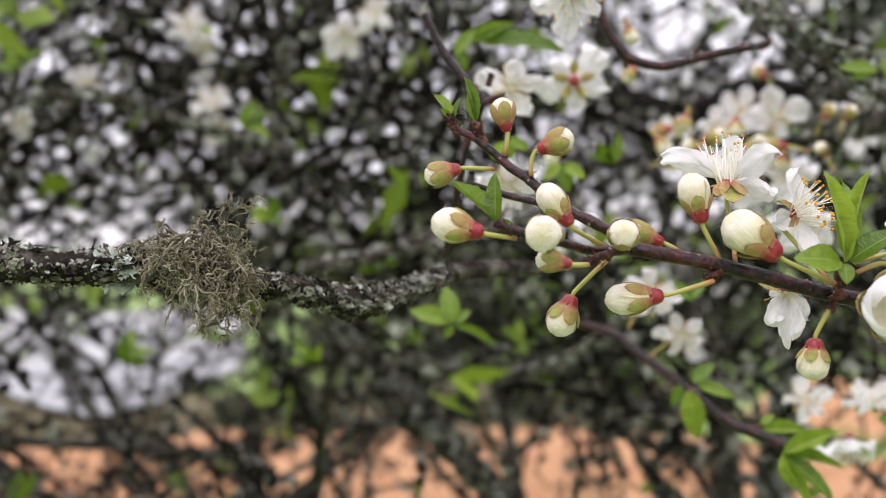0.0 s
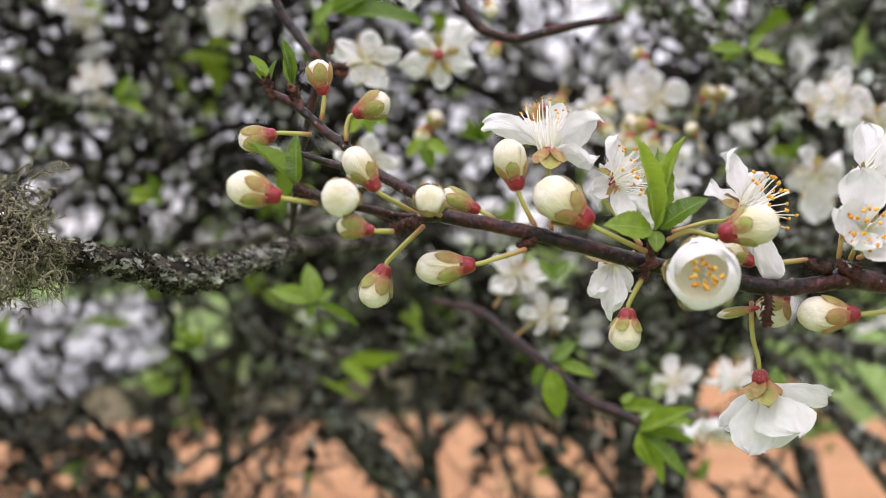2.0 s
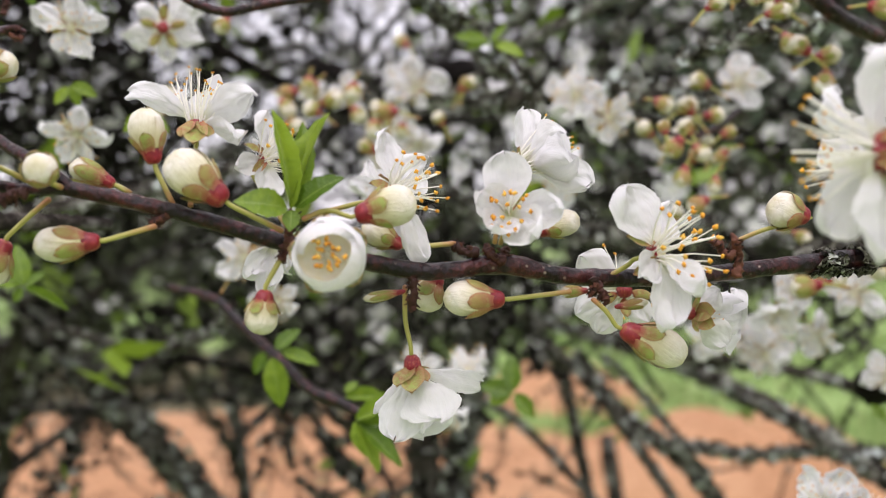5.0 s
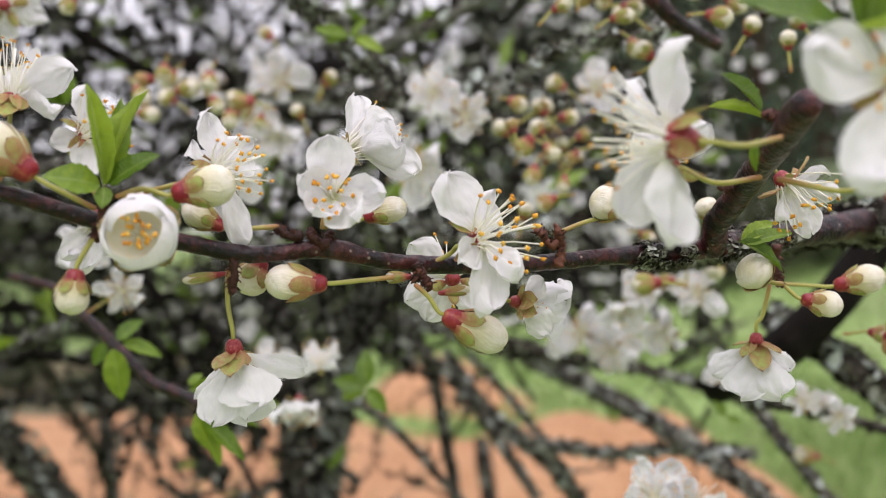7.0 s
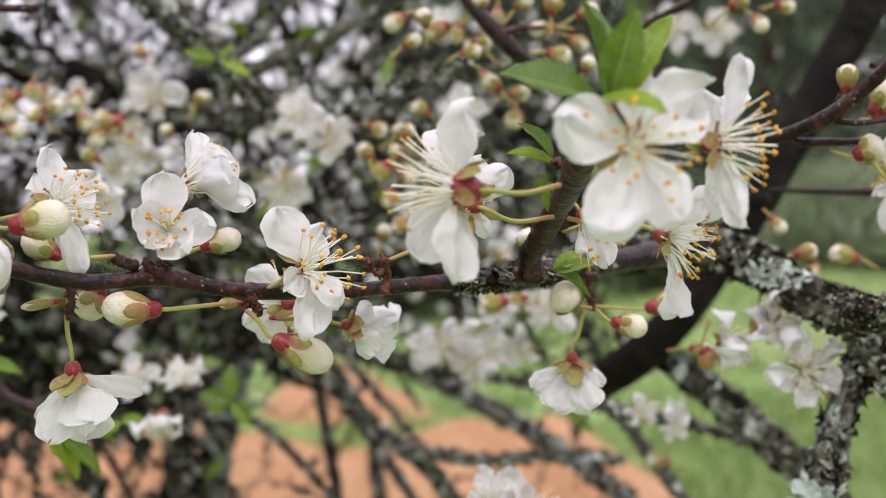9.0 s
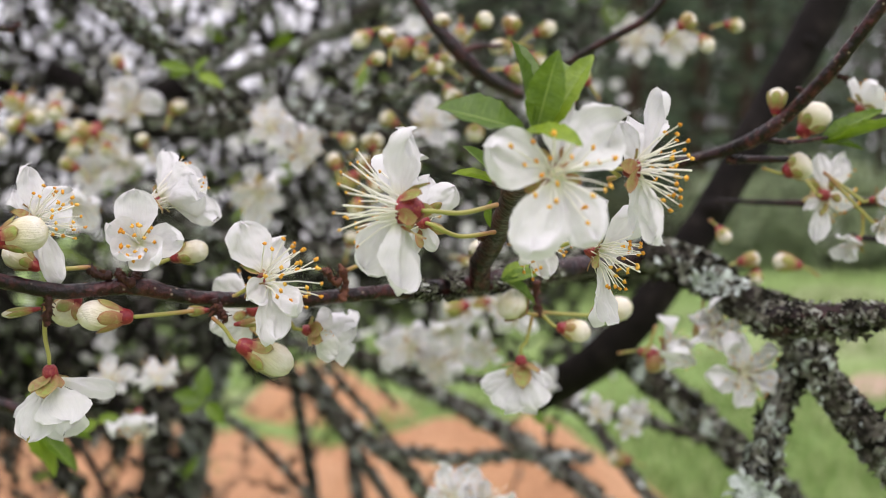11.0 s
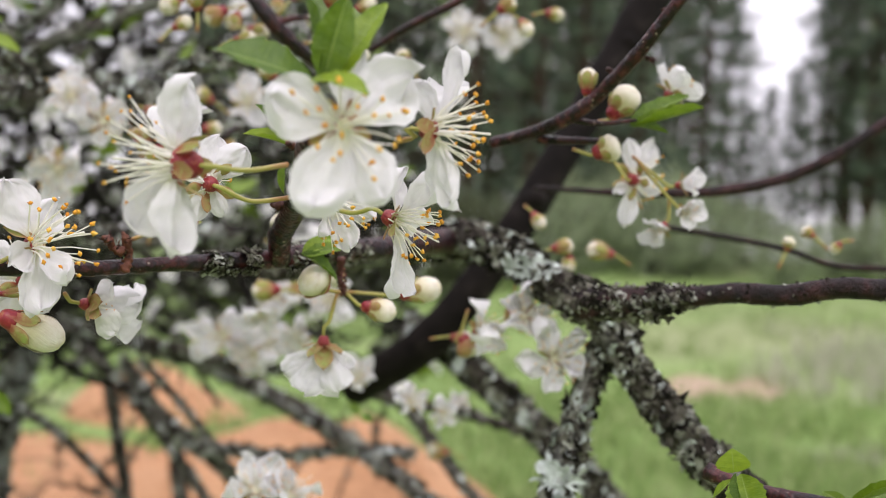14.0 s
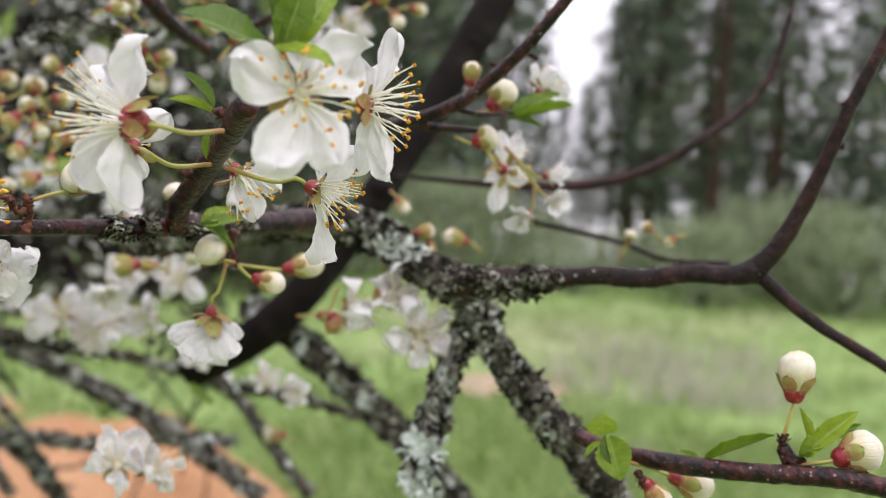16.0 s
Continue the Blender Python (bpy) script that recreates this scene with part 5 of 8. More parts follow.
bud((0.1835, 0.1980, 1.4989), (0.1749, 0.1990, 1.5009), 0.0074, 1, stem=((0.1698, 0.2030, 1.4934), (0.1754, 0.2009, 1.4961)), seed=141)
bud((0.2123, 0.2084, 1.4980), (0.2094, 0.2095, 1.5031), 0.0055, 0, stem=((0.2135, 0.2080, 1.4930),), seed=142)
bud((0.2166, 0.1940, 1.4850), (0.2100, 0.1920, 1.4882), 0.0081, 0, stem=((0.2199, 0.1921, 1.4844),), seed=143)
bud((0.2301, 0.1980, 1.4809), (0.2380, 0.1934, 1.4794), 0.0060, 0, stem=((0.2252, 0.2008, 1.4851),), seed=144)
bud((0.2481, 0.2080, 1.4839), (0.2582, 0.2021, 1.4871), 0.0069, 0, stem=((0.2323, 0.2125, 1.4839),), seed=145)
bud((0.0990, 0.2000, 1.4825), (0.0915, 0.2027, 1.4807), 0.0019, 2, seed=146, label="slim green leaf bud in brown scales")
bud((0.1349, 0.1970, 1.4832), (0.1299, 0.1988, 1.4827), 0.0022, 2, seed=147, label="slim green leaf bud in brown scales")
bud((0.1408, 0.1970, 1.4800), (0.1468, 0.1948, 1.4812), 0.0020, 2, seed=148, label="slim green leaf bud in brown scales")
blossom((0.0601, 0.2155, 1.5143), (0.0448, 0.2283, 0.9726), spin=10, size=0.0113, opened=72, cup=1, stamens=2, seed=149, stem=((0.0591, 0.2054, 1.4976), (0.0599, 0.2114, 1.5056)), face=(0.1131, 0.7223, 0.6822),
    tips=(((0.0470, 0.2175, 1.5200), 0.55, 1), ((0.0550, 0.2224, 1.5196), 0.55, 1), ((0.0710, 0.2161, 1.5205), 0.75, 0), ((0.0682, 0.2083, 1.5114), 0.6, 0), ((0.0627, 0.2264, 1.5215), 0.8, 1),), seps=((0.0569, 0.2099, 1.5111), (0.0622, 0.2091, 1.5113), (0.0594, 0.2075, 1.5098), (0.0597, 0.2247, 1.5139), (0.0621, 0.2243, 1.5140),))
blossom((0.0733, 0.2103, 1.5073), (0.8041, -0.4303, 0.4102), spin=20, size=0.0093, opened=72, cup=1, stamens=1, seed=150, stem=((0.0766, 0.2036, 1.4945),), face=(0.4707, -0.8345, 0.2864),
    tips=(((0.0726, 0.2105, 1.5167), 0.6, 0), ((0.0673, 0.2081, 1.5051), 0.75, 1), ((0.0729, 0.2052, 1.4994), 0.7, 1), ((0.0790, 0.2176, 1.5109), 0.7, 1), ((0.0717, 0.2167, 1.5107), 0.7, 1),))
blossom((0.0977, 0.2040, 1.5013), (0.7656, -0.5140, 0.3869), spin=40, size=0.0108, opened=80, cup=1, stamens=1, seed=151, stem=((0.0844, 0.2088, 1.4972), (0.0909, 0.2065, 1.4992)), face=(0.3476, -0.8956, 0.2776),
    tips=(((0.0944, 0.2053, 1.5133), 0.62, 0), ((0.0927, 0.2123, 1.5065), 0.6, 0), ((0.1032, 0.1998, 1.4885), 0.42, 0), ((0.1002, 0.2083, 1.4924), 0.6, 0), ((0.1047, 0.2143, 1.5078), 0.7, 0),))
blossom((0.1182, 0.1960, 1.4976), (-0.3066, -0.9428, 0.1311), spin=92, size=0.0086, opened=56, cup=2, stamens=4, seed=152, stem=((0.1184, 0.2023, 1.4918),), reach=0.0086, face=(-0.3234, -0.9432, 0.0760),
    tips=(((0.1163, 0.1947, 1.5096), 0.8, 2), ((0.1107, 0.1924, 1.5016), 0.85, 2), ((0.1129, 0.1883, 1.4942), 0.8, 2), ((0.1205, 0.1856, 1.4937), 0.85, 2), ((0.1260, 0.1878, 1.4993), 0.7, 2),))
blossom((0.1245, 0.2080, 1.5081), (0.8452, -0.0068, 0.5344), spin=200, size=0.0097, opened=62, cup=2, stamens=2, seed=153, stem=((0.1195, 0.2097, 1.4919),), reach=0.0124, face=(0.7748, 0.5154, 0.3661),
    tips=(((0.1259, 0.2118, 1.5200), 0.62, 1), ((0.1301, 0.1996, 1.5138), 1.0, 2), ((0.1367, 0.2003, 1.5049), 0.55, 1), ((0.1315, 0.1980, 1.5084), 0.95, 2), ((0.1357, 0.2146, 1.5147), 0.8, 2),), seps=((0.1232, 0.2064, 1.5118), (0.1236, 0.1998, 1.5053), (0.1266, 0.2179, 1.5095), (0.1278, 0.2110, 1.5053), (0.1253, 0.2162, 1.5112),))
blossom((0.1459, 0.1880, 1.4911), (0.5756, -0.7736, 0.2650), spin=30, size=0.0133, opened=84, cup=0, stamens=1, seed=154, stem=((0.1366, 0.1998, 1.4840), (0.1429, 0.1976, 1.4879)), face=(0.1909, -0.9665, 0.1714),
    tips=(((0.1381, 0.1888, 1.5035), 0.78, 0), ((0.1397, 0.1838, 1.4869), 0.85, 1), ((0.1456, 0.1816, 1.4773), 0.58, 0), ((0.1499, 0.1780, 1.4847), 0.56, 0), ((0.1502, 0.1950, 1.5001), 0.7, 0),))
blossom((0.1499, 0.2140, 1.4823), (0.1441, 0.9873, -0.0673), spin=10, size=0.0111, opened=80, cup=0, stamens=0, seed=155, face=(0.2338, 0.9714, -0.0407),
    tips=(((0.1406, 0.2174, 1.4890), 0.8, 1), ((0.1404, 0.2174, 1.4772), 0.7, 1), ((0.1452, 0.2157, 1.4727), 0.7, 1), ((0.1555, 0.2119, 1.4759), 0.7, 1), ((0.1531, 0.2129, 1.4891), 0.8, 1),))
blossom((0.1027, 0.2080, 1.4666), (0.1370, 0.0305, -0.9901), spin=60, size=0.0115, opened=46, cup=2, stamens=2, seed=156, stem=((0.1008, 0.2085, 1.4831), (0.1010, 0.2084, 1.4762)), reach=0.0076, face=(0.1910, 0.6236, -0.7580),
    tips=(((0.0981, 0.2024, 1.4535), 0.66, 2), ((0.1061, 0.1973, 1.4580), 0.9, 2), ((0.1171, 0.2079, 1.4646), 0.42, 1), ((0.0970, 0.2138, 1.4566), 0.6, 2), ((0.1083, 0.2192, 1.4532), 0.8, 2),), seps=((0.0977, 0.2006, 1.4639), (0.1003, 0.1972, 1.4631), (0.1047, 0.2016, 1.4648), (0.1004, 0.2124, 1.4648), (0.1074, 0.2154, 1.4643),))
blossom((0.1627, 0.2060, 1.4780), (0.9910, -0.0174, -0.1330), spin=0, size=0.0095, opened=45, cup=2, stamens=2, seed=157, stem=((0.1564, 0.2040, 1.4805),), reach=0.0061, face=(0.8611, 0.4996, -0.0942),
    tips=(((0.1664, 0.2026, 1.4834), 0.85, 2), ((0.1748, 0.2058, 1.4788), 0.85, 2), ((0.1680, 0.2019, 1.4717), 0.85, 2), ((0.1774, 0.2134, 1.4741), 0.85, 2), ((0.1759, 0.2140, 1.4817), 0.85, 2),), seps=((0.1620, 0.2020, 1.4822), (0.1626, 0.1965, 1.4796), (0.1626, 0.1964, 1.4763), (0.1618, 0.2020, 1.4744), (0.1691, 0.2122, 1.4777),))
cup_blossom((0.0833, 0.1885, 1.4894), (-0.2033, -0.9786, 0.0311), 0.0121, 0.0100, [(0.0799, 0.2027, 1.4901)], 5)
blossom((0.1548, 0.1380, 1.5067), (-0.7026, 0.7116, 0.0003), spin=90, size=0.0140, opened=84, cup=0, stamens=5, seed=158, stem=((0.1762, 0.1395, 1.5092), (0.1666, 0.1358, 1.5069)), face=(-0.2111, 0.9775, 0.0028),
    tips=(((0.1555, 0.1375, 1.5220), 0.7, 0), ((0.1622, 0.1475, 1.5164), 0.7, 0), ((0.1489, 0.1415, 1.4954), 0.88, 0), ((0.1541, 0.1338, 1.4915), 0.6, 0), ((0.1581, 0.1545, 1.5164), 0.6, 0),), calyx=1.3, seps=((0.1585, 0.1340, 1.5122), (0.1583, 0.1338, 1.5012), (0.1616, 0.1376, 1.5070), (0.1548, 0.1308, 1.5050), (0.1560, 0.1318, 1.5100),))
blossom((0.1720, 0.1650, 1.5058), (-0.0255, 0.9891, 0.1453), spin=20, size=0.0107, opened=72, cup=1, stamens=1, seed=159, stem=((0.1860, 0.1569, 1.5043), (0.1794, 0.1608, 1.5030)), face=(0.2160, 0.9726, 0.0862),
    tips=(((0.1778, 0.1616, 1.5138), 0.7, 1), ((0.1752, 0.1632, 1.4998), 0.6, 1), ((0.1701, 0.1661, 1.4981), 0.6, 1), ((0.1681, 0.1718, 1.5114), 0.7, 1), ((0.1744, 0.1682, 1.5161), 0.7, 1),))
blossom((0.1708, 0.1100, 1.5134), (-0.1724, -0.9844, 0.0343), spin=100, size=0.0112, opened=78, cup=0, stamens=0, seed=160, face=(-0.3224, -0.9465, 0.0172),
    tips=(((0.1582, 0.1126, 1.5161), 0.84, 0), ((0.1649, 0.1065, 1.4996), 0.7, 0), ((0.1764, 0.1045, 1.5026), 0.74, 0), ((0.1836, 0.1118, 1.5243), 0.74, 0), ((0.1762, 0.1160, 1.5268), 0.7, 0),))
blossom((0.1947, 0.1193, 1.5167), (0.9213, -0.3874, 0.0336), spin=15, size=0.0122, opened=82, cup=0, stamens=1, seed=161, stem=((0.1910, 0.1237, 1.5148), (0.1916, 0.1210, 1.5153)), face=(0.9738, 0.2256, 0.0276),
    tips=(((0.1983, 0.1171, 1.5312), 0.34, 0), ((0.1929, 0.1225, 1.5258), 0.66, 0), ((0.1964, 0.1149, 1.5028), 0.42, 0), ((0.1992, 0.1260, 1.5046), 0.55, 0), ((0.2036, 0.1302, 1.5274), 0.7, 0),), seps=((0.1883, 0.1137, 1.5128), (0.1889, 0.1168, 1.5169), (0.1927, 0.1169, 1.5205), (0.1991, 0.1260, 1.5143), (0.1994, 0.1269, 1.5198),))
blossom((0.1999, 0.1384, 1.5010), (0.7225, -0.5672, -0.3953), spin=40, size=0.0114, opened=66, cup=1, stamens=1, seed=162, stem=((0.1890, 0.1562, 1.5042), (0.1942, 0.1463, 1.5020)), face=(0.2376, -0.9261, -0.2932),
    tips=(((0.2008, 0.1356, 1.4862), 0.34, 0), ((0.2059, 0.1337, 1.5104), 0.7, 0), ((0.2114, 0.1433, 1.5021), 0.6, 0), ((0.2018, 0.1419, 1.5120), 0.62, 0),), seps=((0.1962, 0.1325, 1.4978), (0.1972, 0.1377, 1.4968), (0.1973, 0.1330, 1.5036), (0.2043, 0.1451, 1.5035), (0.2049, 0.1447, 1.4988),))
blossom((0.2063, 0.1754, 1.5051), (0.5618, -0.3864, -0.7315), spin=0, size=0.0120, opened=60, cup=1, stamens=1, seed=163, stem=((0.2019, 0.1779, 1.5071),), face=(0.1236, -0.8202, -0.5585),
    tips=(((0.2152, 0.1703, 1.5030), 0.55, 0), ((0.2099, 0.1711, 1.4950), 0.6, 0), ((0.2032, 0.1726, 1.4973), 0.6, 0), ((0.2161, 0.1767, 1.5085), 0.6, 0),))
blossom((0.2241, 0.2060, 1.4697), (0.0746, 0.0213, -0.9970), spin=0, size=0.0107, opened=49, cup=2, stamens=2, seed=164, stem=((0.2262, 0.2047, 1.4837), (0.2250, 0.2055, 1.4759)), reach=0.0070, face=(0.3610, 0.5446, -0.7570),
    tips=(((0.2148, 0.2091, 1.4618), 0.75, 2), ((0.2169, 0.1998, 1.4580), 0.8, 2), ((0.2238, 0.1958, 1.4590), 0.8, 2), ((0.2304, 0.2001, 1.4646), 0.75, 2), ((0.2291, 0.2124, 1.4580), 0.8, 2),), seps=((0.2176, 0.2028, 1.4665), (0.2198, 0.1969, 1.4637), (0.2258, 0.1981, 1.4682), (0.2186, 0.2080, 1.4689), (0.2309, 0.2113, 1.4685),))
leaf_cluster((0.0766, 0.1940, 1.4975), [((0.0766, 0.1940, 1.4975), (0.0738, 0.1926, 1.5151), (0.3351, -0.9380, -0.0892), 0.26, 1),
    ((0.0772, 0.1940, 1.4979), (0.0819, 0.1975, 1.5164), (-0.7736, -0.6254, -0.1016), 0.22, 1),
    ((0.0772, 0.1940, 1.4979), (0.0797, 0.2009, 1.5145), (0.1765, -0.9801, -0.0912), 0.26, 0),
    ((0.0776, 0.1939, 1.4977), (0.0835, 0.1891, 1.5041), (-0.3208, -0.6958, 0.6426), 0.58, 2),
    ((0.0761, 0.1941, 1.4975), (0.0675, 0.1903, 1.4992), (0.1900, -0.8794, 0.4365), 0.62, 2),
    ((0.0768, 0.1940, 1.4972), (0.0764, 0.1920, 1.4935), (-0.1435, -0.9821, 0.1219), 0.8, 0)])
leaf_cluster((0.0104, 0.1942, 1.5052), [((0.0104, 0.1942, 1.5052), (0.0006, 0.1957, 1.5127), (0.3364, -0.5727, 0.7475), 0.34, 3),
    ((0.0101, 0.1942, 1.5052), (0.0097, 0.1944, 1.5147), (-0.4460, -0.8898, -0.0967), 0.42, 0),
    ((0.0109, 0.1941, 1.5052), (0.0139, 0.1937, 1.5048), (-0.0820, -0.5137, 0.8540), 0.3, 1)])
leaf_cluster((0.0020, 0.2229, 1.5284), [((0.0020, 0.2229, 1.5284), (-0.0017, 0.2235, 1.5346), (0.5214, -0.8228, 0.2261), 0.42, 1),
    ((0.0024, 0.2229, 1.5286), (0.0035, 0.2228, 1.5332), (-0.6336, -0.7439, 0.2124), 0.42, 0),
    ((0.0015, 0.2230, 1.5289), (-0.0004, 0.2213, 1.5306), (0.0923, -0.9306, 0.3543), 0.6, 1),
    ((0.0070, 0.2222, 1.5278), (0.0053, 0.2226, 1.5381), (0.4027, -0.9152, 0.0144), 0.3, 1),
    ((0.0074, 0.2221, 1.5278), (0.0066, 0.2244, 1.5359), (-0.6463, -0.7631, 0.0051), 0.34, 3)])
leaf_cluster((0.2085, 0.1930, 1.4933), [((0.2085, 0.1930, 1.4933), (0.2171, 0.1877, 1.4883), (-0.2158, -0.4793, 0.8507), 0.38, 1),
    ((0.2093, 0.1927, 1.4928), (0.2193, 0.1891, 1.4963), (-0.4789, -0.6105, 0.6308), 0.4, 0),
    ((0.2089, 0.1929, 1.4937), (0.2181, 0.1938, 1.4984), (-0.2114, -0.8167, 0.5370), 0.4, 0)])
leaf_cluster((0.1674, 0.1150, 1.5206), [((0.1674, 0.1150, 1.5206), (0.1519, 0.1193, 1.5245), (-0.2586, -0.5723, 0.7782), 0.62, 0),
    ((0.1678, 0.1148, 1.5207), (0.1691, 0.1208, 1.5387), (0.4719, -0.8794, -0.0621), 0.34, 1),
    ((0.1688, 0.1142, 1.5209), (0.1691, 0.1093, 1.5339), (-0.5784, -0.8077, -0.1142), 0.5, 0),
    ((0.1702, 0.1134, 1.5208), (0.1773, 0.1115, 1.5352), (-0.8715, -0.4706, -0.1377), 0.4, 0),
    ((0.1683, 0.1145, 1.5207), (0.1799, 0.1216, 1.5370), (0.0356, -0.9991, 0.0247), 0.3, 1),
    ((0.1670, 0.1152, 1.5201), (0.1677, 0.1009, 1.5207), (-0.3620, -0.5466, 0.7551), 0.4, 2)])
leaf_cluster((0.1843, 0.1550, 1.5145), [((0.1843, 0.1550, 1.5145), (0.1763, 0.1596, 1.5173), (-0.2132, -0.4900, 0.8453), 0.32, 1),
    ((0.1839, 0.1552, 1.5157), (0.1783, 0.1584, 1.5230), (0.0672, -0.8925, 0.4460), 0.4, 1),
    ((0.1838, 0.1553, 1.5110), (0.1834, 0.1555, 1.5051), (-0.8819, -0.4658, 0.0728), 0.4, 1)])

# ---- the crusted limb with the beard lichen ----
crusted = branch_thing("crusted_branch", "grey plum branch crusted with leafy lichen", (-0.0631, 0.2339, 1.4956))
wood_in(crusted, "limb", [(-0.1072, 0.2317, 1.4975, 0.00375), (-0.0872, 0.2314, 1.4956, 0.00350), (-0.0751, 0.2321, 1.4959, 0.00352), (-0.0631, 0.2339, 1.4956, 0.00368), (-0.0515, 0.2377, 1.4932, 0.00322), (-0.0397, 0.2435, 1.4912, 0.00265), (-0.0302, 0.2503, 1.4888, 0.00300), (-0.0204, 0.2601, 1.4859, 0.00369), (-0.0100, 0.2750, 1.4886, 0.00270), (0.0017, 0.2948, 1.4929, 0.00274), (0.0186, 0.3145, 1.4941, 0.00241), (0.0340, 0.3342, 1.4938, 0.00202)], mat="old_bark", seg=14, rough=0.28, freq=330)
lichen_on(crusted, [(-0.1072, 0.2317, 1.4975, 0.00375), (-0.0872, 0.2314, 1.4956, 0.00350), (-0.0751, 0.2321, 1.4959, 0.00352), (-0.0631, 0.2339, 1.4956, 0.00368), (-0.0515, 0.2377, 1.4932, 0.00322), (-0.0397, 0.2435, 1.4912, 0.00265), (-0.0302, 0.2503, 1.4888, 0.00300), (-0.0204, 0.2601, 1.4859, 0.00369), (-0.0100, 0.2750, 1.4886, 0.00270), (0.0017, 0.2948, 1.4929, 0.00274)], 1100, 0.0022, 11)
lichen_on(crusted, [(-0.0751, 0.2321, 1.4959, 0.00352), (-0.0631, 0.2339, 1.4956, 0.00368)], 60, 0.0046, 12)
lichen_on(crusted, [(-0.0302, 0.2503, 1.4888, 0.00300), (-0.0204, 0.2601, 1.4859, 0.00369), (-0.0100, 0.2750, 1.4886, 0.00270)], 420, 0.0026, 13)
rosettes_on(crusted, [(-0.1072, 0.2317, 1.4975, 0.00375), (-0.0751, 0.2321, 1.4959, 0.00352), (-0.0515, 0.2377, 1.4932, 0.00322), (-0.0302, 0.2503, 1.4888, 0.00300), (-0.0100, 0.2750, 1.4886, 0.00270)], 70, 0.0026, 14)
rosettes_on(crusted, [(-0.0751, 0.2321, 1.4959, 0.00352), (-0.0651, 0.2336, 1.4957, 0.00368)], 5, 0.0045, 15, "lichen_pale")
beard_lichen((-0.0524, 0.2257, 1.4976), 0.014, 0.024, 46, 4, (0.8622, -0.0167, -0.5063))

# ---- the old fork ----
fork = branch_thing("old_fork", "old forked plum limb thick with grey-green lichen", (0.3176, 0.1978, 1.4827))
wood_in(fork, "limb", [(0.2655, 0.3258, 1.4871, 0.00556), (0.2819, 0.2817, 1.4955, 0.00576), (0.2915, 0.2473, 1.5013, 0.00595), (0.3001, 0.2309, 1.5002, 0.00559), (0.3082, 0.2147, 1.4902, 0.00560), (0.3184, 0.1973, 1.4827, 0.00613)], mat="old_bark", seg=16, step=0.002, rough=0.3, freq=190)
wood_in(fork, "limb", [(0.3176, 0.1978, 1.4827, 0.00543), (0.3212, 0.1923, 1.4710, 0.00486), (0.3278, 0.1863, 1.4596, 0.00500), (0.3348, 0.1765, 1.4473, 0.00560), (0.3444, 0.1653, 1.4331, 0.00517), (0.3507, 0.1560, 1.4209, 0.00508), (0.3807, 0.1460, 1.3009, 0.01250), (0.4507, 0.1760, 0.9209, 0.02000), (0.4907, 0.2060, 0.6000, 0.03000), (0.5007, 0.2160, -0.0500, 0.04200)], mat="old_bark", seg=16, step=0.002, rough=0.3, freq=190)
wood_in(fork, "limb", [(0.3215, 0.1990, 1.4800, 0.00407), (0.3191, 0.2005, 1.4665, 0.00318), (0.3131, 0.2005, 1.4508, 0.00350), (0.3079, 0.2001, 1.4354, 0.00434), (0.3036, 0.2004, 1.4184, 0.00465)], mat="old_bark", seg=14, step=0.002, rough=0.3, freq=190)
wood_in(fork, "side_limb", [(0.2877, 0.1786, 1.4852, 0.00500), (0.2975, 0.1652, 1.4869, 0.00431), (0.3039, 0.1538, 1.4893, 0.00295), (0.3102, 0.1425, 1.4915, 0.00276), (0.3164, 0.1314, 1.4919, 0.00289), (0.3214, 0.1201, 1.4947, 0.00277), (0.3262, 0.1106, 1.4951, 0.00282), (0.3295, 0.1040, 1.4971, 0.00358)], mat="shoot", seg=14, step=0.002, rough=0.12, freq=190)
wood_in(fork, "side_limb", [(0.3290, 0.1045, 1.4967, 0.00296), (0.3305, 0.0980, 1.5061, 0.00262), (0.3300, 0.0906, 1.5208, 0.00212), (0.3274, 0.0822, 1.5399, 0.00184), (0.3273, 0.0741, 1.5585, 0.00159), (0.3261, 0.0689, 1.5708, 0.00142)], mat="shoot", seg=12, step=0.002, rough=0.12, freq=190)
wood_in(fork, "side_limb", [(0.3301, 0.1034, 1.4959, 0.00218), (0.3384, 0.0906, 1.4848, 0.00169), (0.3477, 0.0738, 1.4748, 0.00151), (0.3560, 0.0624, 1.4658, 0.00135)], mat="shoot", seg=10, step=0.002, rough=0.12, freq=190)
lichen_on(fork, [(0.2655, 0.3258, 1.4871, 0.00556), (0.2819, 0.2817, 1.4955, 0.00576), (0.2915, 0.2473, 1.5013, 0.00595), (0.3001, 0.2309, 1.5002, 0.00559), (0.3082, 0.2147, 1.4902, 0.00560), (0.3184, 0.1973, 1.4827, 0.00613)], 620, 0.0044, 21, 0.3)
lichen_on(fork, [(0.3176, 0.1978, 1.4827, 0.00543), (0.3212, 0.1923, 1.4710, 0.00486), (0.3278, 0.1863, 1.4596, 0.00500), (0.3348, 0.1765, 1.4473, 0.00560), (0.3444, 0.1653, 1.4331, 0.00517), (0.3507, 0.1560, 1.4209, 0.00508)], 560, 0.0042, 22, 0.3)
lichen_on(fork, [(0.3215, 0.1990, 1.4800, 0.00407), (0.3191, 0.2005, 1.4665, 0.00318), (0.3131, 0.2005, 1.4508, 0.00350), (0.3079, 0.2001, 1.4354, 0.00434), (0.3036, 0.2004, 1.4184, 0.00465)], 430, 0.004, 23, 0.3)
lichen_on(fork, [(0.2877, 0.1786, 1.4852, 0.00500), (0.2975, 0.1652, 1.4869, 0.00431), (0.3039, 0.1538, 1.4893, 0.00295)], 200, 0.003, 24, 0.3)
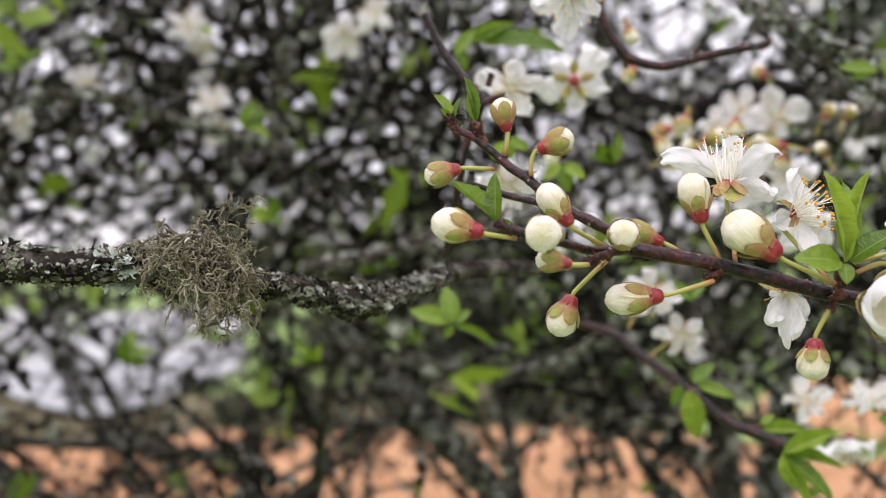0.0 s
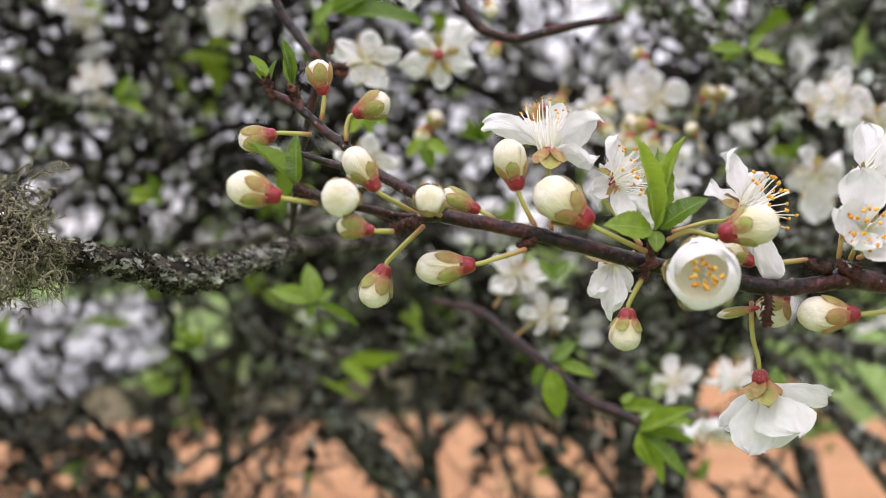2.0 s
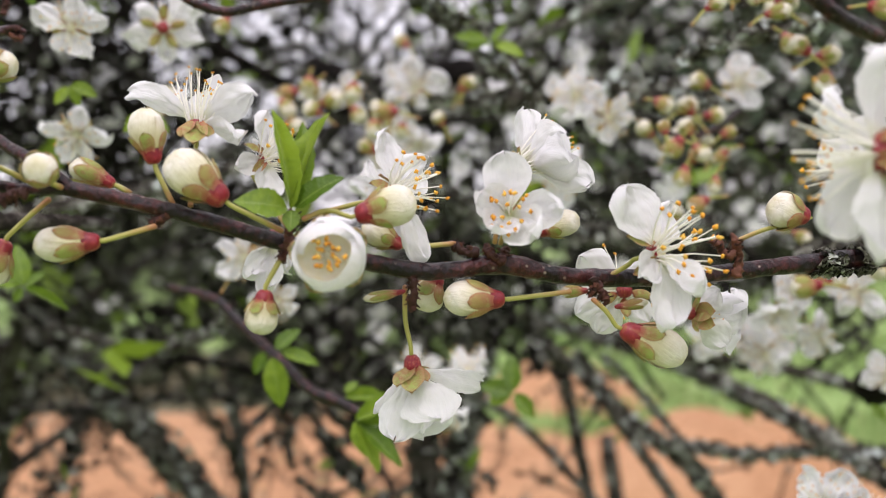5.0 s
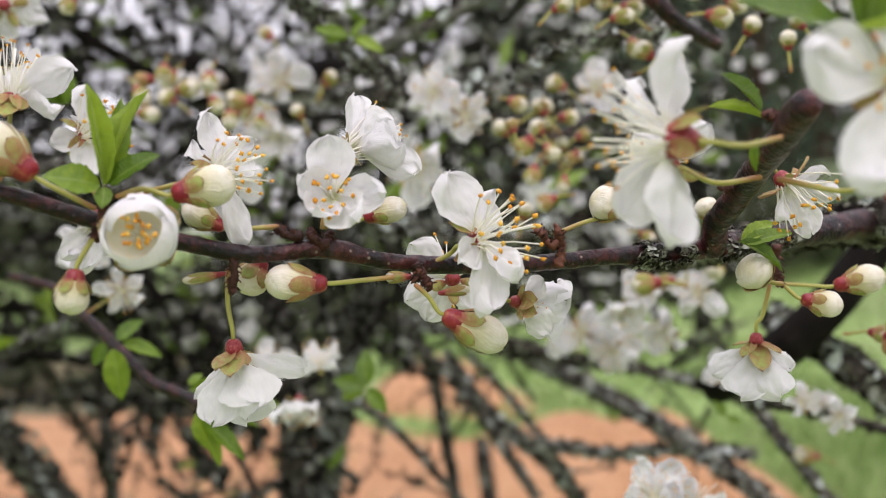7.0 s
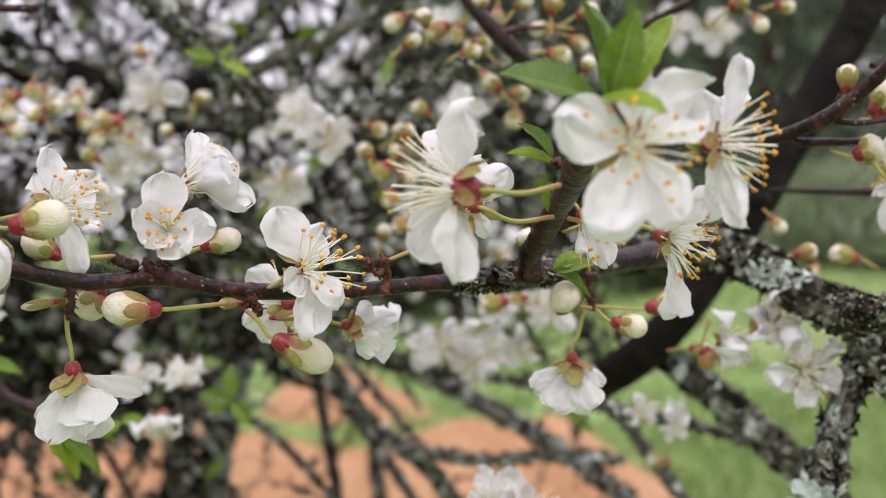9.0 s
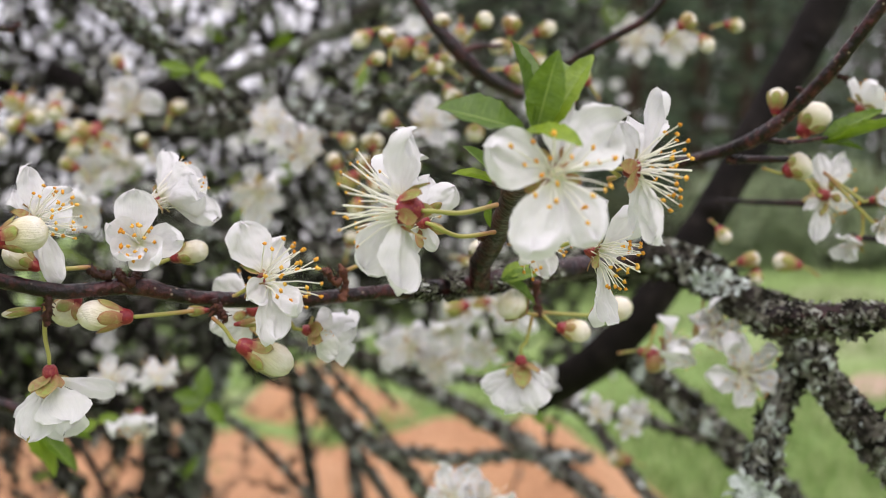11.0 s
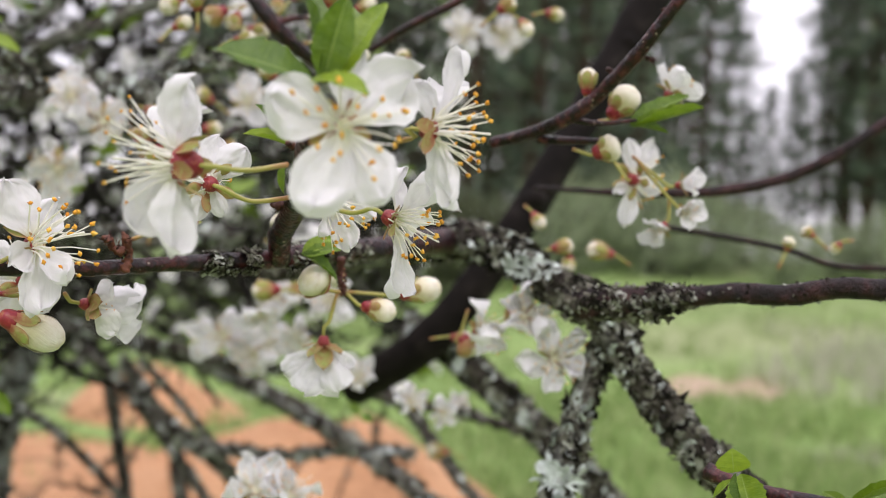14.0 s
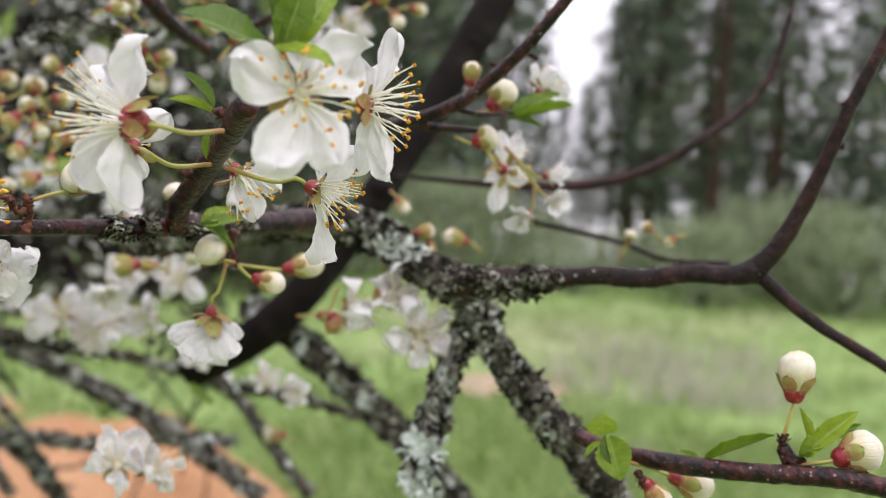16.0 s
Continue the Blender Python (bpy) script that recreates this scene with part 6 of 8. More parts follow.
lichen_on(fork, [(0.3039, 0.1538, 1.4893, 0.00295), (0.3102, 0.1425, 1.4915, 0.00276), (0.3164, 0.1314, 1.4919, 0.00289), (0.3214, 0.1201, 1.4947, 0.00277), (0.3262, 0.1106, 1.4951, 0.00282), (0.3295, 0.1040, 1.4971, 0.00358)], 60, 0.0012, 27)
lichen_on(fork, [(0.3176, 0.1978, 1.4827, 0.00543), (0.3212, 0.1923, 1.4710, 0.00486), (0.3278, 0.1863, 1.4596, 0.00500), (0.3348, 0.1765, 1.4473, 0.00560), (0.3444, 0.1653, 1.4331, 0.00517), (0.3507, 0.1560, 1.4209, 0.00508)], 40, 0.0055, 25)
lichen_on(fork, [(0.3131, 0.2005, 1.4508, 0.00350), (0.3079, 0.2001, 1.4354, 0.00434), (0.3036, 0.2004, 1.4184, 0.00465)], 26, 0.0055, 26, 1.0, "lichen_pale")
lichen_on(fork, [(0.3176, 0.1978, 1.4827, 0.00543), (0.3212, 0.1923, 1.4710, 0.00486), (0.3278, 0.1863, 1.4596, 0.00500), (0.3348, 0.1765, 1.4473, 0.00560), (0.3444, 0.1653, 1.4331, 0.00517)], 26, 0.0038, 28, 1.0, "lichen_pale")
lichen_on(fork, [(0.2915, 0.2473, 1.5013, 0.00595), (0.3001, 0.2309, 1.5002, 0.00559), (0.3082, 0.2147, 1.4902, 0.00560)], 14, 0.0045, 29, 1.0, "lichen_pale")
lichen_on(fork, [(0.3215, 0.1990, 1.4800, 0.00407), (0.3191, 0.2005, 1.4665, 0.00318), (0.3131, 0.2005, 1.4508, 0.00350)], 16, 0.0035, 33, 1.0, "lichen_pale")
FORK_TOP = [(0.2915, 0.2473, 1.5013, 0.00595), (0.3001, 0.2309, 1.5002, 0.00559), (0.3082, 0.2147, 1.4902, 0.00560), (0.3184, 0.1973, 1.4827, 0.00613)]
FORK_LEG = [(0.3176, 0.1978, 1.4827, 0.00543), (0.3278, 0.1863, 1.4596, 0.00500), (0.3348, 0.1765, 1.4473, 0.00560), (0.3444, 0.1653, 1.4331, 0.00517), (0.3507, 0.1560, 1.4209, 0.00508)]
FORK_STRUT = [(0.3191, 0.2005, 1.4665, 0.00318), (0.3131, 0.2005, 1.4508, 0.00350), (0.3079, 0.2001, 1.4354, 0.00434), (0.3036, 0.2004, 1.4184, 0.00465)]
rosettes_on(fork, FORK_TOP, 46, 0.0052, 51)
rosettes_on(fork, FORK_LEG, 46, 0.0048, 52)
rosettes_on(fork, FORK_STRUT, 30, 0.0050, 53)
rosettes_on(fork, FORK_STRUT[2:], 7, 0.0070, 54, "lichen_pale")
rosettes_on(fork, FORK_TOP, 5, 0.0050, 55, "lichen_pale")
rosettes_on(fork, [(0.2877, 0.1786, 1.4852, 0.00500), (0.2975, 0.1652, 1.4869, 0.00431), (0.3039, 0.1538, 1.4893, 0.00295)], 18, 0.0040, 56)
spur(fork, (0.3300, 0.0971, 1.5068), (-0.7168, 0.4312, 0.5479), 0.0022, 165)
spur(fork, (0.3272, 0.0823, 1.5413), (-0.7168, 0.4312, 0.5479), 0.0022, 166)
spur(fork, (0.3302, 0.0840, 1.5315), (-0.7168, 0.4312, 0.5479), 0.0022, 167)
spur(fork, (0.3302, 0.1015, 1.5020), (-0.7168, 0.4312, 0.5479), 0.0022, 168)

# ---- bare dark limbs farther back ----
dark_limb = branch_thing("dark_limb", "smooth dark brown plum limb rising steeply", (0.4231, 0.3547, 1.5332))
wood_in(dark_limb, "limb", [(0.5017, 0.3501, 1.6782, 0.01183), (0.4882, 0.3492, 1.6466, 0.01101), (0.4541, 0.3534, 1.5841, 0.00972), (0.4231, 0.3547, 1.5332, 0.00879), (0.3975, 0.3643, 1.4870, 0.00889), (0.3768, 0.3826, 1.4512, 0.00945), (0.3637, 0.4204, 1.4265, 0.00867)], mat="limb_brown", seg=16, step=0.006, rough=0.08, freq=60)
wood_in(dark_limb, "knot", [(0.4185, 0.3530, 1.5270, 0.0070), (0.4160, 0.3490, 1.5285, 0.0062), (0.4140, 0.3460, 1.5295, 0.0030)], mat="limb_brown", seg=12, step=0.002, rough=0.2, freq=120)
wood_in(dark_limb, "knot", [(0.4700, 0.3510, 1.6130, 0.0075), (0.4680, 0.3460, 1.6150, 0.0065), (0.4660, 0.3420, 1.6165, 0.0032)], mat="limb_brown", seg=12, step=0.002, rough=0.2, freq=120)
back_twig = branch_thing("plum_twig", "thin red-brown plum twig with knots, rising at a slant", (0.2771, 0.1768, 1.5352))
wood_in(back_twig, "twig", [(0.2750, 0.2048, 1.5298, 0.00183), (0.2770, 0.1900, 1.5322, 0.00177), (0.2771, 0.1768, 1.5352, 0.00202), (0.2802, 0.1675, 1.5416, 0.00183), (0.2801, 0.1543, 1.5510, 0.00177), (0.2812, 0.1466, 1.5592, 0.00166), (0.2830, 0.1383, 1.5699, 0.00156)])
wood_in(back_twig, "twig", [(0.2784, 0.1889, 1.5303, 0.00129), (0.2847, 0.1771, 1.5301, 0.00095), (0.2920, 0.1710, 1.5309, 0.00063)])
wood_in(back_twig, "twig", [(0.2771, 0.1768, 1.5352, 0.00093), (0.2838, 0.1712, 1.5344, 0.00078), (0.2930, 0.1661, 1.5362, 0.00047)])
spur(back_twig, (0.2826, 0.1535, 1.5497), (0.3939, -0.8512, -0.3469), 0.0022, 169)
spur(back_twig, (0.2814, 0.1663, 1.5479), (0.3939, -0.8512, -0.3469), 0.0022, 170)
spur(back_twig, (0.2805, 0.1472, 1.5606), (0.3939, -0.8512, -0.3469), 0.0022, 171)
spur(back_twig, (0.2776, 0.1869, 1.5301), (0.3939, -0.8512, -0.3469), 0.0022, 172)
bud((0.2794, 0.1721, 1.5415), (0.2796, 0.1717, 1.5489), 0.0047, 2, stem=((0.2790, 0.1725, 1.5387),), seed=173)
bud((0.2868, 0.1754, 1.5266), (0.2923, 0.1708, 1.5299), 0.0074, 0, stem=((0.2825, 0.1790, 1.5277),), seed=174)
bud((0.2897, 0.1728, 1.5370), (0.2945, 0.1685, 1.5455), 0.0080, 0, stem=((0.2873, 0.1748, 1.5358),), seed=175)
blossom((0.3170, 0.1699, 1.5213), (0.3601, -0.9050, 0.2266), spin=15, size=0.0073, opened=30, cup=2, stamens=2, seed=176, stem=((0.3059, 0.1790, 1.5285),), group="plum blossoms farther back", reach=0.0050)
blossom((0.3144, 0.1658, 1.5137), (-0.3048, -0.9416, -0.1429), spin=40, size=0.0062, opened=34, cup=2, stamens=2, seed=177, stem=((0.3036, 0.1745, 1.5264),), group="plum blossoms farther back", reach=0.0049)
blossom((0.3213, 0.1797, 1.5094), (-0.7109, -0.0166, -0.7031), spin=40, size=0.0076, opened=36, cup=2, stamens=2, seed=178, stem=((0.3222, 0.1787, 1.5185),), group="plum blossoms farther back", reach=0.0052)
blossom((0.3119, 0.1835, 1.5224), (0.9569, 0.2899, 0.0184), spin=15, size=0.0120, opened=76, cup=0, stamens=1, seed=179, stem=((0.3041, 0.1880, 1.5308),), face=(0.8095, 0.5870, 0.0132),
    tips=(((0.3102, 0.1845, 1.5347), 0.5, 0), ((0.3197, 0.1836, 1.5346), 0.5, 0), ((0.3052, 0.1851, 1.5180), 0.5, 0), ((0.3085, 0.1832, 1.5082), 0.45, 0), ((0.3244, 0.1856, 1.5201), 0.5, 0),))
leaf_cluster((0.2933, 0.1672, 1.5344), [((0.2933, 0.1672, 1.5344), (0.3074, 0.1553, 1.5399), (-0.4064, -0.3751, 0.8332), 0.2, 3),
    ((0.2926, 0.1678, 1.5351), (0.3070, 0.1606, 1.5458), (-0.4160, -0.5876, 0.6941), 0.3, 0),
    ((0.2926, 0.1678, 1.5346), (0.3011, 0.1607, 1.5345), (-0.4064, -0.3751, 0.8332), 0.3, 1)], label="young green leaves on the slanting twig", group="leaf tufts farther back")
blossom((0.3127, 0.1727, 1.5477), (0.5740, -0.1790, 0.7990), spin=15, size=0.0087, opened=60, cup=1, stamens=1, seed=180)
low_twig = branch_thing("plum_twig", "short brown plum twig with swelling buds, low down", (0.2926, 0.1019, 1.4465))
wood_in(low_twig, "twig", [(0.2850, 0.1275, 1.4494, 0.00218), (0.2878, 0.1187, 1.4473, 0.00186), (0.2926, 0.1019, 1.4465, 0.00236), (0.2972, 0.0822, 1.4480, 0.00227), (0.3011, 0.0677, 1.4498, 0.00233), (0.3075, 0.0536, 1.4491, 0.00241)])
wood_in(low_twig, "stub", [(0.3034, 0.0764, 1.4485, 0.00260), (0.3024, 0.0773, 1.4508, 0.00230), (0.3012, 0.0785, 1.4528, 0.00190), (0.3003, 0.0793, 1.4545, 0.00170)])
spur(low_twig, (0.3003, 0.0793, 1.4543), (-0.061, 0.018, 0.998), 0.0036, 3)
spur(low_twig, (0.3009, 0.0767, 1.4515), (0.461, -0.785, 0.413), 0.0030, 4)
spur(low_twig, (0.2862, 0.1089, 1.4430), (0.3035, -0.4483, -0.8408), 0.0036, 3)
bud((0.3006, 0.0778, 1.4655), (0.3004, 0.0774, 1.4778), 0.0084, 0, stem=((0.3002, 0.0794, 1.4564), (0.3000, 0.0786, 1.4600)), seed=181)
bud((0.3033, 0.0682, 1.4535), (0.3103, 0.0603, 1.4581), 0.0090, 0, stem=((0.3014, 0.0755, 1.4510),), seed=182)
bud((0.2996, 0.1079, 1.4420), (0.3076, 0.0994, 1.4395), 0.0075, 1, stem=((0.2869, 0.1125, 1.4453), (0.2920, 0.1093, 1.4442)), seed=183)
bud((0.2873, 0.1078, 1.4417), (0.2923, 0.1028, 1.4348), 0.0055, 1, stem=((0.2860, 0.1091, 1.4436),), seed=184)
leaf_cluster((0.2828, 0.1166, 1.4509), [((0.2822, 0.1158, 1.4514), (0.2816, 0.1110, 1.4415), (-0.878, -0.477, 0.040), 0.86, 0),
    ((0.2799, 0.1153, 1.4518), (0.2783, 0.1128, 1.4452), (-0.951, 0.310, -0.010), 0.55, 1),
    ((0.2827, 0.1181, 1.4512), (0.2797, 0.1167, 1.4560), (-0.548, -0.593, -0.590), 1.35, 2),
    ((0.2818, 0.1177, 1.4496), (0.2783, 0.1202, 1.4457), (-0.795, -0.233, 0.560), 0.36, 1)], label="small round fresh leaves on the low twig")
leaf_cluster((0.2941, 0.0959, 1.4482), [((0.2945, 0.0961, 1.4484), (0.3013, 0.0818, 1.4562), (-0.637, -0.215, 0.740), 0.155, 3),
    ((0.2954, 0.0974, 1.4478), (0.2932, 0.1026, 1.4498), (-0.557, -0.734, 0.387), 0.42, 0),
    ((0.2943, 0.0971, 1.4476), (0.2971, 0.0940, 1.4503), (-0.468, -0.315, 0.826), 0.5, 2),
    ((0.2957, 0.0985, 1.4475), (0.2952, 0.1004, 1.4505), (-0.323, -0.923, 0.212), 0.5, 2)], label="long folded leaf and small leaflets along the low twig")
leaf_cluster((0.3025, 0.0756, 1.4533), [((0.3024, 0.0741, 1.4547), (0.3091, 0.0657, 1.4655), (-0.884, -0.372, 0.284), 0.36, 1),
    ((0.3062, 0.0744, 1.4554), (0.3145, 0.0667, 1.4621), (-0.737, -0.470, 0.486), 0.22, 0),
    ((0.3018, 0.0756, 1.4533), (0.3010, 0.0733, 1.4583), (-0.591, -0.786, 0.180), 0.62, 1),
    ((0.3017, 0.0750, 1.4534), (0.3019, 0.0709, 1.4563), (-0.641, -0.513, 0.571), 0.62, 2),
    ((0.3014, 0.0753, 1.4526), (0.2997, 0.0719, 1.4549), (-0.372, -0.502, 0.781), 0.7, 1),
    ((0.3067, 0.0754, 1.4550), (0.3037, 0.0782, 1.4640), (0.137, -0.959, 0.249), 0.26, 3)], label="narrow fresh leaves beside the low bud")
leafy_twig = branch_thing("plum_twig", "brown plum twig with tufts of fresh leaves", (0.0882, 0.3647, 1.4494))
wood_in(leafy_twig, "twig", [(0.0496, 0.4311, 1.4699, 0.00138), (0.0669, 0.4084, 1.4668, 0.00164), (0.0765, 0.3917, 1.4590, 0.00174), (0.0882, 0.3647, 1.4494, 0.00192), (0.0977, 0.3481, 1.4409, 0.00184), (0.1062, 0.3417, 1.4378, 0.00210), (0.1136, 0.3356, 1.4339, 0.00152), (0.1201, 0.3345, 1.4250, 0.00124)], step=0.002)
leaf_cluster((0.1107, 0.3309, 1.4333), [((0.1107, 0.3309, 1.4333), (0.1279, 0.3285, 1.4423), (-0.1136, -0.7431, 0.6595), 0.34, 1),
    ((0.1107, 0.3309, 1.4324), (0.1301, 0.3281, 1.4308), (-0.0987, -0.6344, 0.7667), 0.26, 1),
    ((0.1116, 0.3308, 1.4324), (0.1190, 0.3295, 1.4169), (0.3925, -0.8927, 0.2214), 0.36, 0),
    ((0.1107, 0.3309, 1.4333), (0.1135, 0.3304, 1.4205), (-0.6336, -0.7439, 0.2124), 0.4, 2),
    ((0.1120, 0.3307, 1.4324), (0.1252, 0.3246, 1.4201), (0.0825, -0.8441, 0.5298), 0.34, 0)], label="bright green leaf tuft at the twig end", group="leaf tufts farther back")
leaf_cluster((0.0859, 0.3549, 1.4507), [((0.0859, 0.3549, 1.4507), (0.0889, 0.3543, 1.4332), (-0.1417, -0.9633, 0.2282), 0.5, 2),
    ((0.0830, 0.3554, 1.4526), (0.0802, 0.3557, 1.4448), (0.1664, -0.9345, 0.3145), 0.6, 0),
    ((0.0888, 0.3545, 1.4527), (0.1013, 0.3527, 1.4489), (-0.1136, -0.7431, 0.6595), 0.45, 0),
    ((0.0868, 0.3548, 1.4536), (0.0945, 0.3538, 1.4605), (-0.1136, -0.7431, 0.6595), 0.6, 0),
    ((0.1100, 0.3513, 1.4393), (0.1139, 0.3508, 1.4432), (-0.1136, -0.7431, 0.6595), 0.6, 2),
    ((0.1101, 0.3513, 1.4373), (0.1255, 0.3490, 1.4384), (-0.1136, -0.7431, 0.6595), 0.4, 1)], group="leaf tufts farther back")
leaf_cluster((0.0038, 0.3772, 1.4727), [((0.0038, 0.3772, 1.4727), (0.0008, 0.3778, 1.4867), (0.0733, -0.9900, 0.1209), 0.55, 2),
    ((0.0038, 0.3772, 1.4727), (-0.0130, 0.3797, 1.4776), (0.0622, -0.8705, 0.4882), 0.45, 0),
    ((0.0044, 0.3771, 1.4717), (0.0193, 0.3718, 1.4641), (-0.1136, -0.7431, 0.6595), 0.26, 3),
    ((0.0048, 0.3771, 1.4727), (0.0097, 0.3764, 1.4778), (-0.3396, -0.8851, 0.3183), 0.6, 2),
    ((0.0038, 0.3772, 1.4717), (0.0005, 0.3776, 1.4667), (-0.1384, -0.9348, 0.3271), 0.6, 0)], label="tuft of light green leaves behind the branch", group="leaf tufts farther back")
leaf_cluster((0.0899, 0.3648, 1.4815), [((0.0899, 0.3648, 1.4815), (0.0829, 0.3659, 1.4884), (-0.1384, -0.9348, 0.3271), 0.5, 0),
    ((0.0879, 0.3651, 1.4825), (0.0938, 0.3643, 1.4885), (-0.1384, -0.9348, 0.3271), 0.6, 2)], group="leaf tufts farther back")
blossom((0.0770, 0.3768, 1.4838), (-0.0383, -0.9950, -0.0918), spin=10, size=0.0111, opened=80, cup=0, stamens=0, seed=185, stem=((0.0690, 0.3778, 1.4706),), group="plum blossoms farther back")
blossom((0.0892, 0.3799, 1.4680), (-0.1421, -0.9855, -0.0932), spin=40, size=0.0100, opened=80, cup=0, stamens=0, seed=186, stem=((0.0777, 0.3815, 1.4599),), group="plum blossoms farther back")
blossom((0.0762, 0.225, 1.491), (0.05, 0.25, -0.95), spin=40, size=0.0109, opened=60, cup=1, stamens=1, seed=187, reach=0.006, face=(-0.1, -0.95, -0.2),
    tips=(((0.0704, 0.2183, 1.484), 0.5, 0), ((0.0743, 0.216, 1.4801), 0.42, 0), ((0.079, 0.2197, 1.4851), 0.5, 0), ((0.075, 0.2321, 1.4898), 0.6, 0), ((0.0818, 0.2336, 1.4903), 0.6, 0),))
blossom((0.1481, 0.4165, 1.4371), (-0.2395, -0.7278, 0.6426), spin=40, size=0.0103, opened=80, cup=0, stamens=0, seed=188, group="plum blossoms farther back")
top_twig = branch_thing("plum_twig", "dark plum twig with clustered knots behind the tip", (0.0077, 0.2845, 1.5455))
wood_in(top_twig, "twig", [(-0.0053, 0.2887, 1.5668, 0.00108), (-0.0001, 0.2878, 1.5563, 0.00119), (0.0077, 0.2845, 1.5455, 0.00129), (0.0105, 0.2830, 1.5406, 0.00128), (0.0075, 0.2864, 1.5324, 0.00108), (0.0037, 0.2918, 1.5147, 0.00088), (0.0005, 0.3072, 1.4980, 0.00081)])
wood_in(top_twig, "twig", [(0.0105, 0.2830, 1.5406, 0.00134), (0.0144, 0.2825, 1.5418, 0.00104), (0.0178, 0.2820, 1.5413, 0.00067)])
spur(top_twig, (0.0129, 0.2827, 1.5461), (0.2457, -0.2148, 0.9453), 0.003, 189)
spur(top_twig, (0.0144, 0.2825, 1.5417), (0.9371, -0.3319, 0.1083), 0.003, 190)
spur(top_twig, (0.0093, 0.2832, 1.5431), (-0.2810, -0.2941, 0.9135), 0.003, 191)
spur(top_twig, (0.0152, 0.2824, 1.5402), (0.7805, -0.5453, -0.3057), 0.003, 192)
arched_twig = branch_thing("plum_twig", "thin arched plum twig with a knotted end", (0.0565, 0.3099, 1.5586))
wood_in(arched_twig, "twig", [(0.0465, 0.3116, 1.5752, 0.00133), (0.0515, 0.3107, 1.5653, 0.00150), (0.0565, 0.3099, 1.5586, 0.00150), (0.0664, 0.3084, 1.5554, 0.00142), (0.0763, 0.3070, 1.5575, 0.00142), (0.0862, 0.3056, 1.5596, 0.00117), (0.0974, 0.3040, 1.5613, 0.00117)])
spur(arched_twig, (0.0755, 0.3072, 1.5585), (0.4775, -0.2691, 0.8364), 0.0022, 193)
spur(arched_twig, (0.0964, 0.3042, 1.5617), (0.9020, -0.3176, 0.2926), 0.0022, 194)
spur(arched_twig, (0.0944, 0.3044, 1.5606), (0.7522, -0.5263, -0.3964), 0.0022, 195)
leaf_cluster((0.0043, 0.3580, 1.5685), [((0.0043, 0.3580, 1.5685), (0.0117, 0.3571, 1.5780), (-0.1340, -0.8991, 0.4166), 0.5, 0),
    ((0.0062, 0.3578, 1.5704), (0.0081, 0.3574, 1.5628), (-0.1340, -0.8991, 0.4166), 0.55, 2),
    ((0.0117, 0.3570, 1.5733), (0.0417, 0.3526, 1.5707), (-0.1191, -0.7841, 0.6092), 0.35, 0),
    ((0.0099, 0.3573, 1.5723), (0.0248, 0.3552, 1.5800), (-0.1340, -0.8991, 0.4166), 0.4, 1)], group="leaf tufts farther back")
leaf_cluster((0.0219, 0.3450, 1.5371), [((0.0219, 0.3450, 1.5371), (0.0292, 0.3439, 1.5344), (-0.1340, -0.8991, 0.4166), 0.6, 2),
    ((0.0210, 0.3451, 1.5362), (0.0165, 0.3457, 1.5307), (-0.1340, -0.8991, 0.4166), 0.6, 0),
    ((0.0219, 0.3450, 1.5371), (0.0238, 0.3447, 1.5307), (-0.1340, -0.8991, 0.4166), 0.6, 2)], group="leaf tufts farther back")
leaf_cluster((0.0420, 0.3622, 1.5301), [((0.0420, 0.3622, 1.5301), (0.0353, 0.3631, 1.5252), (-0.1340, -0.8991, 0.4166), 0.6, 2),
    ((0.0430, 0.3621, 1.5301), (0.0507, 0.3609, 1.5253), (-0.1340, -0.8991, 0.4166), 0.6, 0),
    ((0.0420, 0.3622, 1.5301), (0.0450, 0.3617, 1.5204), (-0.1340, -0.8991, 0.4166), 0.6, 2)], group="leaf tufts farther back")
blossom((0.0224, 0.3350, 1.5528), (-0.0383, -0.9950, -0.0918), spin=15, size=0.0107, opened=80, cup=0, stamens=0, seed=196, group="plum blossoms farther back")
blossom((0.0478, 0.3719, 1.5616), (0.0311, 0.9786, 0.2035), spin=52, size=0.0140, opened=80, cup=0, stamens=3, seed=197, group="plum blossoms farther back")
blossom((0.0224, 0.3549, 1.5223), (-0.0295, -0.9526, -0.3027), spin=17, size=0.0117, opened=80, cup=0, stamens=0, seed=198, group="plum blossoms farther back")
blossom((0.0346, 0.2800, 1.5705), (-0.1181, -0.8459, -0.5202), spin=54, size=0.0120, opened=70, cup=0, stamens=0, seed=199, group="plum blossoms farther back")
blossom((0.1245, 0.4617, 1.5545), (0.0733, -0.9900, 0.1209), spin=19, size=0.0102, opened=78, cup=0, stamens=0, seed=200, group="plum blossoms farther back")
blossom((0.1139, 0.5037, 1.5581), (-0.3626, -0.7933, 0.4891), spin=56, size=0.0100, opened=70, cup=0, stamens=0, seed=201, group="plum blossoms farther back")
blossom((0.1525, 0.4979, 1.5431), (0.2058, -0.9483, 0.2414), spin=21, size=0.0117, opened=70, cup=0, stamens=0, seed=202, group="plum blossoms farther back")
blossom((0.1746, 0.5962, 1.5810), (-0.1315, -0.8794, 0.4575), spin=58, size=0.0133, opened=80, cup=0, stamens=0, seed=203, group="plum blossoms farther back")
blossom((0.1207, 0.3404, 1.5090), (-0.0146, -0.9012, -0.4332), spin=23, size=0.0106, opened=70, cup=0, stamens=0, seed=204, group="plum blossoms farther back")
